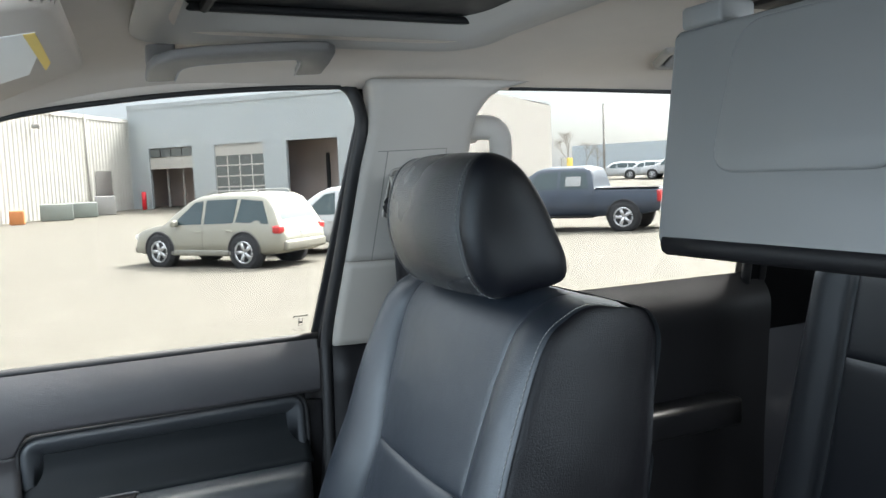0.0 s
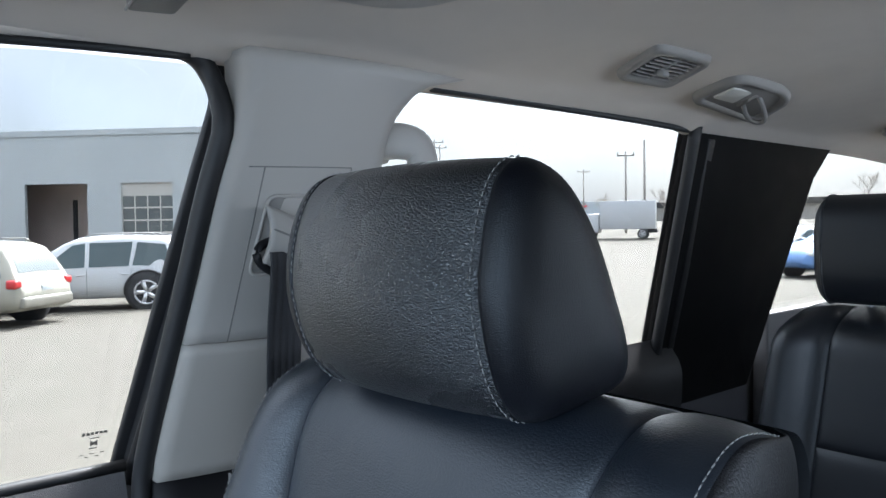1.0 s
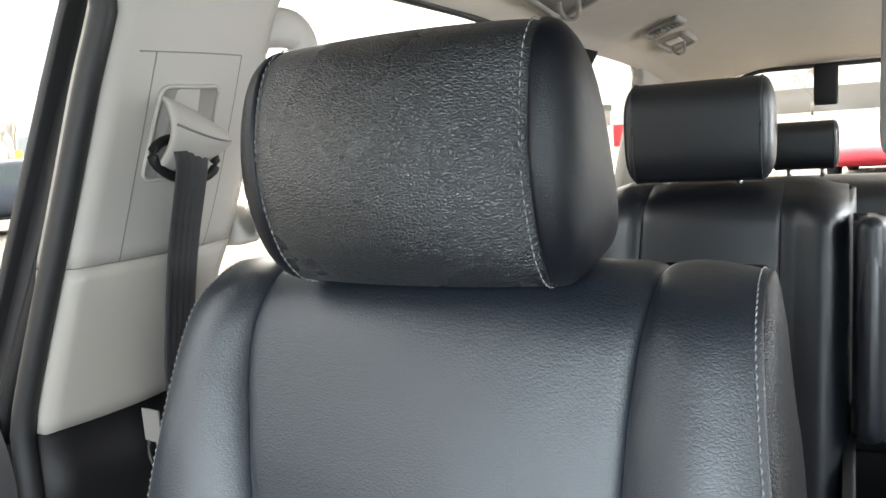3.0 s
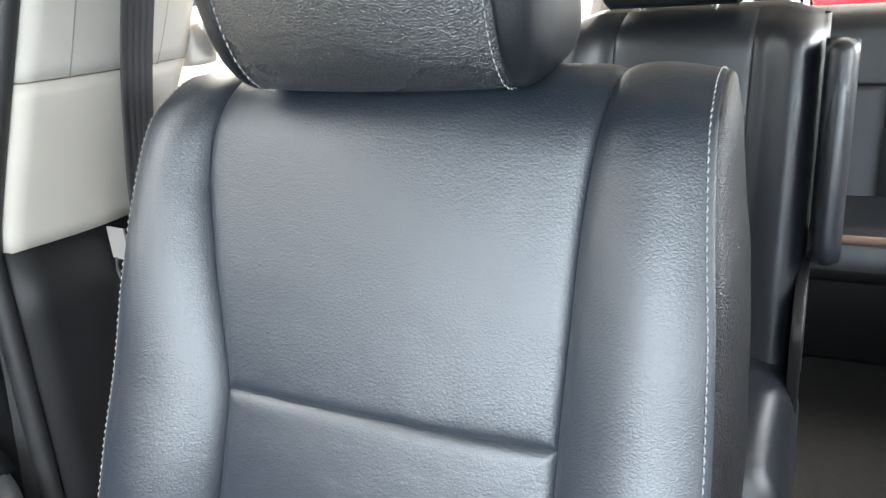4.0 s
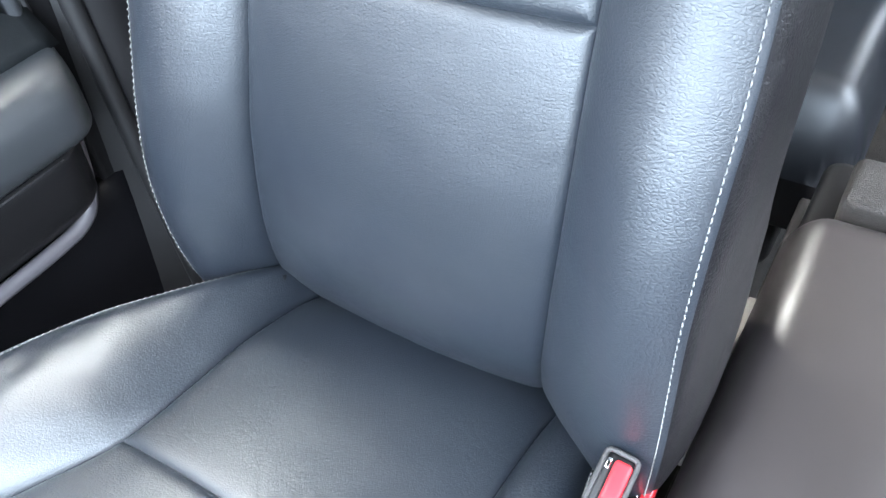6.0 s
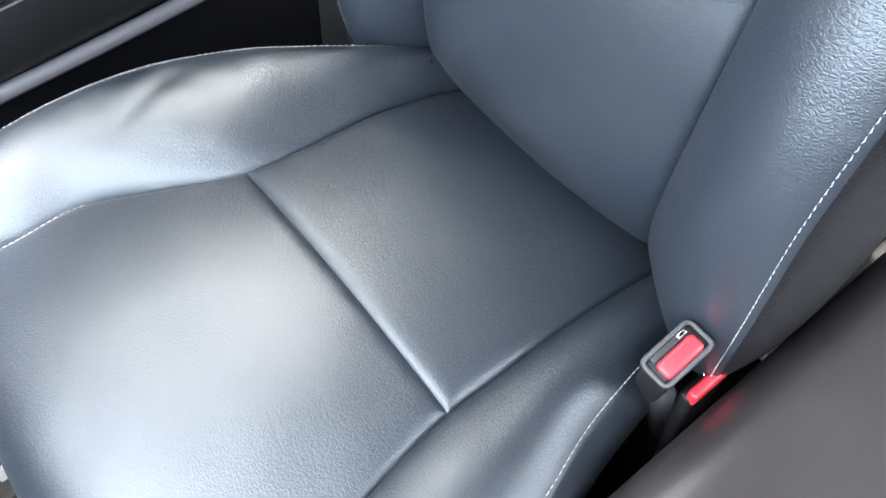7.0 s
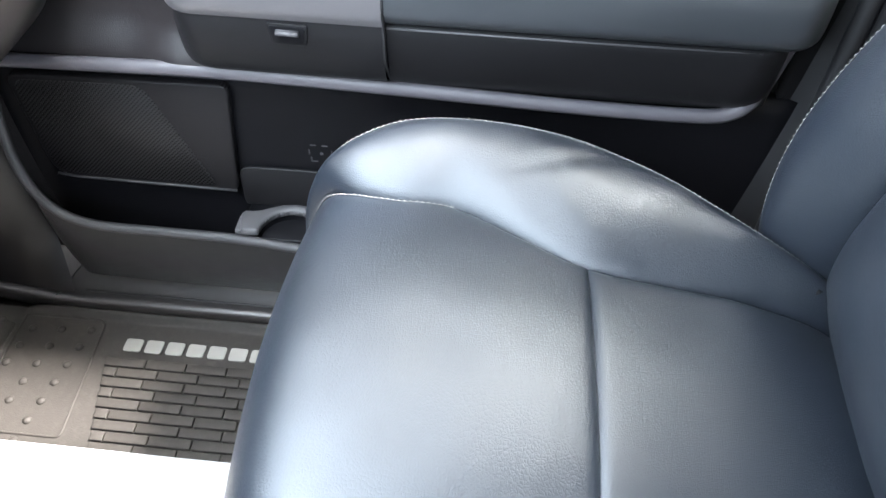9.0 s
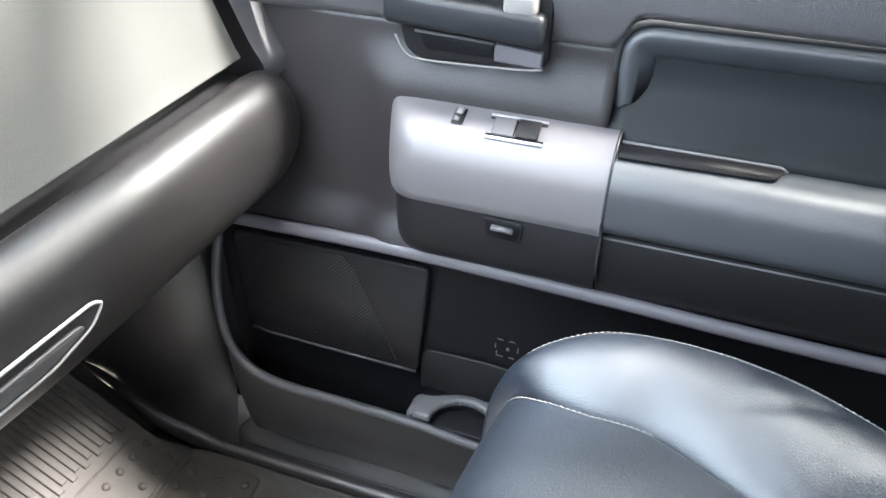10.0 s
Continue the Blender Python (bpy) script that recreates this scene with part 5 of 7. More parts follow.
CUP_RIM = [(-0.311, 0.788), (-0.3185, 0.822), (-0.313, 0.828), (-0.298, 0.829), (-0.283, 0.836), (-0.264, 0.845), (-0.243, 0.848), (-0.221, 0.845), (-0.202, 0.836), (-0.187, 0.821), (-0.180, 0.803), (-0.180, 0.788)]
shelf = part("cup_ring", slab([(x, y, 0.772) for x, y in CUP_RIM + CUP_ARC], Vector((0, 0, 0.013)), 0.0045, 3), CUP_GREY, door, "rounded grey cup ring")
part("cup_wall", grid(lambda k, v: (CUP_ARC[int(k)][0], CUP_ARC[int(k)][1], 0.774 - 0.048 * v), list(range(23)), lin(0, 1, 4)), SHADED_BLACK, shelf, "wall of the cup hole, coloured dark as in shade")
part("bin_shelf", box((-0.318, 0.792, 0.752), (-0.10, 0.865, 0.766), 0.003), SHADED_BLACK, door, "black shelf behind the cup ring")
part("bin_divider", box((-0.320, 0.789, 0.73), (-0.311, 0.822, 0.781), 0.003, 3), CUP_GREY, door, "upright rib beside the cup hole")
part("cup_back", slab([(x, 0.864, z) for x, z in rounded([(-0.325, 0.836), (-0.21, 0.838), (-0.13, 0.822), (-0.13, 0.765), (-0.325, 0.765)], [0.02, 0.03, 0.02, 0.005, 0.005], 5)], Vector((0, -0.005, 0)), 0.0018), PLASTIC_DARK, door, "moulded panel behind the cup")
for x, z, w, h in ((-0.216, 0.880, 0.008, 0.0014), (-0.200, 0.880, 0.008, 0.0014), (-0.222, 0.868, 0.0014, 0.008), (-0.205, 0.866, 0.004, 0.004), (-0.191, 0.868, 0.0014, 0.008), (-0.216, 0.852, 0.009, 0.0014), (-0.199, 0.852, 0.007, 0.0014), (-0.220, 0.857, 0.0014, 0.005)):
    part("moulded_mark", box((x - w / 2, 0.8648, z - h / 2), (x + w / 2, 0.8668, z + h / 2)), CUP_GREY, door, smooth=False)
# inner door handle in its recess
LEVER = material("door_pull_plastic", (0.007, 0.0078, 0.0095), 0.42, grain=0.2, scale=900, var=0.15, vscale=14, spec=0.35)
part("handle_bezel", slab([(x, 0.846, z) for x, z in rounded([(-0.366, 1.385), (-0.184, 1.385), (-0.186, 1.262), (-0.342, 1.250)], [0.03, 0.02, 0.012, 0.03], 5)], Vector((0, 0.012, 0)), 0.004, 2), PLASTIC_DARK, door, "black handle recess")
part("handle_shelf", slab([(x, 0.840, z) for x, z in rounded([(-0.242, 1.283), (-0.190, 1.279), (-0.191, 1.262), (-0.242, 1.264)], 0.003, 3)], Vector((0, 0.012, 0)), 0.002), MOULD_GREY, door, "grey ledge in the recess")
part("handle_slot", slab([(x, 0.846, z) for x, z in rounded([(-0.326, 1.284), (-0.244, 1.281), (-0.244, 1.266), (-0.318, 1.266)], 0.004, 3)], Vector((0, -0.002, 0)), 0.0006), SHADED_BLACK, door)
part("handle_slot_edge", tube([(-0.330, 0.8435, 1.2845), (-0.29, 0.8430, 1.2835), (-0.243, 0.8430, 1.2815)], 0.0016, 6), CUP_GREY, door, "paler edge over the slot")
part("handle_rim", tube(smooth_line([(-0.352, 0.842, 1.278), (-0.338, 0.842, 1.258), (-0.31, 0.842, 1.2545), (-0.215, 0.842, 1.2585), (-0.19, 0.842, 1.262)], 16), 0.0013, 6), HANDLE_GREY, door, "thin paler edge of the recess")
lever = box((-0.364, 0.820, 1.2885), (-0.188, 0.843, 1.3215), 0.007, 3)
for v in lever.verts:
    v.co.z += 0.004 * (-0.19 - v.co.x) / 0.17
    v.co.y += 0.014 * max(0.0, (-0.31 - v.co.x) / 0.054) ** 2
part("handle_lever", lever, LEVER, door, "black door pull")
part("handle_catch", box((-0.232, 0.824, 1.316), (-0.198, 0.846, 1.340), 0.006, 3), HANDLE_GREY, door, "grey lock tab")

# sill and footwell
FOOT_TRIM = material("footwell_plastic", (0.0070, 0.0062, 0.0065), 0.32, grain=0.2, scale=800, var=0.10, vscale=12, spec=0.5, rough_var=0.03)
SILL_TRIM = material("sill_plastic", (0.019, 0.0168, 0.0162), 0.34, grain=0.3, scale=800, var=0.10, vscale=12, spec=1.0, rough_var=0.04)
SILL_Y = [(0, 0.868), (0.22, 0.846), (0.45, 0.822), (0.62, 0.800), (0.76, 0.786), (0.84, 0.779), (0.90, 0.778), (1, 0.784)]
SILL_Z = [(0, 0.628), (0.22, 0.618), (0.45, 0.612), (0.62, 0.606), (0.76, 0.606), (0.84, 0.603), (0.90, 0.596), (1, 0.568)]
sill_out = lambda x: 0.008 * sstep(-0.62, -0.72, x) + 0.062 * sstep(-0.70, -0.98, x)
sill = part("door_sill", grid(lambda u, v: (u, soft(SILL_Y, v) + sill_out(u), soft(SILL_Z, v)), lin(-1.02, 0.42, 60), lin(0, 1, 28)), SILL_TRIM, label="charcoal plastic sill plate", kind="structure", category="sill")
part("sill_groove", tube([(x, 0.797, 0.6065) for x in lin(-0.59, 0.40, 8)], 0.0016, 6), SEAL, label="thin groove in the sill plate", kind="structure", category="seam")
part("sill_groove", tube([(-0.600 - 0.004 * k, soft(SILL_Y, 0.05 + 0.75 * k / 8) + 0.001, soft(SILL_Z, 0.05 + 0.75 * k / 8) + 0.001) for k in range(9)], 0.0015, 6), SEAL, label="joint where the sill meets the side trim", kind="structure", category="seam")


def kick(u, v):
    top = Vector((-0.635 - 0.24 * sstep(0, 1, u), 0.852 - 0.10 * math.sin(math.pi * min(1, u * 1.3) * 0.5) * (0.55 + 0.45 * v)))
    bx = -0.603 - 0.36 * u
    foot = Vector((bx, 0.790 + sill_out(bx)))
    f = math.exp(-(v / 0.105) ** 1.2)
    p_ = top * (1 - f) + foot * f
    return (p_.x, p_.y, 0.607 + 0.52 * v)


part("kick_panel", grid(kick, lin(0, 1, 36), [q / 40 * (0.4 + 0.6 * q / 40) for q in range(41)]), FOOT_TRIM, label="curved charcoal footwell side trim", kind="structure", category="trim")
part("toe_board", grid(lambda u, v: (-0.78 - 0.30 * v, -0.85 + 1.68 * u, 0.565 + 0.26 * v * v), lin(0, 1, 12), lin(0, 1, 12)), CARPET, label="black carpeted toe board", kind="structure", category="floor")

# ---- rubber floor mat ----
mat_ob = thing("rubber_floor_mat", (-0.45, 0.6, 0.56), "brown-grey ribbed rubber floor mat with a raised border", "floor mat")
MZ = 0.575


BEND, RISE = -0.683, math.radians(32)


def mat_z(x, y):
    up = max(0.0, BEND - x) * math.tan(RISE)
    up = up if BEND - x > 0.008 or x > BEND else up * (BEND - x) / 0.008
    lip = 0.012 * sstep(0.764, 0.776, y) * sstep(BEND - 0.01, BEND + 0.03, x)
    return MZ + up + lip + 0.0012 * noise.noise((x * 6, y * 6, 1))


def mat_edge(x):
    return 0.778 - 0.022 * sstep(BEND + 0.006, BEND - 0.06, x)


def slope(s_, y, h):
    return (BEND - s_ * math.cos(RISE) + h * math.sin(RISE), y, MZ + s_ * math.sin(RISE) + h * math.cos(RISE))


bm = grid(lambda u, v: (u, 0.26 + (mat_edge(u) - 0.26) * v, mat_z(u, 0.26 + (mat_edge(u) - 0.26) * v)), lin(-0.99, BEND - 0.012, 30) + lin(BEND - 0.008, BEND + 0.008, 5) + lin(BEND + 0.02, 0.06, 50), lin(0, 0.9, 24) + lin(0.91, 1, 14))
r_ = bmesh.ops.extrude_face_region(bm, geom=bm.faces[:])
bmesh.ops.translate(bm, verts=[v for v in r_["geom"] if isinstance(v, bmesh.types.BMVert)], vec=(0, 0, -0.006))
bmesh.ops.recalc_face_normals(bm, faces=bm.faces)
part("mat_sheet", bm, RUBBER, mat_ob)
FRAME_DOT = rounded([(-0.680, 0.764), (-0.552, 0.764), (-0.538, 0.56), (-0.680, 0.56)], [0.004, 0.014, 0.01, 0.004], 4)
part("mat_field_edge", tube([(x, y, mat_z(x, y) + 0.0003) for x, y in FRAME_DOT], 0.0022, 6, closed=True), RUBBER, mat_ob)
part("mat_field_edge", tube([slope(s_, y, 0.0003) for s_, y in rounded([(0.006, 0.742), (0.088, 0.742), (0.088, 0.45), (0.006, 0.45)], [0.004, 0.022, 0.01, 0.01], 5)], 0.0022, 6, closed=True), RUBBER, mat_ob)
# studs
def stud(at, tilt=0.0):
    bm_ = bmesh.new()
    bmesh.ops.create_uvsphere(bm_, u_segments=10, v_segments=6, radius=0.0068)
    bmesh.ops.scale(bm_, vec=(1, 1, 0.6), verts=bm_.verts)
    bmesh.ops.rotate(bm_, matrix=Matrix.Rotation(tilt, 3, "Y"), verts=bm_.verts)
    bmesh.ops.translate(bm_, vec=at, verts=bm_.verts)
    return bm_


for j in range(7):
    for i in range(3):
        x, y = -0.660 + 0.0455 * i - 0.005 * j, 0.738 + 0.003 * i - 0.0325 * j
        part("stud", stud((x, y, mat_z(x, y))), RUBBER, mat_ob)
for j in range(9):
    for i in range(2):
        part("stud", stud(slope(0.025 + i * 0.040, 0.741 - j * 0.0305 - 0.003 * i, 0), RISE), RUBBER, mat_ob)
# ribs: dark grooves between raised bars
for k in range(9):
    y = 0.697 - k * 0.0175
    x0 = -0.525 + 0.004 * k
    b = bmesh.new()
    for q in range(6):
        xa = x0 + 0.002 + q * 0.062 + (0.02 if k % 2 else 0)
        xb = min(xa + 0.0600, 0.0)
        box((xa, y - 0.0146, MZ - 0.002), (xb, y, MZ + 0.0050), 0.0012, 2, b)
        if q == 0 and k % 2:
            box((x0 + 0.002, y - 0.0146, MZ - 0.002), (xa - 0.002, y, MZ + 0.0050), 0.0012, 2, b)
    part("rib", b, RUBBER, mat_ob)
for k in range(22):
    y = 0.738 - k * 0.0132
    s0 = 0.104 + 0.008 * (k % 2)
    b = bmesh.new()
    vs_ = [b.verts.new(slope(s_, y_, h)) for h, w in ((-0.001, 0), (0.0028, 0), (0.0038, 0.0012)) for s_, y_ in ((s0 + w, y - 0.0098 + w), (0.335, y - 0.0098 + w), (0.335, y - w), (s0 + w, y - w))]
    for r0 in (0, 4):
        for q in range(4):
            b.faces.new([vs_[r0 + q], vs_[r0 + (q + 1) % 4], vs_[r0 + 4 + (q + 1) % 4], vs_[r0 + 4 + q]])
    b.faces.new(vs_[8:])
    bmesh.ops.recalc_face_normals(b, faces=b.faces)
    part("rib", b, RUBBER, mat_ob, smooth=False)
# moulded name on the mat: seven plain pale blocks
for k in range(7):
    xa = -0.506 + k * 0.0325
    part("pale_block", slab([(x, y, MZ + 0.0015) for x, y in rounded([(xa, 0.711), (xa + 0.0265, 0.711), (xa + 0.0265, 0.734), (xa, 0.734)], 0.004, 2)], Vector((0, 0, 0.0016))), PRINT, mat_ob, "pale moulded block", smooth=False)
part("paper_floor_cover", grid(lambda u, v: (u, v, MZ + 0.012 + 0.004 * noise.noise((u * 5, v * 7, 4)) + 0.05 * sstep(0.42, 0.26, v)), lin(-0.72, -0.02, 40), lin(0.24, 0.543, 20)), WHITE, label="white paper floor cover lying on the mat", category="paper cover")

# ---- dashboard ----
dash = thing("dashboard", (-0.7, 0.0, 0.88), "charcoal dashboard with a closed glovebox", "dashboard")


def dash_run(name, prof, y0, y1, mat_, label="", ny=30, nu=30, taper=0.0):
    """A profile (x, z) carried across the car; taper draws its right end in."""
    c = np.mean(np.array(prof), axis=0)
    ys = lin(y0, y1 - taper, ny) + [y1 - taper + taper * math.sin(math.pi / 2 * k / 8) for k in range(1, 9)] if taper else lin(y0, y1, ny)
    def fn(u, v):
        p_ = spline(prof, u)
        k = math.sqrt(max(0.0, 1 - (max(0, v - y1 + taper) / taper) ** 2)) if taper else 1.0
        p_ = c + (p_ - c) * (0.35 + 0.65 * k)
        return (p_[0] + 0.05 * (v - 0.5) * sstep(0.0, 0.3, v), v, p_[1] + 0.07 * max(0.0, v - 0.46))
    return part(name, grid(fn, lin(0, 1, nu), ys), mat_, dash, label)


DASH_PANEL = material("dash_panel_grey", (0.036, 0.036, 0.033), 0.55, grain=0.35, scale=900, var=0.06, vscale=8, spec=0.2)
dash_run("dash_pad", [(-1.04, 1.30), (-0.85, 1.38), (-0.72, 1.40), (-0.64, 1.395), (-0.622, 1.375)], -0.85, 0.86, PLASTIC, "soft dark dash top")
dash_run("upper_panel", [(-0.622, 1.375), (-0.612, 1.34), (-0.592, 1.28), (-0.568, 1.222), (-0.558, 1.202)], -0.3, 0.832, DASH_PANEL, "smooth grey panel above the glovebox")
dash_run("end_panel", [(-0.607, 1.375), (-0.596, 1.34), (-0.572, 1.28), (-0.546, 1.222), (-0.530, 1.196), (-0.528, 1.176)], 0.834, 0.888, PLASTIC, "dashboard end trim", 8)
dash_run("ledge", [(-0.558, 1.203), (-0.580, 1.197), (-0.576, 1.180), (-0.546, 1.177)], -0.3, 0.834, PLASTIC_DARK, "dark gap above the glovebox")
GL = [(-0.562, 1.178), (-0.535, 1.194), (-0.511, 1.190), (-0.494, 1.167), (-0.488, 1.130), (-0.496, 1.090), (-0.520, 1.052), (-0.560, 1.026), (-0.62, 1.01), (-0.70, 1.0)]
GLOVE = material("glovebox_plastic", (0.0070, 0.0064, 0.0064), 0.30, grain=0.3, scale=1100, var=0.12, vscale=12, spec=0.40, rough_var=0.03)
dash_run("glovebox", GL, -0.3, 0.868, GLOVE, "rounded charcoal glovebox lid", 40, 50, 0.055)
gx = lambda z: float(np.interp(z, [1.052, 1.09, 1.13, 1.167, 1.19], [-0.520, -0.496, -0.488, -0.494, -0.511]))
lat = rounded([(0.33, 1.118), (0.36, 1.130), (0.488, 1.133), (0.499, 1.127), (0.485, 1.108), (0.44, 1.094), (0.38, 1.092)], 0.008, 3)
part("latch_recess", slab([(gx(z) + 0.05 * (y - 0.5) + 0.001, y, z) for y, z in lat], Vector((0.003, 0, 0)), 0.001), PLASTIC_DARK, dash)
part("latch_rim", tube([(gx(z) + 0.05 * (y - 0.5) + 0.004, y, z) for y, z in lat], 0.0018, 6, closed=True), TRIM_MID, dash, "worn grey latch rim")
part("latch_lever", slab([(gx(z) + 0.05 * (y - 0.5) + 0.003, y, z) for y, z in rounded([(0.37, 1.100), (0.43, 1.101), (0.476, 1.114), (0.47, 1.122), (0.375, 1.119)], 0.005, 2)], Vector((0.005, 0, 0)), 0.002), PLASTIC, dash, "glovebox latch lever")
part("keyhole", tube([(gx(1.11) - 0.008, 0.425, 1.111), (gx(1.11) + 0.002, 0.425, 1.111)], 0.005, 12), CHROME, dash)
part("glovebox_joint", tube([(x - 0.0115, 0.375, z + 0.001) for x, z in smooth_line(GL[1:4], 12)], 0.002, 6), SEAL, dash)

# ---- centre console ----
console = thing("centre_console", (0.4, 0.0, 0.56), "black centre console with a padded lid", "console")


def loft_box(x0, x1, y0, y1, z0, z1, r, nx=24, ny=16):
    """A cushion-like block with a domed, softly rounded top."""
    def fn(u, v):
        a, b = 2 * u - 1, 2 * v - 1
        dx = max(0, abs(a) * (x1 - x0) / 2 - ((x1 - x0) / 2 - r))
        dy = max(0, abs(b) * (y1 - y0) / 2 - ((y1 - y0) / 2 - r))
        d = min(1.0, math.hypot(dx, dy) / r)
        return (x0 + (x1 - x0) * u, y0 + (y1 - y0) * v, z1 - (z1 - z0) * (1 - math.sqrt(max(0, 1 - d * d))) ** 1.0 + 0.012 * (1 - a * a) * (1 - b * b))
    return grid(fn, eased(nx, 2.2), eased(ny, 2.2))


part("lid", loft_box(0.02, 0.73, -0.165, 0.160, 0.90, 0.970, 0.045, 50, 40), LID, console, "padded black console lid")
part("console_body", box((-0.30, -0.16, 0.56), (0.86, 0.150, 0.93), 0.02, 3), PLASTIC_DARK, console)
part("rear_tray", joined(box((0.715, -0.15, 0.80), (0.800, 0.118, 0.985), 0.012, 4), box((0.71, -0.14, 0.80), (0.73, 0.11, 0.95), 0.006, 3)), TRAY, console, "warm grey plastic console rear")
part("side_rail", box((0.10, 0.151, 0.70), (0.85, 0.166, 0.86), 0.004), PLASTIC_BROWN, console)
part("side_strip", box((0.40, 0.151, 0.880), (0.625, 0.170, 0.895), 0.004), HANDLE_GREY, console, "grey ribbed strip")

# ---- second row seat on the passenger side ----
row2 = thing("second_row_seat", (1.3, 0.41, 0.575), "black leather second row seat behind the front passenger", "car seat")
R2C = 0.380


def plain_back(parent, cx, cy0, half0, z0, z1, lean, thick, mat_, names=("backrest", "bolster"), taper=0.0, shift=0.0, seam=0.66, wide=0.60):
    half = half0
    def fr(y, v, off=0.0):
        cy = cy0 + shift * v
        q = 1 - taper * v
        z = z0 + (z1 - z0) * v
        x = cx + lean * (z - z0) + off
        a = abs(y) / half
        bulge = 0.03 * math.sin(math.pi * min(1, max(0, (a - 0.62) / 0.38) * 0.8)) - 0.05 * max(0, (a - 0.8) / 0.2) ** 3
        top = max(0, (v - 0.90) / 0.10)
        return (x - bulge + 0.09 * top ** 2.5, cy + y * q, z - 0.02 * max(0, a - 0.75) * top * 4)
    for va, vb in ((0.0, seam), (seam, 1.0)):
        part(names[0], grid(lambda u, v: fr(u * half * wide, v, 0.005 * max(math.exp(-(1 - abs(u)) / 0.03), math.exp(-abs(v - seam) / 0.008)) - 0.006 * (1 - u * u)), [2 * e - 1 for e in eased(30)], [va + (vb - va) * e for e in eased(24)]), mat_, parent)
    for s in (1, -1):
        part(names[1], grid(lambda u, v: fr(s * half * (wide + (1 - wide) * u), v, 0.005 * math.exp(-u / 0.04)), eased(16), lin(0, 1, 40)), mat_, parent)
        def sd(u, v):
            a = fr(s * half, v)
            return (a[0] + u * thick * (1 - 0.45 * max(0, (v - 0.88) / 0.12) ** 2), a[1] + s * 0.012 * math.sin(math.pi * u), a[2])
        part("side_panel", grid(sd, eased(10), lin(0, 1, 40)), mat_, parent)
    part("rear_shell", grid(lambda u, v: (fr(u * half, v)[0] + thick * (1 - 0.45 * max(0, (v - 0.88) / 0.12) ** 2), fr(u * half, v)[1], fr(u * half, v)[2]), lin(-1, 1, 10), lin(0, 1, 30)), VINYL, parent)
    part("top_panel", grid(lambda u, v: (fr(u * half, 1)[0] + v * thick * 0.55, fr(u * half, 1)[1], fr(u * half, 1)[2] + 0.006 * math.sin(math.pi * v)), lin(-1, 1, 30), lin(0, 1, 8)), mat_, parent)


def plain_headrest(parent, cx, cy, half, z0, z1, depth, mat_):
    h = z1 - z0
    prof = [(-0.5, 0.55), (-0.46, 0.86), (-0.2, 1.0), (0.15, 0.98), (0.42, 0.75), (0.5, 0.4), (0.42, 0.06), (0.1, 0.0), (-0.25, 0.0), (-0.45, 0.18)]
    P = [(cx + a * depth, z0 + b * h) for a, b in prof]
    c_ = np.mean(np.array(P), axis=0)
    def fn(t, w):
        y = half * w
        a = max(0, (abs(w) - 0.82) / 0.18)
        k = math.sqrt(max(0.0004, 1 - a * a)) ** 0.5
        p = c_ + (loop_spline(P, t) - c_) * k
        return (p[0], cy + y, p[1])
    ws = [-1 + 0.18 * (1 - math.cos(math.pi / 2 * i / 8)) for i in range(8)] + lin(-0.82, 0.82, 14) + [1 - 0.18 * (1 - math.cos(math.pi / 2 * (7 - i) / 8)) for i in range(8)]
    o = part("headrest", grid(fn, [i / 40 for i in range(40)], ws, close_u=True), mat_, parent, "black leather headrest")
    for s in (0.84, -0.84):
        part("headrest_piping", tube([(x, cy + s * half, z) for x, z in [tuple(c_ + (loop_spline(P, i / 40) - c_) * 1.0) for i in range(40)]], 0.002, 6, closed=True), mat_, o)
    for s in (-0.5, 0.5):
        part("headrest_post", tube([(cx + 0.02, cy + s * half, z0 + 0.03), (cx + 0.05, cy + s * half, z0 - 0.06)], 0.006, 8), CHROME, parent)


plain_back(row2, 1.30, R2C, 0.252, 0.90, 1.555, 0.14, 0.16, LEATHER_REAR, taper=0.135, shift=-0.032, wide=0.53)
plain_headrest(row2, 1.45, 0.374, 0.130, 1.566, 1.742, 0.12, LEATHER_REAR)
part("cushion", loft_box(0.91, 1.40, 0.114, 0.655, 0.83, 0.965, 0.06, 40, 36), LEATHER_REAR, row2, "black leather seat cushion")
part("cushion_side", box((0.98, 0.145, 0.66), (1.42, 0.645, 0.87), 0.03, 3), PLASTIC_DARK, row2)
part("seat_base", box((1.0, 0.20, 0.556), (1.45, 0.60, 0.70), 0.02), PLASTIC_DARK, row2)
part("folded_armrest", placed(loft_box(-0.19, 0.19, -0.026, 0.026, -0.04, 0.04, 0.024, 20, 14), Matrix.Translation((1.36, 0.098, 1.32)) @ Euler((0, radians(-82), 0)).to_matrix().to_4x4()), LEATHER_REAR, row2, "armrest folded upright")
part("armrest_core", box((1.33, 0.078, 1.13), (1.40, 0.120, 1.505), 0.02, 4), LEATHER_REAR, row2)
part("armrest_pivot", tube([(1.36, 0.125, 1.17), (1.36, 0.08, 1.17)], 0.03, 16), PLASTIC_DARK, row2)
part("recliner_pin", box((1.355, 0.172, 0.935), (1.385, 0.205, 0.985), 0.008, 3), CHROME, row2, "bright metal recliner fitting")
part("recliner_cover", slab([(x, 0.118, z) for x, z in rounded([(1.22, 1.06), (1.42, 1.16), (1.50, 1.05), (1.44, 0.84), (1.26, 0.86)], 0.04, 4)], Vector((0, 0.02, 0)), 0.005), PLASTIC_DARK, row2)
row2b = copy_thing(row2, pose(1.3, 0.41 - 0.80, 0.575))
tagged(row2b, "black leather second row seat behind the driver", "car seat")
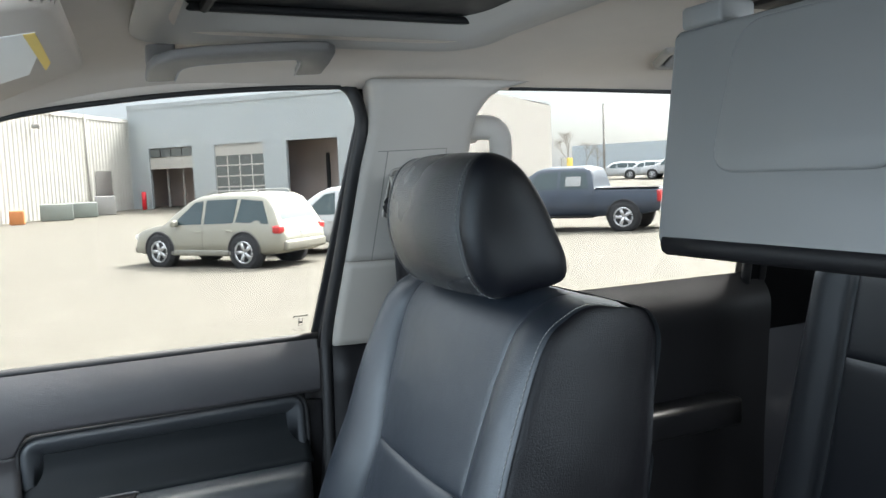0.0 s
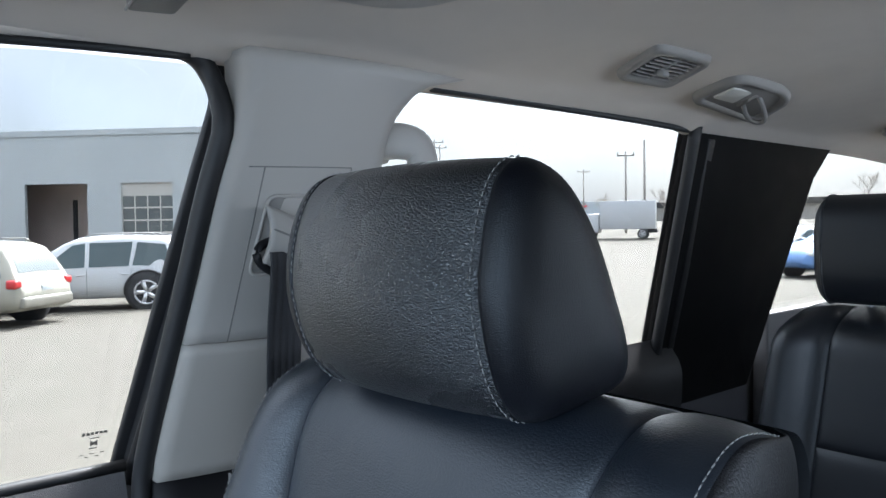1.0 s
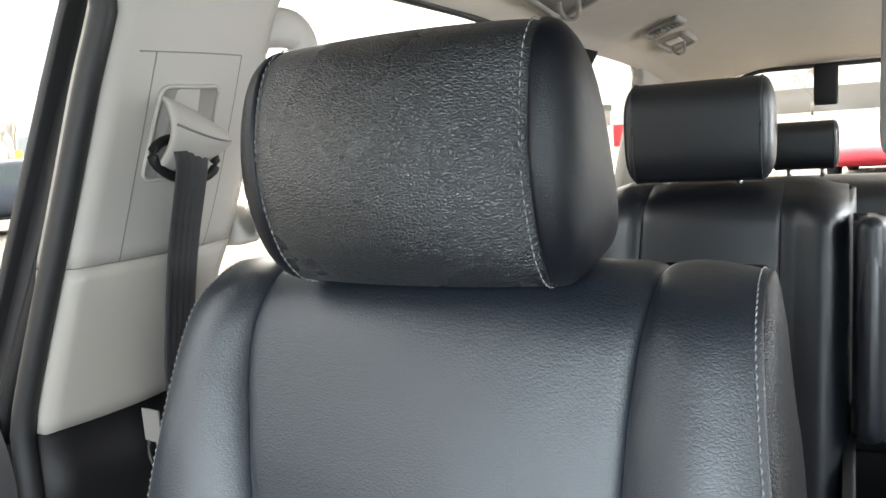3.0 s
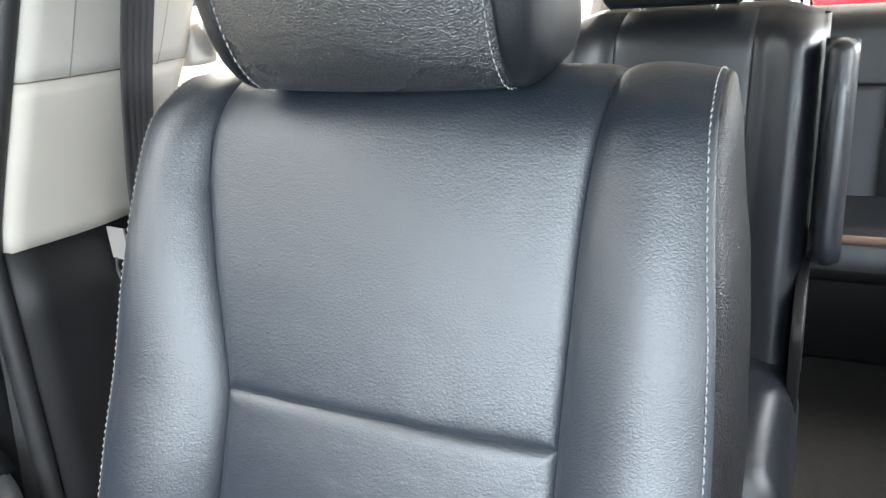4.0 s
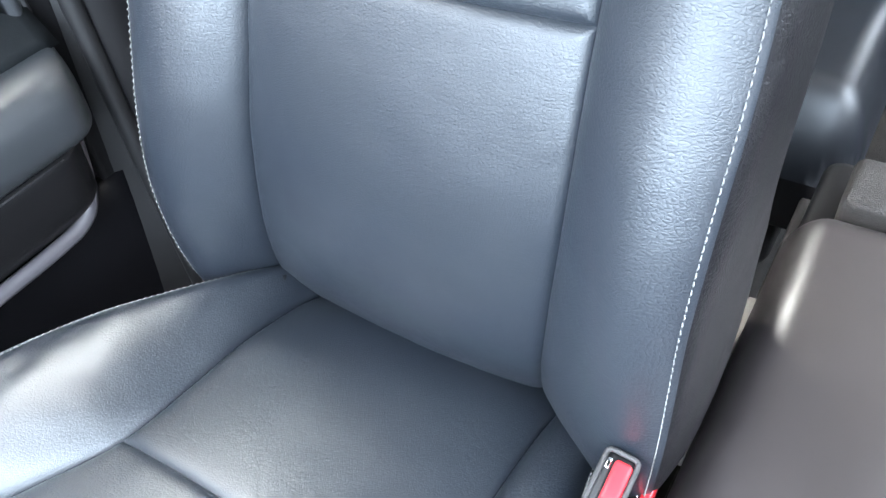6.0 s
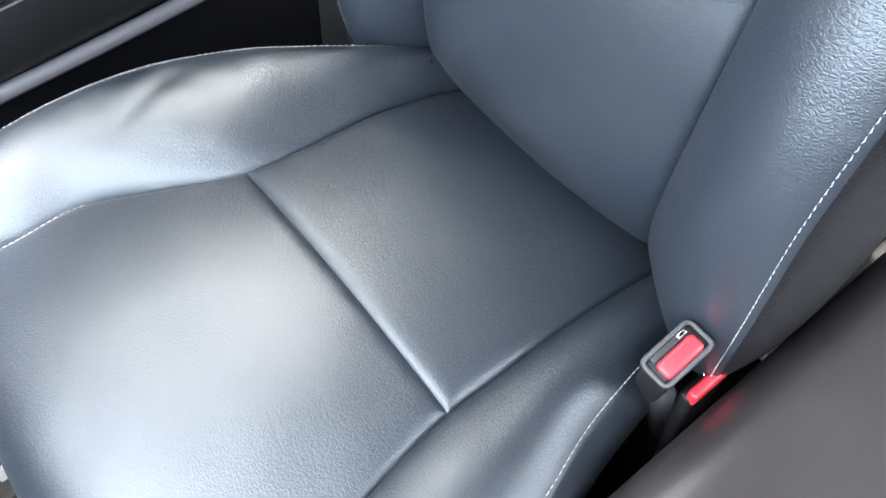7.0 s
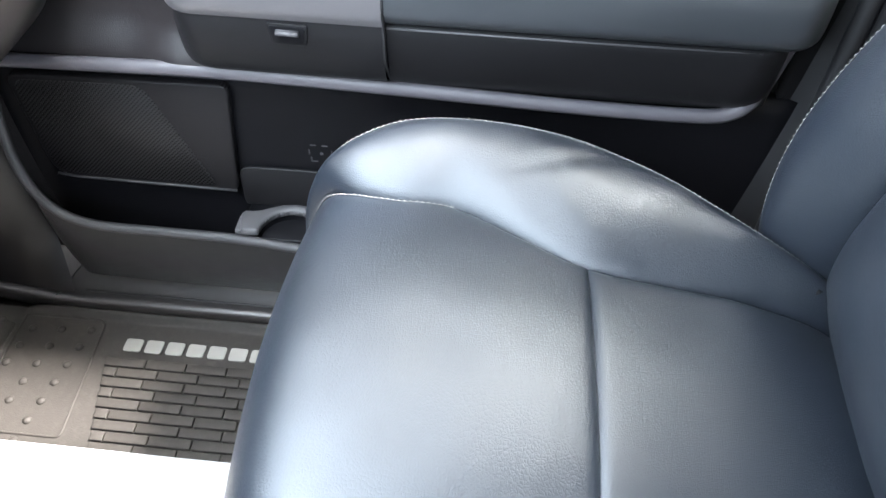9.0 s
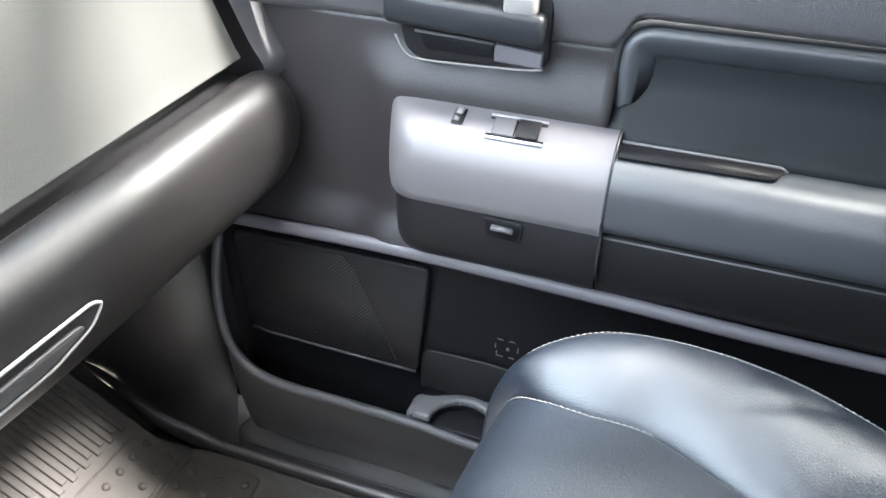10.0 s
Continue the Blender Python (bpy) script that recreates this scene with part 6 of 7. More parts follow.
row3 = thing("third_row_seat", (2.2, 0.0, 0.575), "black leather third row bench seat", "car seat")
plain_back(row3, 2.24, 0.22, 0.42, 0.92, 1.49, 0.16, 0.14, LEATHER_REAR)
plain_back(row3, 2.24, -0.60, 0.24, 0.92, 1.49, 0.16, 0.14, LEATHER_REAR)
plain_headrest(row3, 2.40, 0.238, 0.088, 1.520, 1.650, 0.10, LEATHER_REAR)
part("cushion", loft_box(1.93, 2.40, -0.84, 0.64, 0.91, 1.00, 0.05, 30, 30), LEATHER_REAR, row3)
part("cushion_trim", tube([(1.945, -0.80, 0.985), (1.935, -0.4, 0.987), (1.935, 0.2, 0.987), (1.945, 0.60, 0.985)], 0.012, 8), TAN, row3, "brown edge trim")
part("cushion_pan", box((1.97, -0.82, 0.86), (2.40, 0.62, 0.92), 0.015), PLASTIC_DARK, row3)
part("seat_base", box((2.15, -0.80, 0.556), (2.5, 0.60, 0.90), 0.02), PLASTIC_DARK, row3)

# ---- things on the ceiling and sides ----
screen = thing("ceiling_video_screen", (0.64, -0.06, 1.63), "grey fold-down ceiling screen hanging open", "screen")
SX = lambda z: 0.583 + (z - 1.636) * 0.116
shell = bmesh.new()
po = rounded([(0.115, 1.632), (0.113, 1.868), (-0.252, 1.868), (-0.254, 1.632)], [0.022, 0.012, 0.012, 0.022], 6)
slab([(SX(z), y, z) for y, z in po], Vector((0.030, 0, 0)), 0.006, 3, shell)
part("shell", shell, SCREEN_BACK, screen, "satin grey screen back")
pi_ = rounded([(0.040, 1.714), (0.016, 1.862), (-0.150, 1.862), (-0.174, 1.714)], 0.035, 6)
part("raised_panel", slab([(SX(z) + 0.001, y, z) for y, z in pi_], Vector((-0.006, 0, 0)), 0.004, 3), SCREEN_BACK, screen)
part("display", slab([(SX(z) + 0.030, y, z) for y, z in rounded([(0.09, 1.655), (0.088, 1.84), (-0.224, 1.84), (-0.226, 1.655)], 0.008, 3)], Vector((0.003, 0, 0))), PLASTIC_DARK, screen, "dark glossy display")
part("lower_edge", tube([(SX(1.634) + 0.010, y, 1.638) for y in lin(0.104, -0.244, 6)], 0.0125, 10), PLASTIC_DARK, screen, "dark rubber lower edge")
for y in (0.064, -0.205):
    part("hinge", box((0.602, y - 0.029, 1.866), (0.650, y + 0.029, 1.890), 0.005, 3), SCREEN_BACK, screen)
housing = part("overhead_console", loft_box(0.62, 1.02, -0.27, 0.135, 1.945, 1.893, 0.05, 40, 30), TRIM_LIGHT, label="grey plastic overhead console on the headliner", category="console")
part("overhead_recess", box((0.66, -0.20, 1.886), (0.98, 0.06, 1.892), 0.003), PLASTIC_DARK, housing)


fgh = thing("front_grab_handle", (0.21, 0.55, 1.89), "grey plastic ceiling grab handle above the front window", "grab handle")


def fg_pt(x, e, off=0.0):
    """e runs from the feet (0) to the grip (1)."""
    return (x, 0.600 - 0.125 * e, 1.883 + 0.025 * e + 0.05 * (x - 0.2) + off)


FG_OUT = [(0.100, 0.06), (0.099, 0.40), (0.106, 0.62), (0.128, 0.78), (0.165, 0.87), (0.22, 0.93), (0.29, 0.97), (0.330, 0.95), (0.346, 0.82), (0.349, 0.50), (0.349, 0.14)]
FG_IN = [(0.308, 0.12), (0.305, 0.48), (0.300, 0.60), (0.285, 0.66), (0.22, 0.62), (0.165, 0.55), (0.148, 0.48), (0.141, 0.36), (0.139, 0.06)]
part("grip", slab([fg_pt(x, e, 0.0) for x, e in FG_OUT + FG_IN], Vector((0, 0.002, -0.014)), 0.0045, 3), HANDLE_GREY, fgh, "grey plastic grip")
part("grip_edge", tube(smooth_line([fg_pt(x, e, -0.0125) for x, e in FG_IN], 40), 0.0014, 6), TRIM_MID, fgh, "paler moulded edge")
for x in (0.120, 0.329):
    a_, c_ = fg_pt(x, 0.34, 0.0), fg_pt(x, 0.12, 0.0)
    part("foot", box((x - 0.019, a_[1], a_[2] - 0.004), (x + 0.019, c_[1], ceiling_z(x, c_[1]) + 0.012), 0.006, 3), HANDLE_GREY, fgh, "grey foot of the handle")
rgh = thing("rear_grab_handle", (0.69, 0.71, 1.70), "pale plastic pillar grab handle beside the rear door", "grab handle")
part("grip", tube(smooth_line([(0.655, 0.722, 1.806), (0.690, 0.706, 1.808), (0.712, 0.700, 1.798), (0.718, 0.700, 1.765), (0.712, 0.706, 1.70), (0.700, 0.722, 1.62), (0.672, 0.758, 1.588)], 30), 0.023, 14, flat=0.62, up=(0, 1, 0)), TRIM_LIGHT, rgh)
for q in ((0.662, 0.735, 1.806), (0.672, 0.785, 1.588)):
    part("foot", box((q[0] - 0.022, q[1] - 0.016, q[2] - 0.026), (q[0] + 0.022, q[1] + 0.016, q[2] + 0.026), 0.008, 3), TRIM_LIGHT, rgh)


def quad(poly, u, v):
    """A point inside a four-cornered outline: u along the car, v towards the door."""
    (a, b, c, d) = (np.array(p) for p in poly)
    return (a * (1 - u) + b * u) * (1 - v) + (d * (1 - u) + c * u) * v


def on_ceiling(x, y, drop=0.0):
    return Vector((x, y, ceiling_z(x, y) - drop))


def ceiling_bezel(poly, r, t, mat_, deep=0.010, inner=0.80):
    """A rounded frame on the headliner, sloped outside and in."""
    out = rounded(poly, r, 6)
    c = np.mean(np.array(poly), axis=0)
    b = bmesh.new()
    rings = []
    for k, dz in ((1.05, -0.004), (1.01, deep * 0.6), (0.965, deep), (inner + 0.05, deep * 0.9), (inner, deep * 0.45), (inner - 0.01, -0.002)):
        rings.append([b.verts.new(on_ceiling(c[0] + (x - c[0]) * k, c[1] + (y - c[1]) * k, dz)) for x, y in out])
    for p, q in zip(rings, rings[1:]):
        for i in range(len(out)):
            b.faces.new((p[i], p[(i + 1) % len(out)], q[(i + 1) % len(out)], q[i]))
    part("frame", b, mat_, t)
    return out, c


def vent(poly, name="ceiling_vent"):
    c = np.mean(np.array(poly), axis=0)
    t = thing(name, on_ceiling(c[0], c[1], 0.02), "grey slatted ceiling air vent", "air vent", "ceiling vents")
    out, c = ceiling_bezel(poly, 0.022, t, VENT_GREY, 0.010, 0.74)
    part("backing", slab([on_ceiling(c[0] + (x - c[0]) * 0.76, c[1] + (y - c[1]) * 0.76, 0.0015) for x, y in out], Vector((0, 0, 0.003))), PLASTIC_DARK, t)
    for i in range(7):
        v = 0.20 + 0.60 * i / 6
        a, b = quad(poly, 0.16, v), quad(poly, 0.84, v)
        part("slat", slab([on_ceiling(a[0], a[1] - 0.004, 0.009), on_ceiling(b[0], b[1] - 0.004, 0.009), on_ceiling(b[0], b[1] + 0.0015, 0.002), on_ceiling(a[0], a[1] + 0.0015, 0.002)], Vector((0, 0.0018, 0)), 0.0005, 1), VENT_GREY, t)
    a, b = quad(poly, 0.5, 0.16), quad(poly, 0.5, 0.84)
    part("rib", tube([on_ceiling(a[0], a[1], 0.005), on_ceiling(b[0], b[1], 0.005)], 0.0028, 6), VENT_GREY, t)
    m_ = quad(poly, 0.5, 0.5)
    part("thumb_tab", placed(box((-0.009, -0.006, -0.007), (0.007, 0.006, 0.004), 0.003, 2), Matrix.Translation(on_ceiling(m_[0], m_[1], 0.010))), VENT_GREY, t)


def reading_lamp(poly):
    c = np.mean(np.array(poly), axis=0)
    t = thing("reading_lamp", on_ceiling(c[0], c[1], 0.02), "grey ceiling reading lamp with coat hook", "lamp", "ceiling lamps")
    out, c = ceiling_bezel(poly, 0.040, t, VENT_GREY, 0.012, 0.78)
    part("plate", slab([on_ceiling(c[0] + (x - c[0]) * 0.79, c[1] + (y - c[1]) * 0.79, 0.006) for x, y in out], Vector((0, 0, 0.004)), 0.001), VENT_GREY, t)
    lens = [tuple(quad(poly, u, v)) for u, v in ((0.16, 0.28), (0.50, 0.28), (0.50, 0.72), (0.16, 0.72))]
    part("lens", slab([on_ceiling(x, y, 0.007) for x, y in rounded(lens, 0.010, 3)], Vector((0, 0, -0.003)), 0.001), LENS, t, "frosted lens")
    h = [on_ceiling(*quad(poly, u, v), d) for u, v, d in ((0.60, 0.34, 0.007), (0.66, 0.32, 0.022), (0.76, 0.40, 0.030), (0.80, 0.52, 0.031), (0.74, 0.64, 0.028), (0.64, 0.68, 0.020), (0.58, 0.66, 0.007))]
    part("hook", tube(smooth_line([tuple(q) for q in h], 24), 0.0042, 8), VENT_GREY, t, "folding coat hook")
    a, b = quad(poly, 0.54, 0.30), quad(poly, 0.54, 0.70)
    part("hook_base", tube([on_ceiling(a[0], a[1], 0.008), on_ceiling(b[0], b[1], 0.008)], 0.006, 8), VENT_GREY, t)


vent([(0.932, 0.494), (1.066, 0.492), (1.126, 0.601), (0.990, 0.603)])
reading_lamp([(1.187, 0.519), (1.383, 0.522), (1.490, 0.640), (1.230, 0.632)])
vent([(1.84, 0.480), (1.96, 0.478), (2.12, 0.598), (2.00, 0.600)])
reading_lamp([(2.12, 0.510), (2.33, 0.512), (2.46, 0.612), (2.20, 0.610)])

visor = thing("sun_visor", (-0.12, 0.36, 1.83), "beige cloth sun visor folded up, with a white label", "sun visor")
vp = [(0.022, 0.425), (0.0, 0.07), (-0.19, 0.07), (-0.21, 0.62), (-0.09, 0.66)]
vz = lambda x: 1.857 + 0.19 * min(0, x)
part("visor_pad", slab([(x, y, vz(x)) for x, y in rounded(vp, 0.03, 5)], Vector((0, 0, 0.022)), 0.008, 3), HEADLINER, visor)
part("visor_label", slab([(x, y, vz(x) - 0.0015) for x, y in [(-0.017, 0.165), (-0.009, 0.374), (-0.066, 0.442), (-0.15, 0.50), (-0.16, 0.18)]], Vector((0, 0, 0.001))), LABEL_WHITE, visor, "white printed label", smooth=False)
part("visor_label_edge", slab([(x, y, vz(x) - 0.0022) for x, y in [(-0.017, 0.165), (-0.009, 0.374), (-0.017, 0.384), (-0.026, 0.167)]], Vector((0, 0, 0.001))), YELLOW, visor, "yellow label edge", smooth=False)
part("rear_wiper_motor", box((3.14, 0.16, 1.70), (3.19, 0.24, 1.85), 0.01, 3), PLASTIC_DARK, label="black plastic cover hanging at the rear window", category="cover")
# rear passenger door trim below its window
door2 = thing("door_2", (1.0, 0.87, 0.56), "black rear passenger door trim", "car door", kind="structure")
part("panel", grid(lambda u, v: (0.60 + 0.95 * u, soft([(0, 0.86), (0.5, 0.855), (0.8, 0.84), (0.93, 0.835), (1, 0.87)], v), 0.58 + 0.875 * v), lin(0, 1, 20), lin(0, 1, 40)), PLASTIC_DARK, door2)
part("armrest", box((0.75, 0.775, 1.105), (1.40, 0.86, 1.172), 0.012, 3), PLASTIC_DARK, door2, "dark grey armrest ledge")


# ---- outside: ground, buildings, vehicles, poles, trees ----
def ground_z(x, y):
    d = math.hypot(x, y)
    return -0.25 * math.exp(-((x - 3) ** 2 + (y - 20) ** 2) / 90) + 1.9 * sstep(45, 115, d)


ASPHALT = material("pale_concrete_lot", (0.105, 0.096, 0.080), 0.9, grain=0.5, scale=30, var=0.10, vscale=0.12, dirt=0.06, spec=0.2)
GRASS = material("dry_grass", (0.30, 0.25, 0.13), 0.95, var=0.25, vscale=0.8)
GREY_WALL = material("grey_metal_cladding", (0.36, 0.385, 0.395), 0.6, var=0.05, vscale=0.4)
WHITE_WALL = material("white_metal_cladding", (0.40, 0.385, 0.355), 0.6, var=0.05, vscale=0.4)
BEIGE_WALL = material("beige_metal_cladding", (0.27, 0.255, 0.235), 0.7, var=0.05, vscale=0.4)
BLUE_WALL = material("pale_blue_cladding", (0.40, 0.44, 0.47), 0.7, var=0.06, vscale=0.2)
DARK_IN = material("dark_interior", (0.03, 0.03, 0.032), 0.9, var=0.3, vscale=1)
PANE = material("dusty_window", (0.10, 0.11, 0.11), 0.15, var=0.2, vscale=1)
SHOP_IN = material("workshop_interior", (0.46, 0.38, 0.34), 0.9, var=0.4, vscale=0.6)
BARK = material("bare_bark", (0.26, 0.23, 0.20), 0.9, var=0.2, vscale=4)
TYRE = material("tyre_rubber", (0.025, 0.025, 0.027), 0.8, var=0.2, vscale=10)
ALLOY = material("alloy_rim", (0.55, 0.55, 0.56), 0.3, metal=0.8, var=0.1, vscale=20)
CAR_GLASS = material("car_glass", (0.05, 0.07, 0.075), 0.08, var=0.2, vscale=3)
TAIL = material("red_tail_lamp", (0.45, 0.03, 0.03), 0.25, var=0.2, vscale=20)
LAMPG = material("clear_lamp", (0.7, 0.7, 0.68), 0.15, var=0.1, vscale=20)
POLE = material("weathered_pole", (0.25, 0.23, 0.21), 0.8, var=0.2, vscale=4)

gx_ = sorted(set([-400, -250, -150, -100, -70, -50] + list(range(-40, 130, 4)) + [130, 150, 180, 250, 400, 700, 1500]))
gy_ = sorted(set([-400, -200, -100, -60, -40, -20] + list(range(-16, 130, 4)) + [130, 150, 180, 250, 400, 700, 1500]))
part("ground", grid(lambda u, v: (u, v, ground_z(u, v)), gx_, gy_), ASPHALT, label="pale dusty concrete parking lot", kind="structure", category="ground")


def azp(az, d, z=None):
    x, y = d * math.sin(radians(az)), d * math.cos(radians(az))
    return Vector((x, y, ground_z(x, y) if z is None else z))


def wall_box(a, b, h0, h1, thick, name, mat_, parent, label="", inward=1):
    d = (b - a)
    n = Vector((-d.y, d.x, 0)).normalized() * thick * inward
    pts = [Vector((a.x, a.y, h0)), Vector((b.x, b.y, h0)), Vector((b.x, b.y, h1)), Vector((a.x, a.y, h1))]
    return part(name, slab(pts, n), mat_, parent, label, smooth=False)


# grey workshop
shop = thing("workshop_building", azp(14, 56), "grey clad workshop with roller doors", "building")
A0, A1 = azp(3.3, 59.5), azp(25.6, 46.0)
along = (A1 - A0)
LEN = along.length
along.normalize()
back = Vector((-along.y, along.x, 0))
BASE = 0.1


def shop_pt(az):
    """Distance along the front at which a bearing from the car meets it."""
    r = Vector((math.sin(radians(az)), math.cos(radians(az)), 0))
    m = np.array([[along.x, -r.x], [along.y, -r.y]])
    s = np.linalg.solve(m, np.array([-A0.x, -A0.y]))
    return float(s[0])


TOP, DOOR_T = 7.4, 4.40
gaps = [(shop_pt(a), shop_pt(b)) for a, b in ((4.5, 7.35), (8.85, 12.25), (13.9, 17.6), (19.7, 23.0))]
cur = 0.0
for a, b in gaps + [(LEN, LEN)]:
    if a - cur > 0.02:
        wall_box(A0 + along * cur, A0 + along * a, -0.3, TOP, 0.25, "wall", GREY_WALL, shop)
    cur = b
for a, b in gaps:
    wall_box(A0 + along * a, A0 + along * b, DOOR_T, TOP, 0.25, "lintel", GREY_WALL, shop)
wall_box(A0 + back * -0.06, A1 + back * -0.06, TOP - 0.25, TOP + 0.08, 0.12, "roof_trim", GREY_WALL, shop)
END = azp(33.2, 66)
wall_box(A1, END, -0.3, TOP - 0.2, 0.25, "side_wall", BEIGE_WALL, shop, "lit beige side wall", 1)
wall_box(A0 + back * 9, A1 + back * 9, -0.3, TOP, 0.2, "back_wall", SHOP_IN, shop)
part("roof", slab([A0 + Vector((0, 0, TOP - 0.3)), A1 + Vector((0, 0, TOP - 0.3)), END + Vector((0, 0, TOP - 0.5)), A0 + back * 14 + Vector((0, 0, TOP - 0.3))], Vector((0, 0, 0.1))), GREY_WALL, shop, smooth=False)
for k, (a, b) in enumerate(gaps):
    p, q = A0 + along * a + back * 0.1, A0 + along * b + back * 0.1
    W = b - a
    def seg(z0, z1, x0=0.0, x1=1.0, m=WHITE_WALL, nm="door_section", off=0.0, dd=0.05):
        return wall_box(p + (q - p) * x0 + back * off, p + (q - p) * x1 + back * off, z0, z1, dd, nm, m, shop)
    if k in (1, 3):
        seg(DOOR_T - 0.75, DOOR_T)
        for r in range(5):
            z0 = DOOR_T - 0.75 - (r + 1) * 0.72
            seg(z0, z0 + 0.10)
            for c in range(4):
                seg(z0 + 0.10, z0 + 0.72, c / 4 + 0.012, (c + 1) / 4 - 0.012, PANE, "window")
            for c in range(5):
                seg(z0 + 0.10, z0 + 0.72, max(0, c / 4 - 0.012), min(1, c / 4 + 0.012), WHITE_WALL, "glazing_bar", -0.01)
    if k == 0:
        for c in range(4):
            seg(DOOR_T - 0.62, DOOR_T - 0.04, c / 4 + 0.01, (c + 1) / 4 - 0.01, PANE, "window")
        seg(DOOR_T - 1.45, DOOR_T - 0.66)
        for c in (0.26, 0.62):
            seg(BASE, DOOR_T - 1.5, c, c + 0.03, TRIM_MID, "post", 0.5)
    if k == 2:
        for c, w, h in ((0.28, 0.07, 3.6), (0.74, 0.06, 3.6)):
            seg(BASE, h, c, c + w, DARK_IN, "hoist_post", 3.0, 0.3)
        seg(BASE, 1.7, 0.42, 0.60, TAIL, "red_cabinet", 4.0, 0.5)
        seg(BASE, 3.3, 0.70, 0.74, WHITE_WALL, "white_post", 2.0, 0.2)
part("red_bollard", tube([tuple(azp(4.0, 57.5)), tuple(azp(4.0, 57.5) + Vector((0, 0, 1.25)))], 0.16, 12), RED, label="red steel bollard beside the workshop", category="bollard")
# white corrugated shed
ORANGE = material("orange_plastic", (0.42, 0.16, 0.05), 0.6, var=0.1, vscale=3)
AC_GREY = material("grey_green_metal", (0.20, 0.22, 0.20), 0.6, var=0.15, vscale=4)
wall_box(A0 + back * 0.3 + along * 0.05, A0 + back * 9 + along * 0.05, -0.3, TOP - 0.4, 0.1, "end_wall", SHOP_IN, shop)
# added wall close behind the doors, to catch daylight and brighten the openings
wall_box(A0 + back * 3.2 + along * 0.3, A0 + back * 3.2 + along * (LEN - 0.4), -0.3, TOP - 0.4, 0.1, "added_near_wall", SHOP_IN, shop)
shed = thing("white_shed", azp(-2, 56), "white corrugated metal shed", "building")
B0, B1 = azp(-14, 40), azp(3.25, 59.3)
dv = (B1 - B0)
SL = dv.length
dv.normalize()
nb = Vector((-dv.y, dv.x, 0))
b = bmesh.new()
n_r = 64
row0, row1 = [], []
for i in range(n_r * 4 + 1):
    s_ = SL * i / (n_r * 4)
    ph = i % 4
    o = nb * (-0.06 if ph in (0, 1) else 0.0)
    p = B0 + dv * s_ + o
    row0.append(b.verts.new((p.x, p.y, -0.3)))
    row1.append(b.verts.new((p.x, p.y, 6.3)))
for i in range(len(row0) - 1):
    b.faces.new((row0[i], row0[i + 1], row1[i + 1], row1[i]))
part("cladding", b, WHITE_WALL, shed, smooth=False)
wall_box(B0 + nb * -0.1, B1 + nb * -0.1, 6.25, 6.5, 0.2, "gutter", WHITE_WALL, shed)
wall_box(B0 + nb * 0.2, B1 + nb * 0.2, -0.3, 6.3, 0.1, "inner_wall", WHITE_WALL, shed)


def shed_pt(az):
    r = Vector((math.sin(radians(az)), math.cos(radians(az)), 0))
    s = np.linalg.solve(np.array([[dv.x, -r.x], [dv.y, -r.y]]), np.array([-B0.x, -B0.y]))
    return B0 + dv * float(s[0])


d0, d1 = shed_pt(0.95), shed_pt(1.95)
wall_box(d0 - nb * 0.09, d1 - nb * 0.09, 0.0, 2.9, 0.1, "side_door", HANDLE_GREY, shed, "grey side door")
dp = shed_pt(0.5)
part("downpipe", tube([dp - nb * 0.15, dp - nb * 0.15 + Vector((0, 0, 6.3))], 0.07, 8), WHITE_WALL, shed)
lp = shed_pt(-2.7)
part("wall_lamp", box(tuple(lp - nb * 0.4 + Vector((-0.2, -0.2, 5.2))), tuple(lp - nb * 0.4 + Vector((0.25, 0.2, 5.45))), 0.05), TRIM_MID, shed)
for az, w, h, m, nm in ((-3.0, 0.85, 0.95, AC_GREY, "air_conditioner"), (-1.3, 0.75, 0.9, AC_GREY, "air_conditioner"), (0.05, 0.6, 1.2, TRIM_MID, "dark_bin"), (-5.4, 0.35, 0.75, ORANGE, "orange_barrel")):
    p = shed_pt(az) - nb * 1.6
    g = ground_z(p.x, p.y)
    o = part(nm, box((p.x - w, p.y - 0.5, g), (p.x + w, p.y + 0.5, g + h), 0.06), m, label={"air_conditioner": "grey air conditioning unit beside the shed", "dark_bin": "dark waste bin beside the shed", "orange_barrel": "orange barrel beside the shed"}[nm], category=nm.replace("_", " "))


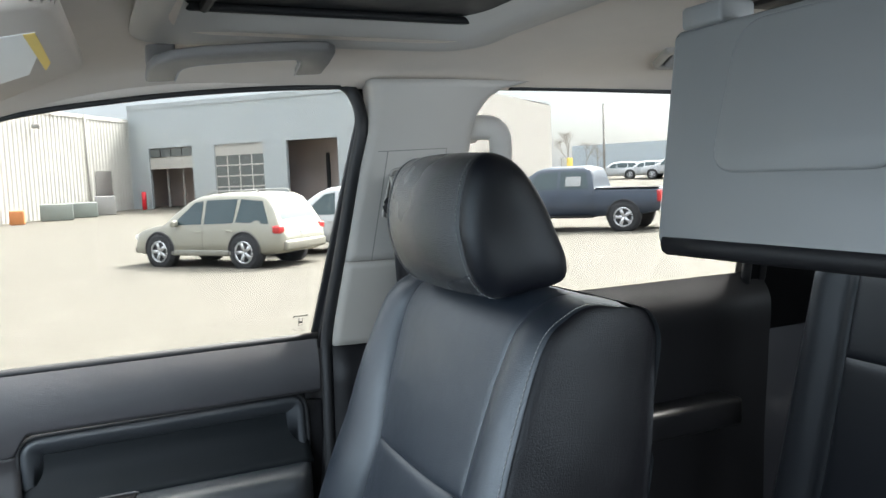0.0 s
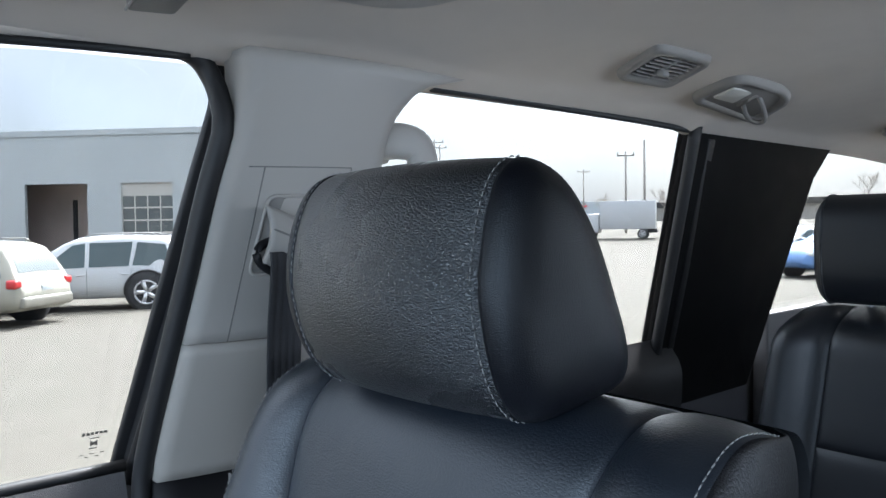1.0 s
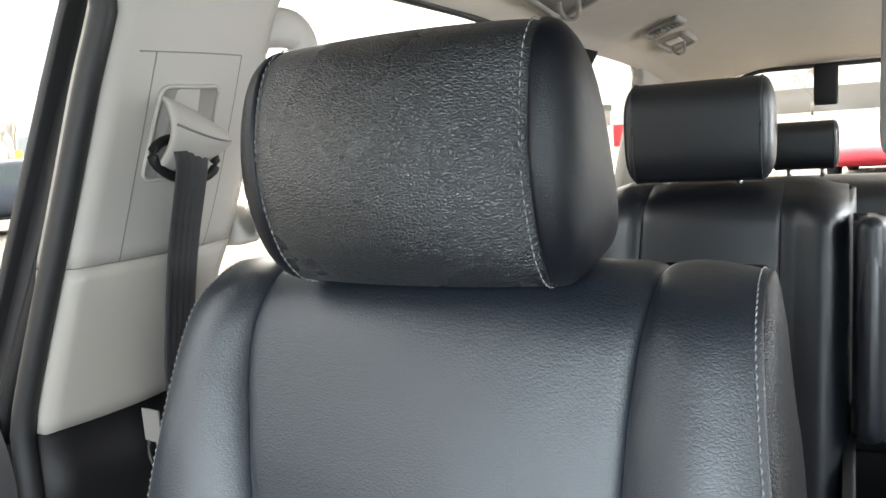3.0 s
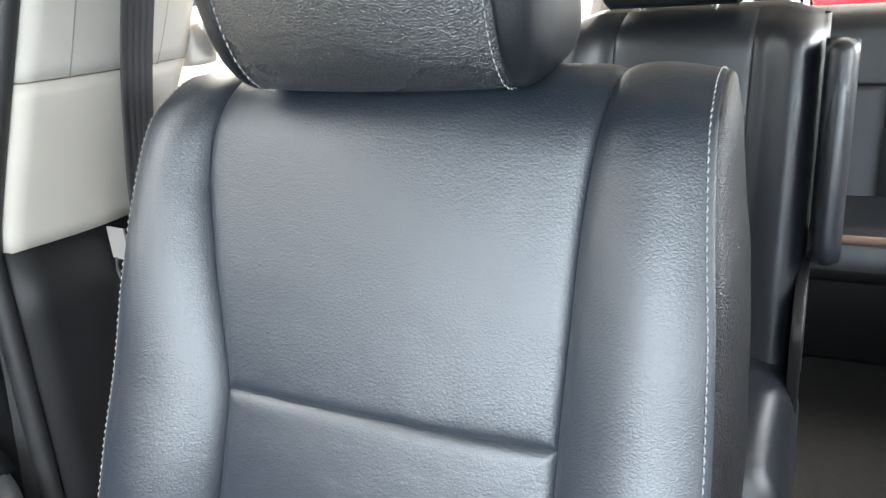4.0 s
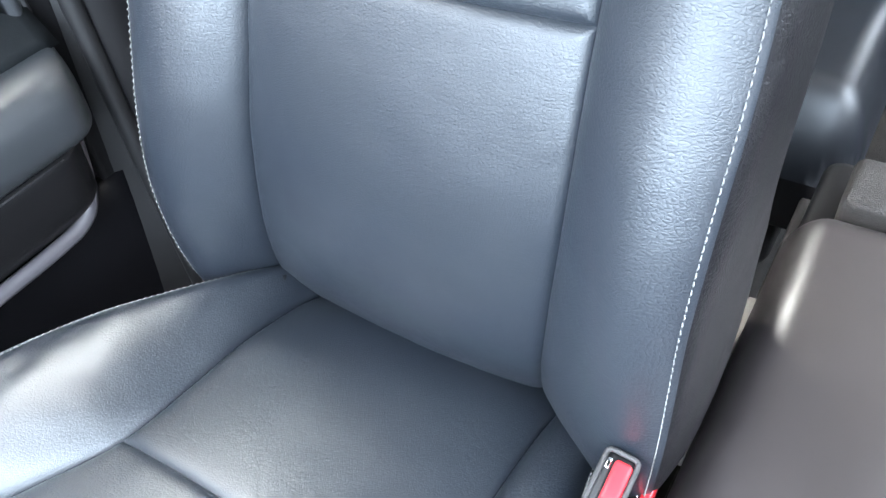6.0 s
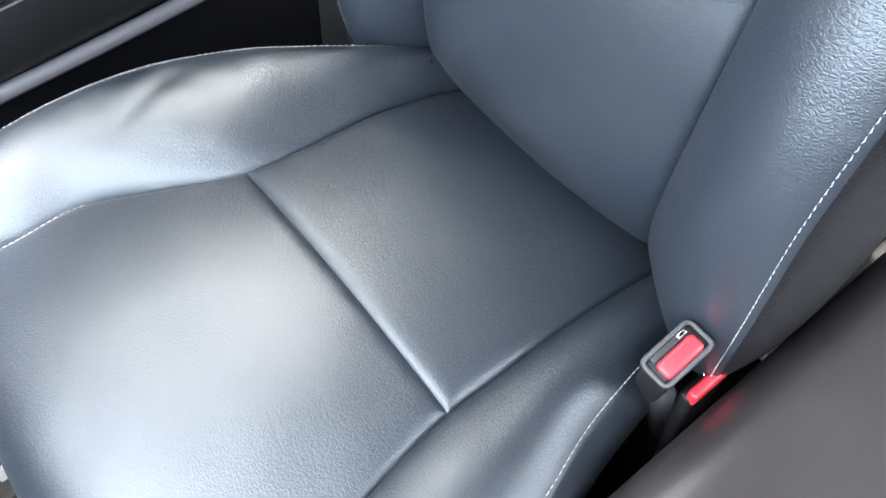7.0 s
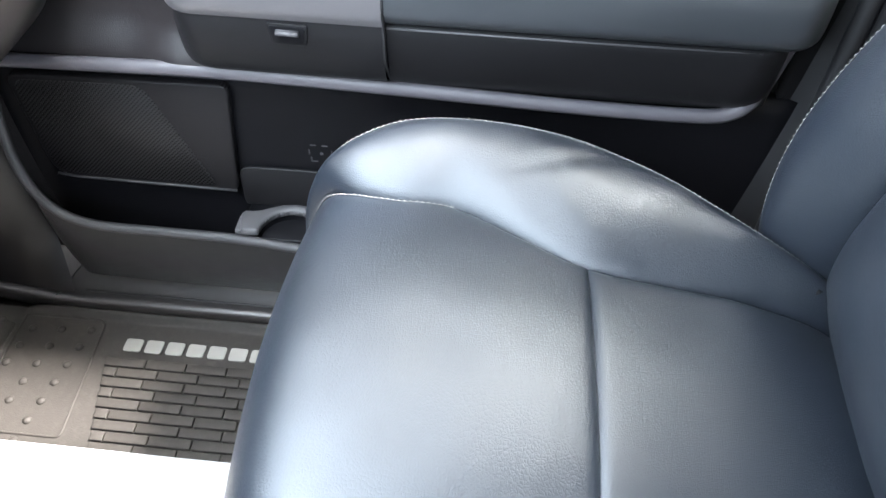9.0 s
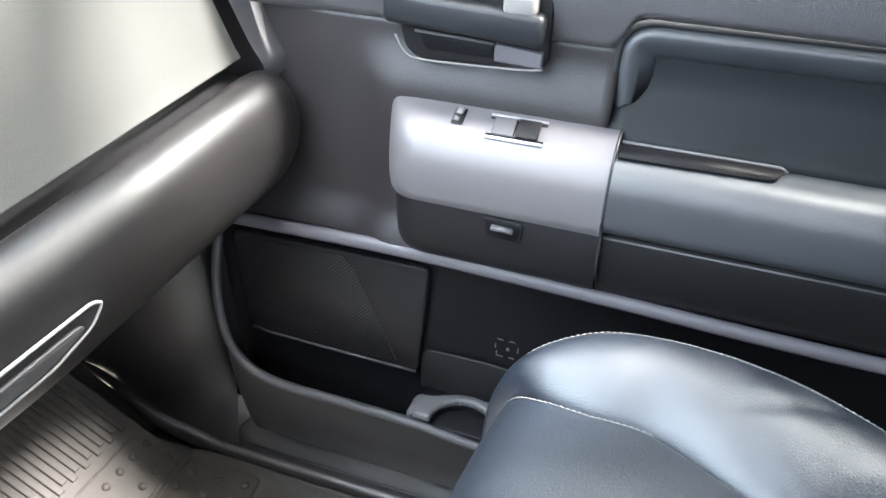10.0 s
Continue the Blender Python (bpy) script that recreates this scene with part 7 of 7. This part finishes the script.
# vehicles
def wheel(parent, x, y, r, w, m, side):
    def place(bm_):
        return placed(bm_, m @ Matrix.Translation((x, y, r)))
    ring_ = [(0.62 * r, -w / 2), (0.93 * r, -w / 2), (r, -w / 2 * 0.7), (r, w / 2 * 0.7), (0.93 * r, w / 2), (0.62 * r, w / 2)]
    b_ = grid(lambda t, v: (spline(ring_, v)[0] * math.cos(t), spline(ring_, v)[1], spline(ring_, v)[0] * math.sin(t)), [2 * math.pi * i / 24 for i in range(24)], lin(0, 1, 12), close_u=True)
    part("tyre", place(b_), TYRE, parent)
    rm = bmesh.new()
    tube([(0.63 * r * math.cos(a), side * w * 0.36, 0.63 * r * math.sin(a)) for a in lin(0, 2 * math.pi, 25)[:-1]], 0.04 * r * 1.4, 6, rm, closed=True)
    for k in range(5):
        a = 2 * math.pi * k / 5
        slab([(0.0 * math.cos(a) - 0.09 * r * math.sin(a), side * w * 0.36, 0.09 * r * math.cos(a)), (0.62 * r * math.cos(a) - 0.12 * r * math.sin(a), side * w * 0.40, 0.62 * r * math.sin(a) + 0.12 * r * math.cos(a)), (0.62 * r * math.cos(a) + 0.12 * r * math.sin(a), side * w * 0.40, 0.62 * r * math.sin(a) - 0.12 * r * math.cos(a)), (0.09 * r * math.sin(a), side * w * 0.36, -0.09 * r * math.cos(a))], Vector((0, -side * 0.03, 0)), 0, 1, rm)
    part("rim", placed(place(rm), m @ Matrix.Translation((0, side * 0.03, 0)) @ m.inverted()), ALLOY, parent)
    disc = bmesh.new()
    bmesh.ops.create_cone(disc, cap_ends=True, segments=20, radius1=0.62 * r, radius2=0.62 * r, depth=0.02)
    bmesh.ops.rotate(disc, cent=(0, 0, 0), matrix=Matrix.Rotation(radians(90), 3, "X"), verts=disc.verts)
    bmesh.ops.translate(disc, vec=(0, side * w * 0.15, 0), verts=disc.verts)
    part("hub", place(disc), DARK_IN, parent)


def vehicle(name, at, heading, top, belt, bot, wid, paint, label, glass, seams, screens, xs):
    """A car body lofted along its length. top, belt, bot and wid are curves over x (tail to nose); glass: side panes as (x, height share) corners; screens: sloped panes as x from, x to."""
    t = thing(name, at, label, "car", "parked vehicles")
    m = Matrix.Translation(at) @ Euler((0, 0, radians(heading))).to_matrix().to_4x4()
    T, B, L, W = (lambda x: table(top, x)), (lambda x: table(belt, x)), (lambda x: table(bot, x)), (lambda x: soft(wid, x))
    def section(x):
        tz, lz, w = T(x), L(x), W(x)
        bz = min(B(x), tz - 0.02)
        h = tz - bz
        q = min(1.0, h / 0.55)
        yr = w * (0.955 - 0.20 * q)
        return [(0.0, lz), (w * 0.80, lz), (w * 0.97, lz + 0.07), (w, lz + (bz - lz) * 0.45), (w * 0.985, bz - (bz - lz) * 0.18), (w * 0.955, bz), (yr + 0.02 * q, tz - 0.16 * h), (yr - 0.03, tz - 0.05 * h), (yr * 0.80, tz - 0.008), (yr * 0.4, tz + 0.012), (0.0, tz + 0.018)]
    def side(x, z):
        sec = section(x)
        return float(np.interp(z, [sec[5][1], sec[6][1]], [sec[5][0], sec[6][0]]))
    b_ = bmesh.new()
    rows = []
    for x in xs:
        half = section(x)
        loop = half + [(-y, z) for y, z in half[-2:0:-1]]
        rows.append([b_.verts.new((x, y, z)) for y, z in loop])
    for a, c in zip(rows, rows[1:]):
        for i in range(len(a)):
            k = (i + 1) % len(a)
            b_.faces.new((a[i], a[k], c[k], c[i]))
    b_.faces.new(rows[0][::-1])
    b_.faces.new(rows[-1])
    bmesh.ops.recalc_face_normals(b_, faces=b_.faces)
    body = part("body", placed(b_, m), paint, t)
    for s in (-1, 1):
        for poly in glass:
            pts = []
            for x, share in poly:
                sec = section(x)
                z = sec[5][1] + 0.03 + (sec[6][1] - sec[5][1] - 0.02) * share
                pts.append(m @ Vector((x, s * (side(x, z) + 0.008), z)))
            part("side_window", slab(pts, m.to_3x3() @ Vector((0, -s * 0.02, 0))), CAR_GLASS, t, smooth=False)
        for x in seams:
            sec = section(x)
            part("door_seam", tube([m @ Vector((x, s * (y + 0.001), z)) for y, z in sec[2:6]], 0.006, 4), DARK_IN, t)
            part("door_handle", placed(box((x + 0.07, s * (sec[4][0] + 0.012) - 0.02, sec[4][1] - 0.03), (x + 0.23, s * (sec[4][0] + 0.012) + 0.02, sec[4][1] + 0.005), 0.012), m), paint, t)
    for x0, x1 in screens:
        def pane_fn(u, v):
            x = x0 + (x1 - x0) * v
            sec = section(x)
            y = (sec[8][0] * 1.02) * u
            z = float(np.interp(abs(y), [0, sec[9][0], sec[8][0], sec[7][0]], [sec[10][1], sec[9][1], sec[8][1], sec[7][1]]))
            n = Vector((-(T(x + 0.02) - T(x - 0.02)), 0, 0.04)).normalized() * 0.010
            return tuple(m @ (Vector((x, y, z)) + n))
        part("end_window", grid(pane_fn, lin(-1, 1, 9), lin(0, 1, 8)), CAR_GLASS, t)
    return t, m, section


def wheels(t, m, xs, w, r, wide):
    for s in (-1, 1):
        for x in xs:
            wheel(t, x, s * (w - wide * 0.42), r, wide, m, s)
            arch = bmesh.new()
            bmesh.ops.create_cone(arch, cap_ends=True, segments=24, radius1=r * 1.15, radius2=r * 1.15, depth=wide * 1.02)
            bmesh.ops.rotate(arch, cent=(0, 0, 0), matrix=Matrix.Rotation(radians(90), 3, "X"), verts=arch.verts)
            bmesh.ops.translate(arch, vec=(x, s * (w - wide * 0.5), r * 1.04), verts=arch.verts)
            part("wheel_arch", placed(arch, m), DARK_IN, t)
            part("arch_lip", tube([m @ Vector((x + r * 1.17 * math.cos(a), s * (w + 0.004), r * 1.04 + r * 1.17 * math.sin(a))) for a in lin(math.radians(-8), math.radians(188), 16)], 0.022, 6), PLASTIC, t)


def suv(name, at, heading, L, Wd, H, paint, label, sill=True, wb=2.62, r=0.35):
    k, f = L / 4.57, H / 1.66
    w = Wd / 2
    top = [(-2.28 * k, 0.72), (-2.24 * k, 0.84), (-2.18 * k, 1.0), (-2.0 * k, 1.30 * f), (-1.82 * k, 1.55 * f), (-1.62 * k, 1.635 * f), (-1.1 * k, 1.665 * f), (-0.4 * k, 1.665 * f), (0.15 * k, 1.62 * f), (0.42 * k, 1.52 * f), (0.8 * k, 1.27 * f), (1.12 * k, 1.05), (1.5 * k, 0.99), (1.9 * k, 0.90), (2.12 * k, 0.78), (2.24 * k, 0.64), (2.29 * k, 0.52)]
    belt = [(-2.28 * k, 0.70), (-2.15 * k, 0.98), (-1.2 * k, 1.03), (0.6 * k, 0.99), (1.1 * k, 0.97), (1.6 * k, 0.90), (2.0 * k, 0.78), (2.29 * k, 0.48)]
    bot = [(-2.28 * k, 0.46), (-2.1 * k, 0.36), (-1.6 * k, 0.32), (1.6 * k, 0.28), (2.1 * k, 0.30), (2.29 * k, 0.36)]
    wid = [(-2.30 * k, w * 0.76), (-2.2 * k, w * 0.92), (-1.9 * k, w * 0.985), (-1.0 * k, w), (0.4 * k, w), (1.3 * k, w * 0.99), (1.85 * k, w * 0.94), (2.12 * k, w * 0.83), (2.30 * k, w * 0.58)]
    glass = [[(-1.92 * k, 0.04), (-1.70 * k, 0.94), (-1.12 * k, 0.94), (-1.02 * k, 0.04)], [(-0.95 * k, 0.02), (-1.02 * k, 0.95), (-0.12 * k, 0.96), (-0.12 * k, 0.02)], [(-0.03 * k, 0.02), (-0.03 * k, 0.96), (0.24 * k, 0.95), (0.86 * k, 0.06)]]
    xs = sorted(set(round(x * k, 4) for x in [-2.28, -2.26, -2.22, -2.18, -2.1] + lin(-2.0, 0.1, 22) + lin(0.15, 1.2, 16) + lin(1.3, 2.1, 10) + [2.16, 2.2, 2.24, 2.27, 2.29]))
    t, m, section = vehicle(name, at, heading, top, belt, bot, wid, paint, label, glass, (-1.0 * k, -0.08 * k), ((-2.12 * k, -1.80 * k), (0.40 * k, 1.08 * k)), xs)
    if sill:
        part("sill", placed(box((-1.0 * k, -w - 0.006, 0.30), (0.95 * k, w + 0.006, 0.44), 0.03), m), SILL_PAINT, t)
        part("rear_bumper", placed(box((-2.33 * k, -w * 0.84, 0.42), (-2.12 * k, w * 0.84, 0.66), 0.07, 3), m), SILL_PAINT, t)
        part("front_bumper", placed(box((2.02 * k, -w * 0.74, 0.32), (2.30 * k, w * 0.74, 0.50), 0.06, 3), m), SILL_PAINT, t)
    wheels(t, m, (-wb / 2 - 0.02, wb / 2 - 0.02), w, r * 1.12, 0.22)
    for s in (-1, 1):
        part("tail_lamp", placed(box((-2.235 * k, s * w * 0.84 - 0.10, 0.82), (-2.02 * k, s * w * 0.84 + 0.125, 1.00), 0.05, 3), m), TAIL, t)
        part("head_lamp", placed(box((1.96 * k, s * w * 0.72 - 0.14, 0.66), (2.17 * k, s * w * 0.72 + 0.10, 0.80), 0.05, 3), m), LAMPG, t)
        part("roof_rail", tube([tuple(m @ Vector(p)) for p in ((-1.5 * k, s * w * 0.62, H), (-1.4 * k, s * w * 0.62, H + 0.06), (-0.2 * k, s * w * 0.62, H + 0.06), (0.0, s * w * 0.62, H - 0.02))], 0.02, 6), TRIM_MID, t)
        part("mirror", placed(box((0.62 * k, s * (w + 0.05) - 0.09, 1.0), (0.76 * k, s * (w + 0.05) + 0.09, 1.15), 0.045, 3), m), paint, t)
    part("plate", placed(box((-2.275 * k, -0.16, 0.74), (-2.24 * k, 0.16, 0.85), 0.005), m), BLUE_WALL, t)
    return t


SILL_PAINT = carpaint("dull_gold_paint", (0.20, 0.19, 0.16), 0.4)
GOLD = carpaint("pale_gold_paint", (0.29, 0.277, 0.23))
PEARL = carpaint("white_paint", (0.42, 0.43, 0.445))
NAVY = carpaint("slate_blue_paint", (0.035, 0.046, 0.068))
CRIMSON = carpaint("red_paint", (0.45, 0.02, 0.04))
SILVERC = carpaint("silver_blue_paint", (0.26, 0.30, 0.34))
DARKC = carpaint("dark_blue_paint", (0.05, 0.07, 0.12))
SKYB = carpaint("blue_paint", (0.10, 0.20, 0.42))


gold_at = Vector((3.2, 19.1, 0))
gold_at.z = ground_z(gold_at.x, gold_at.y)
suv("gold_suv", gold_at, 129.0, 4.80, 1.86, 1.75, GOLD, "pale gold estate car with grey sills parked on the lot")
p = azp(17.9, 21.0)
suv("white_suv", p, 150.0, 4.9, 1.93, 1.78, PEARL, "white off-road estate car parked on the lot", False, 2.79, 0.39)
suv("white_hatchback", azp(22.0, 25.5), 150.0, 4.6, 1.85, 1.65, PEARL, "white estate car parked in the row", False, 2.6, 0.34)
suv("red_car", azp(26.3, 27.0), 150.0, 4.4, 1.78, 1.45, CRIMSON, "red hatchback parked in the row", False, 2.6, 0.32)


def pickup(name, at, heading, paint, label):
    top = [(-2.9, 1.18), (-2.88, 1.24), (-1.02, 1.24), (-1.0, 1.26), (-0.93, 1.70), (-0.84, 1.86), (-0.6, 1.92), (0.5, 1.92), (0.80, 1.86), (1.25, 1.55), (1.66, 1.26), (2.0, 1.24), (2.6, 1.18), (2.82, 1.08), (2.9, 0.86)]
    belt = [(-2.9, 1.15), (-1.0, 1.20), (1.6, 1.20), (2.2, 1.16), (2.7, 1.04), (2.9, 0.8)]
    bot = [(-2.9, 0.62), (-2.6, 0.50), (-1.4, 0.44), (2.4, 0.42), (2.9, 0.50)]
    wid = [(-2.92, 0.98), (-2.8, 1.015), (-1.0, 1.02), (1.2, 1.02), (2.3, 1.01), (2.7, 0.96), (2.92, 0.86)]
    glass = [[(-0.84, 0.04), (-0.74, 0.92), (0.04, 0.94), (0.04, 0.04)], [(0.13, 0.04), (0.13, 0.94), (0.72, 0.92), (1.32, 0.06)]]
    xs = [-2.9, -2.88, -2.8, -2.4, -2.0, -1.6, -1.2, -1.03, -1.01, -0.99, -0.96, -0.93, -0.88, -0.84, -0.7] + lin(-0.6, 1.6, 18) + lin(1.7, 2.6, 8) + [2.7, 2.78, 2.84, 2.88, 2.9]
    t, m, section = vehicle(name, at, heading, top, belt, bot, wid, paint, label, glass, (-0.92, 0.085), ((0.84, 1.62),), xs)
    wheels(t, m, (-1.87, 1.87), 1.02, 0.42, 0.27)
    part("bed_floor", placed(box((-2.78, -0.80, 1.235), (-1.10, 0.80, 1.262), 0.008), m), DARK_IN, t, "dark truck bed")
    part("bed_rail", placed(box((-2.86, 0.86, 1.235), (-1.04, 0.98, 1.272), 0.012), m), PLASTIC_DARK, t)
    part("bed_gap", tube([m @ Vector((-1.0, s_ * y, z)) for s_ in (1,) for y, z in section(-1.0)[2:6]], 0.012, 4), DARK_IN, t)
    for s in (-1, 1):
        part("tail_lamp", placed(box((-2.93, s * 0.90 - 0.11, 0.85), (-2.82, s * 0.90 + 0.11, 1.17), 0.02), m), TAIL, t)
        part("mirror", placed(box((1.08, s * 1.12 - 0.10, 1.22), (1.20, s * 1.12 + 0.10, 1.44), 0.04, 3), m), paint, t)
    part("rear_bumper", placed(box((-3.02, -0.92, 0.55), (-2.84, 0.92, 0.76), 0.04, 3), m), CHROME, t, "chrome rear bumper")
    part("sill_step", placed(box((-0.95, -1.05, 0.40), (1.35, 1.05, 0.47), 0.02), m), PLASTIC_DARK, t)
    z_ = section(-0.36)[5][1]
    part("window_sticker", placed(slab([Vector((x, 0.995 - 0.26 * (z - z_), z)) for x, z in ((-0.60, z_ + 0.14), (-0.14, z_ + 0.14), (-0.14, z_ + 0.42), (-0.60, z_ + 0.42))], Vector((0, 0.006, 0))), m), WHITE, t, "white paper sheet in the window", smooth=False)
    return t


pk_at = azp(35.0, 23.9)
pickup("blue_pickup", pk_at, 128.0, NAVY, "slate blue pickup truck with chrome wheels on the lot")
pickup("white_pickup", azp(41.8, 74), 128, PEARL, "white pickup truck far across the lot")
suv("dark_saloon", azp(46.0, 70), 140, 4.8, 1.83, 1.45, DARKC, "dark blue saloon far across the lot", False)
suv("silver_car", azp(44.2, 75), 130, 4.6, 1.8, 1.5, SILVERC, "pale car far across the lot", False)
suv("blue_car", azp(69.5, 27), 160, 4.6, 1.8, 1.48, SKYB, "blue car parked beyond the rear windows", False)
suv("pale_car", azp(66.5, 30), 160, 4.5, 1.8, 1.5, PEARL, "pale car parked beyond the rear windows", False)
suv("crimson_car", azp(91.5, 24), 170, 4.5, 1.8, 1.5, CRIMSON, "red car parked behind the vehicle", False)
suv("white_car", azp(37.7, 76), 145, 4.7, 1.85, 1.6, PEARL, "white car far across the lot", False)
suv("white_car", azp(39.6, 76), 145, 4.7, 1.85, 1.6, PEARL, "white car far across the lot", False)
box_truck = thing("box_truck", azp(54.6, 66), "white box truck far across the lot", "truck")
mt = Matrix.Translation(azp(54.6, 66)) @ Euler((0, 0, radians(120))).to_matrix().to_4x4()
part("cargo_box", placed(box((-3.2, -1.1, 0.8), (1.2, 1.1, 3.1), 0.04), mt), PEARL, box_truck)
part("cab", placed(box((1.25, -1.0, 0.5), (2.9, 1.0, 2.1), 0.15, 3), mt), PEARL, box_truck)
part("bumper", placed(box((-3.3, -1.0, 0.5), (-2.6, 1.0, 0.8)), mt), DARK_IN, box_truck)
for x in (-2.2, 2.0):
    for s in (-1, 1):
        wheel(box_truck, x, s * 0.95, 0.42, 0.26, mt, s)

# far sheds, verge and road
far = thing("far_warehouse", azp(48.5, 150), "pale blue warehouse with a low gable far away", "building")
fa, fb = azp(42.4, 165), azp(55.5, 150)
g0 = ground_z(fa.x, fa.y)
mid = (fa + fb) / 2
nn = Vector((-(fb - fa).y, (fb - fa).x, 0)).normalized()
part("wall", slab([Vector((fa.x, fa.y, g0 - 0.5)), Vector((fb.x, fb.y, g0 - 0.5)), Vector((fb.x, fb.y, g0 + 3.4)), Vector((mid.x, mid.y, g0 + 4.9)), Vector((fa.x, fa.y, g0 + 3.4))], nn * 25), BLUE_WALL, far, smooth=False)
for k in range(2):
    a = fa + (fb - fa) * (0.67 + 0.06 * k)
    e = fa + (fb - fa) * (0.72 + 0.07 * k)
    wall_box(a - nn * 0.15, e - nn * 0.15, g0 + 3.0 - 0.5 * 0, g0 + 3.35, 0.1, "red_sign", RED, far)
far2 = thing("far_shed", azp(37, 140), "long pale shed far away", "building")
wall_box(azp(34.5, 150), azp(42.0, 140), 1.0, 6.4, 12, "wall", BLUE_WALL, far2)
far3 = thing("roadside_building", azp(60, 130), "long low building beside the road", "building")
wall_box(azp(56.5, 150), azp(74, 130), 1.5, 4.6, 8, "wall", BEIGE_WALL, far3)
wall_box(azp(56.6, 149.5), azp(74, 129.5), 4.4, 5.4, 9, "roof", DARK_IN, far3)
far4 = thing("rear_building", azp(88, 120), "long low building behind the vehicle", "building")
wall_box(azp(76, 120), azp(100, 110), 1.5, 5.0, 8, "wall", BEIGE_WALL, far4)
verge = grid(lambda u, v: (azp(u, v).x, azp(u, v).y, ground_z(azp(u, v).x, azp(u, v).y) + 0.05), lin(40, 110, 40), lin(112, 122, 3))
part("grass_verge", verge, GRASS, label="dry yellow grass verge", kind="structure", category="grass")
sg = thing("yellow_sign", azp(34.2, 70), "small yellow and white roadside sign", "sign")
q = azp(34.2, 70)
part("board", box((q.x - 0.55, q.y - 0.1, 1.5), (q.x + 0.02, q.y + 0.1, 2.9), 0.02), WHITE_WALL, sg)
part("panel", box((q.x + 0.03, q.y - 0.12, 1.5), (q.x + 0.62, q.y + 0.1, 2.9), 0.02), YELLOW, sg)
part("post", tube([(q.x, q.y + 0.2, ground_z(q.x, q.y)), (q.x, q.y + 0.2, 2.2)], 0.06, 6), POLE, sg)
rs = azp(75.5, 60)
part("red_box_sign", box((rs.x - 0.4, rs.y - 0.4, ground_z(rs.x, rs.y)), (rs.x + 0.4, rs.y + 0.4, ground_z(rs.x, rs.y) + 1.6), 0.05), RED, label="red box beside the road", category="box")

# poles
def pole(az, d, h, arm=0.0, r=0.13, label="weathered utility pole"):
    t = thing("utility_pole", azp(az, d), label, "pole", "poles")
    q_ = azp(az, d)
    part("shaft", tube([q_, q_ + Vector((0, 0, h * 0.5)), q_ + Vector((0, 0, h))], [r, r * 0.85, r * 0.7], 8), POLE, t)
    if arm:
        e = Vector((math.cos(radians(az)), -math.sin(radians(az)), 0))
        part("crossarm", tube([q_ + Vector((0, 0, h - 0.4)) - e * arm, q_ + Vector((0, 0, h - 0.4)) + e * arm], 0.08, 6), POLE, t)
        for k in (-0.9, 0, 0.9):
            part("insulator", tube([q_ + Vector((0, 0, h - 0.4)) + e * arm * k, q_ + Vector((0, 0, h - 0.05)) + e * arm * k], 0.06, 6), POLE, t)


for az, d, el, arm in ((41.5, 100, 6.3, 1.2), (41.9, 104, 5.9, 0.9), (47.7, 95, 5.1, 0), (48.9, 100, 4.65, 0), (47.2, 120, 3.3, 0.9), (36.9, 75, 4.7, 0), (56.6, 70, 5.85, 0), (55.3, 75, 5.1, 0.8), (52.3, 130, 3.9, 1.0)):
    q = azp(az, d)
    pole(az, d, 1.72 + d * math.tan(radians(el)) - q.z, arm, label="weathered utility pole with a crossarm" if arm else "slender grey light pole")
sq = azp(45.0, 90)
ss = thing("tall_sign", sq, "tall white pylon sign on a post", "sign")
part("post", tube([sq, sq + Vector((0, 0, 6.0))], 0.25, 8), POLE, ss)
part("board", box((sq.x - 1.0, sq.y - 0.2, sq.z + 3.3), (sq.x + 0.6, sq.y + 0.2, sq.z + 6.9), 0.05), WHITE_WALL, ss)
part("frame", box((sq.x - 1.5, sq.y - 0.15, sq.z + 3.2), (sq.x - 0.95, sq.y + 0.15, sq.z + 6.9), 0.05), TRIM_MID, ss)
part("platform", box((sq.x - 1.6, sq.y - 0.5, sq.z + 3.0), (sq.x + 1.6, sq.y + 0.5, sq.z + 3.2)), POLE, ss)


# bare trees
def tree(az, d, h, seed):
    rnd = random.Random(seed)
    q_ = azp(az, d)
    t = thing("bare_tree", q_, "bare leafless tree far away", "tree", "trees")
    b_ = bmesh.new()
    def grow(p, dr, ln, r, lev):
        e = p + dr * ln
        tube([p, p + dr * ln * 0.5 + Vector((rnd.uniform(-1, 1), rnd.uniform(-1, 1), 0)) * ln * 0.04, e], [r, r * 0.8, r * 0.6], 5, b_, caps=False)
        if lev == 0:
            return
        for _ in range(3 if lev > 3 else 4):
            n = (dr + Vector((rnd.uniform(-1, 1), rnd.uniform(-1, 1), rnd.uniform(-0.2, 0.7))) * 0.75).normalized()
            grow(p + dr * ln * rnd.uniform(0.55, 1.0), n, ln * rnd.uniform(0.5, 0.75), r * 0.55, lev - 1)
    grow(q_, Vector((0, 0, 1)), h * 0.36, h * 0.015, 5)
    crown = b_
    part("trunk", tube([q_, q_ + Vector((0, 0, h * 0.2))], h * 0.017, 8), BARK, t)
    part("crown", crown, BARK, t)


for k, (az, d, h) in enumerate(((34.3, 90, 6.5), (35.6, 95, 5.0), (36.4, 95, 4.0), (53.6, 125, 6.0), (54.3, 130, 5.0), (58.2, 80, 5.5), (70.5, 100, 7.0), (73.0, 95, 7.5), (83, 90, 8), (88, 95, 7), (79, 90, 7))):
    tree(az, d, h, k)
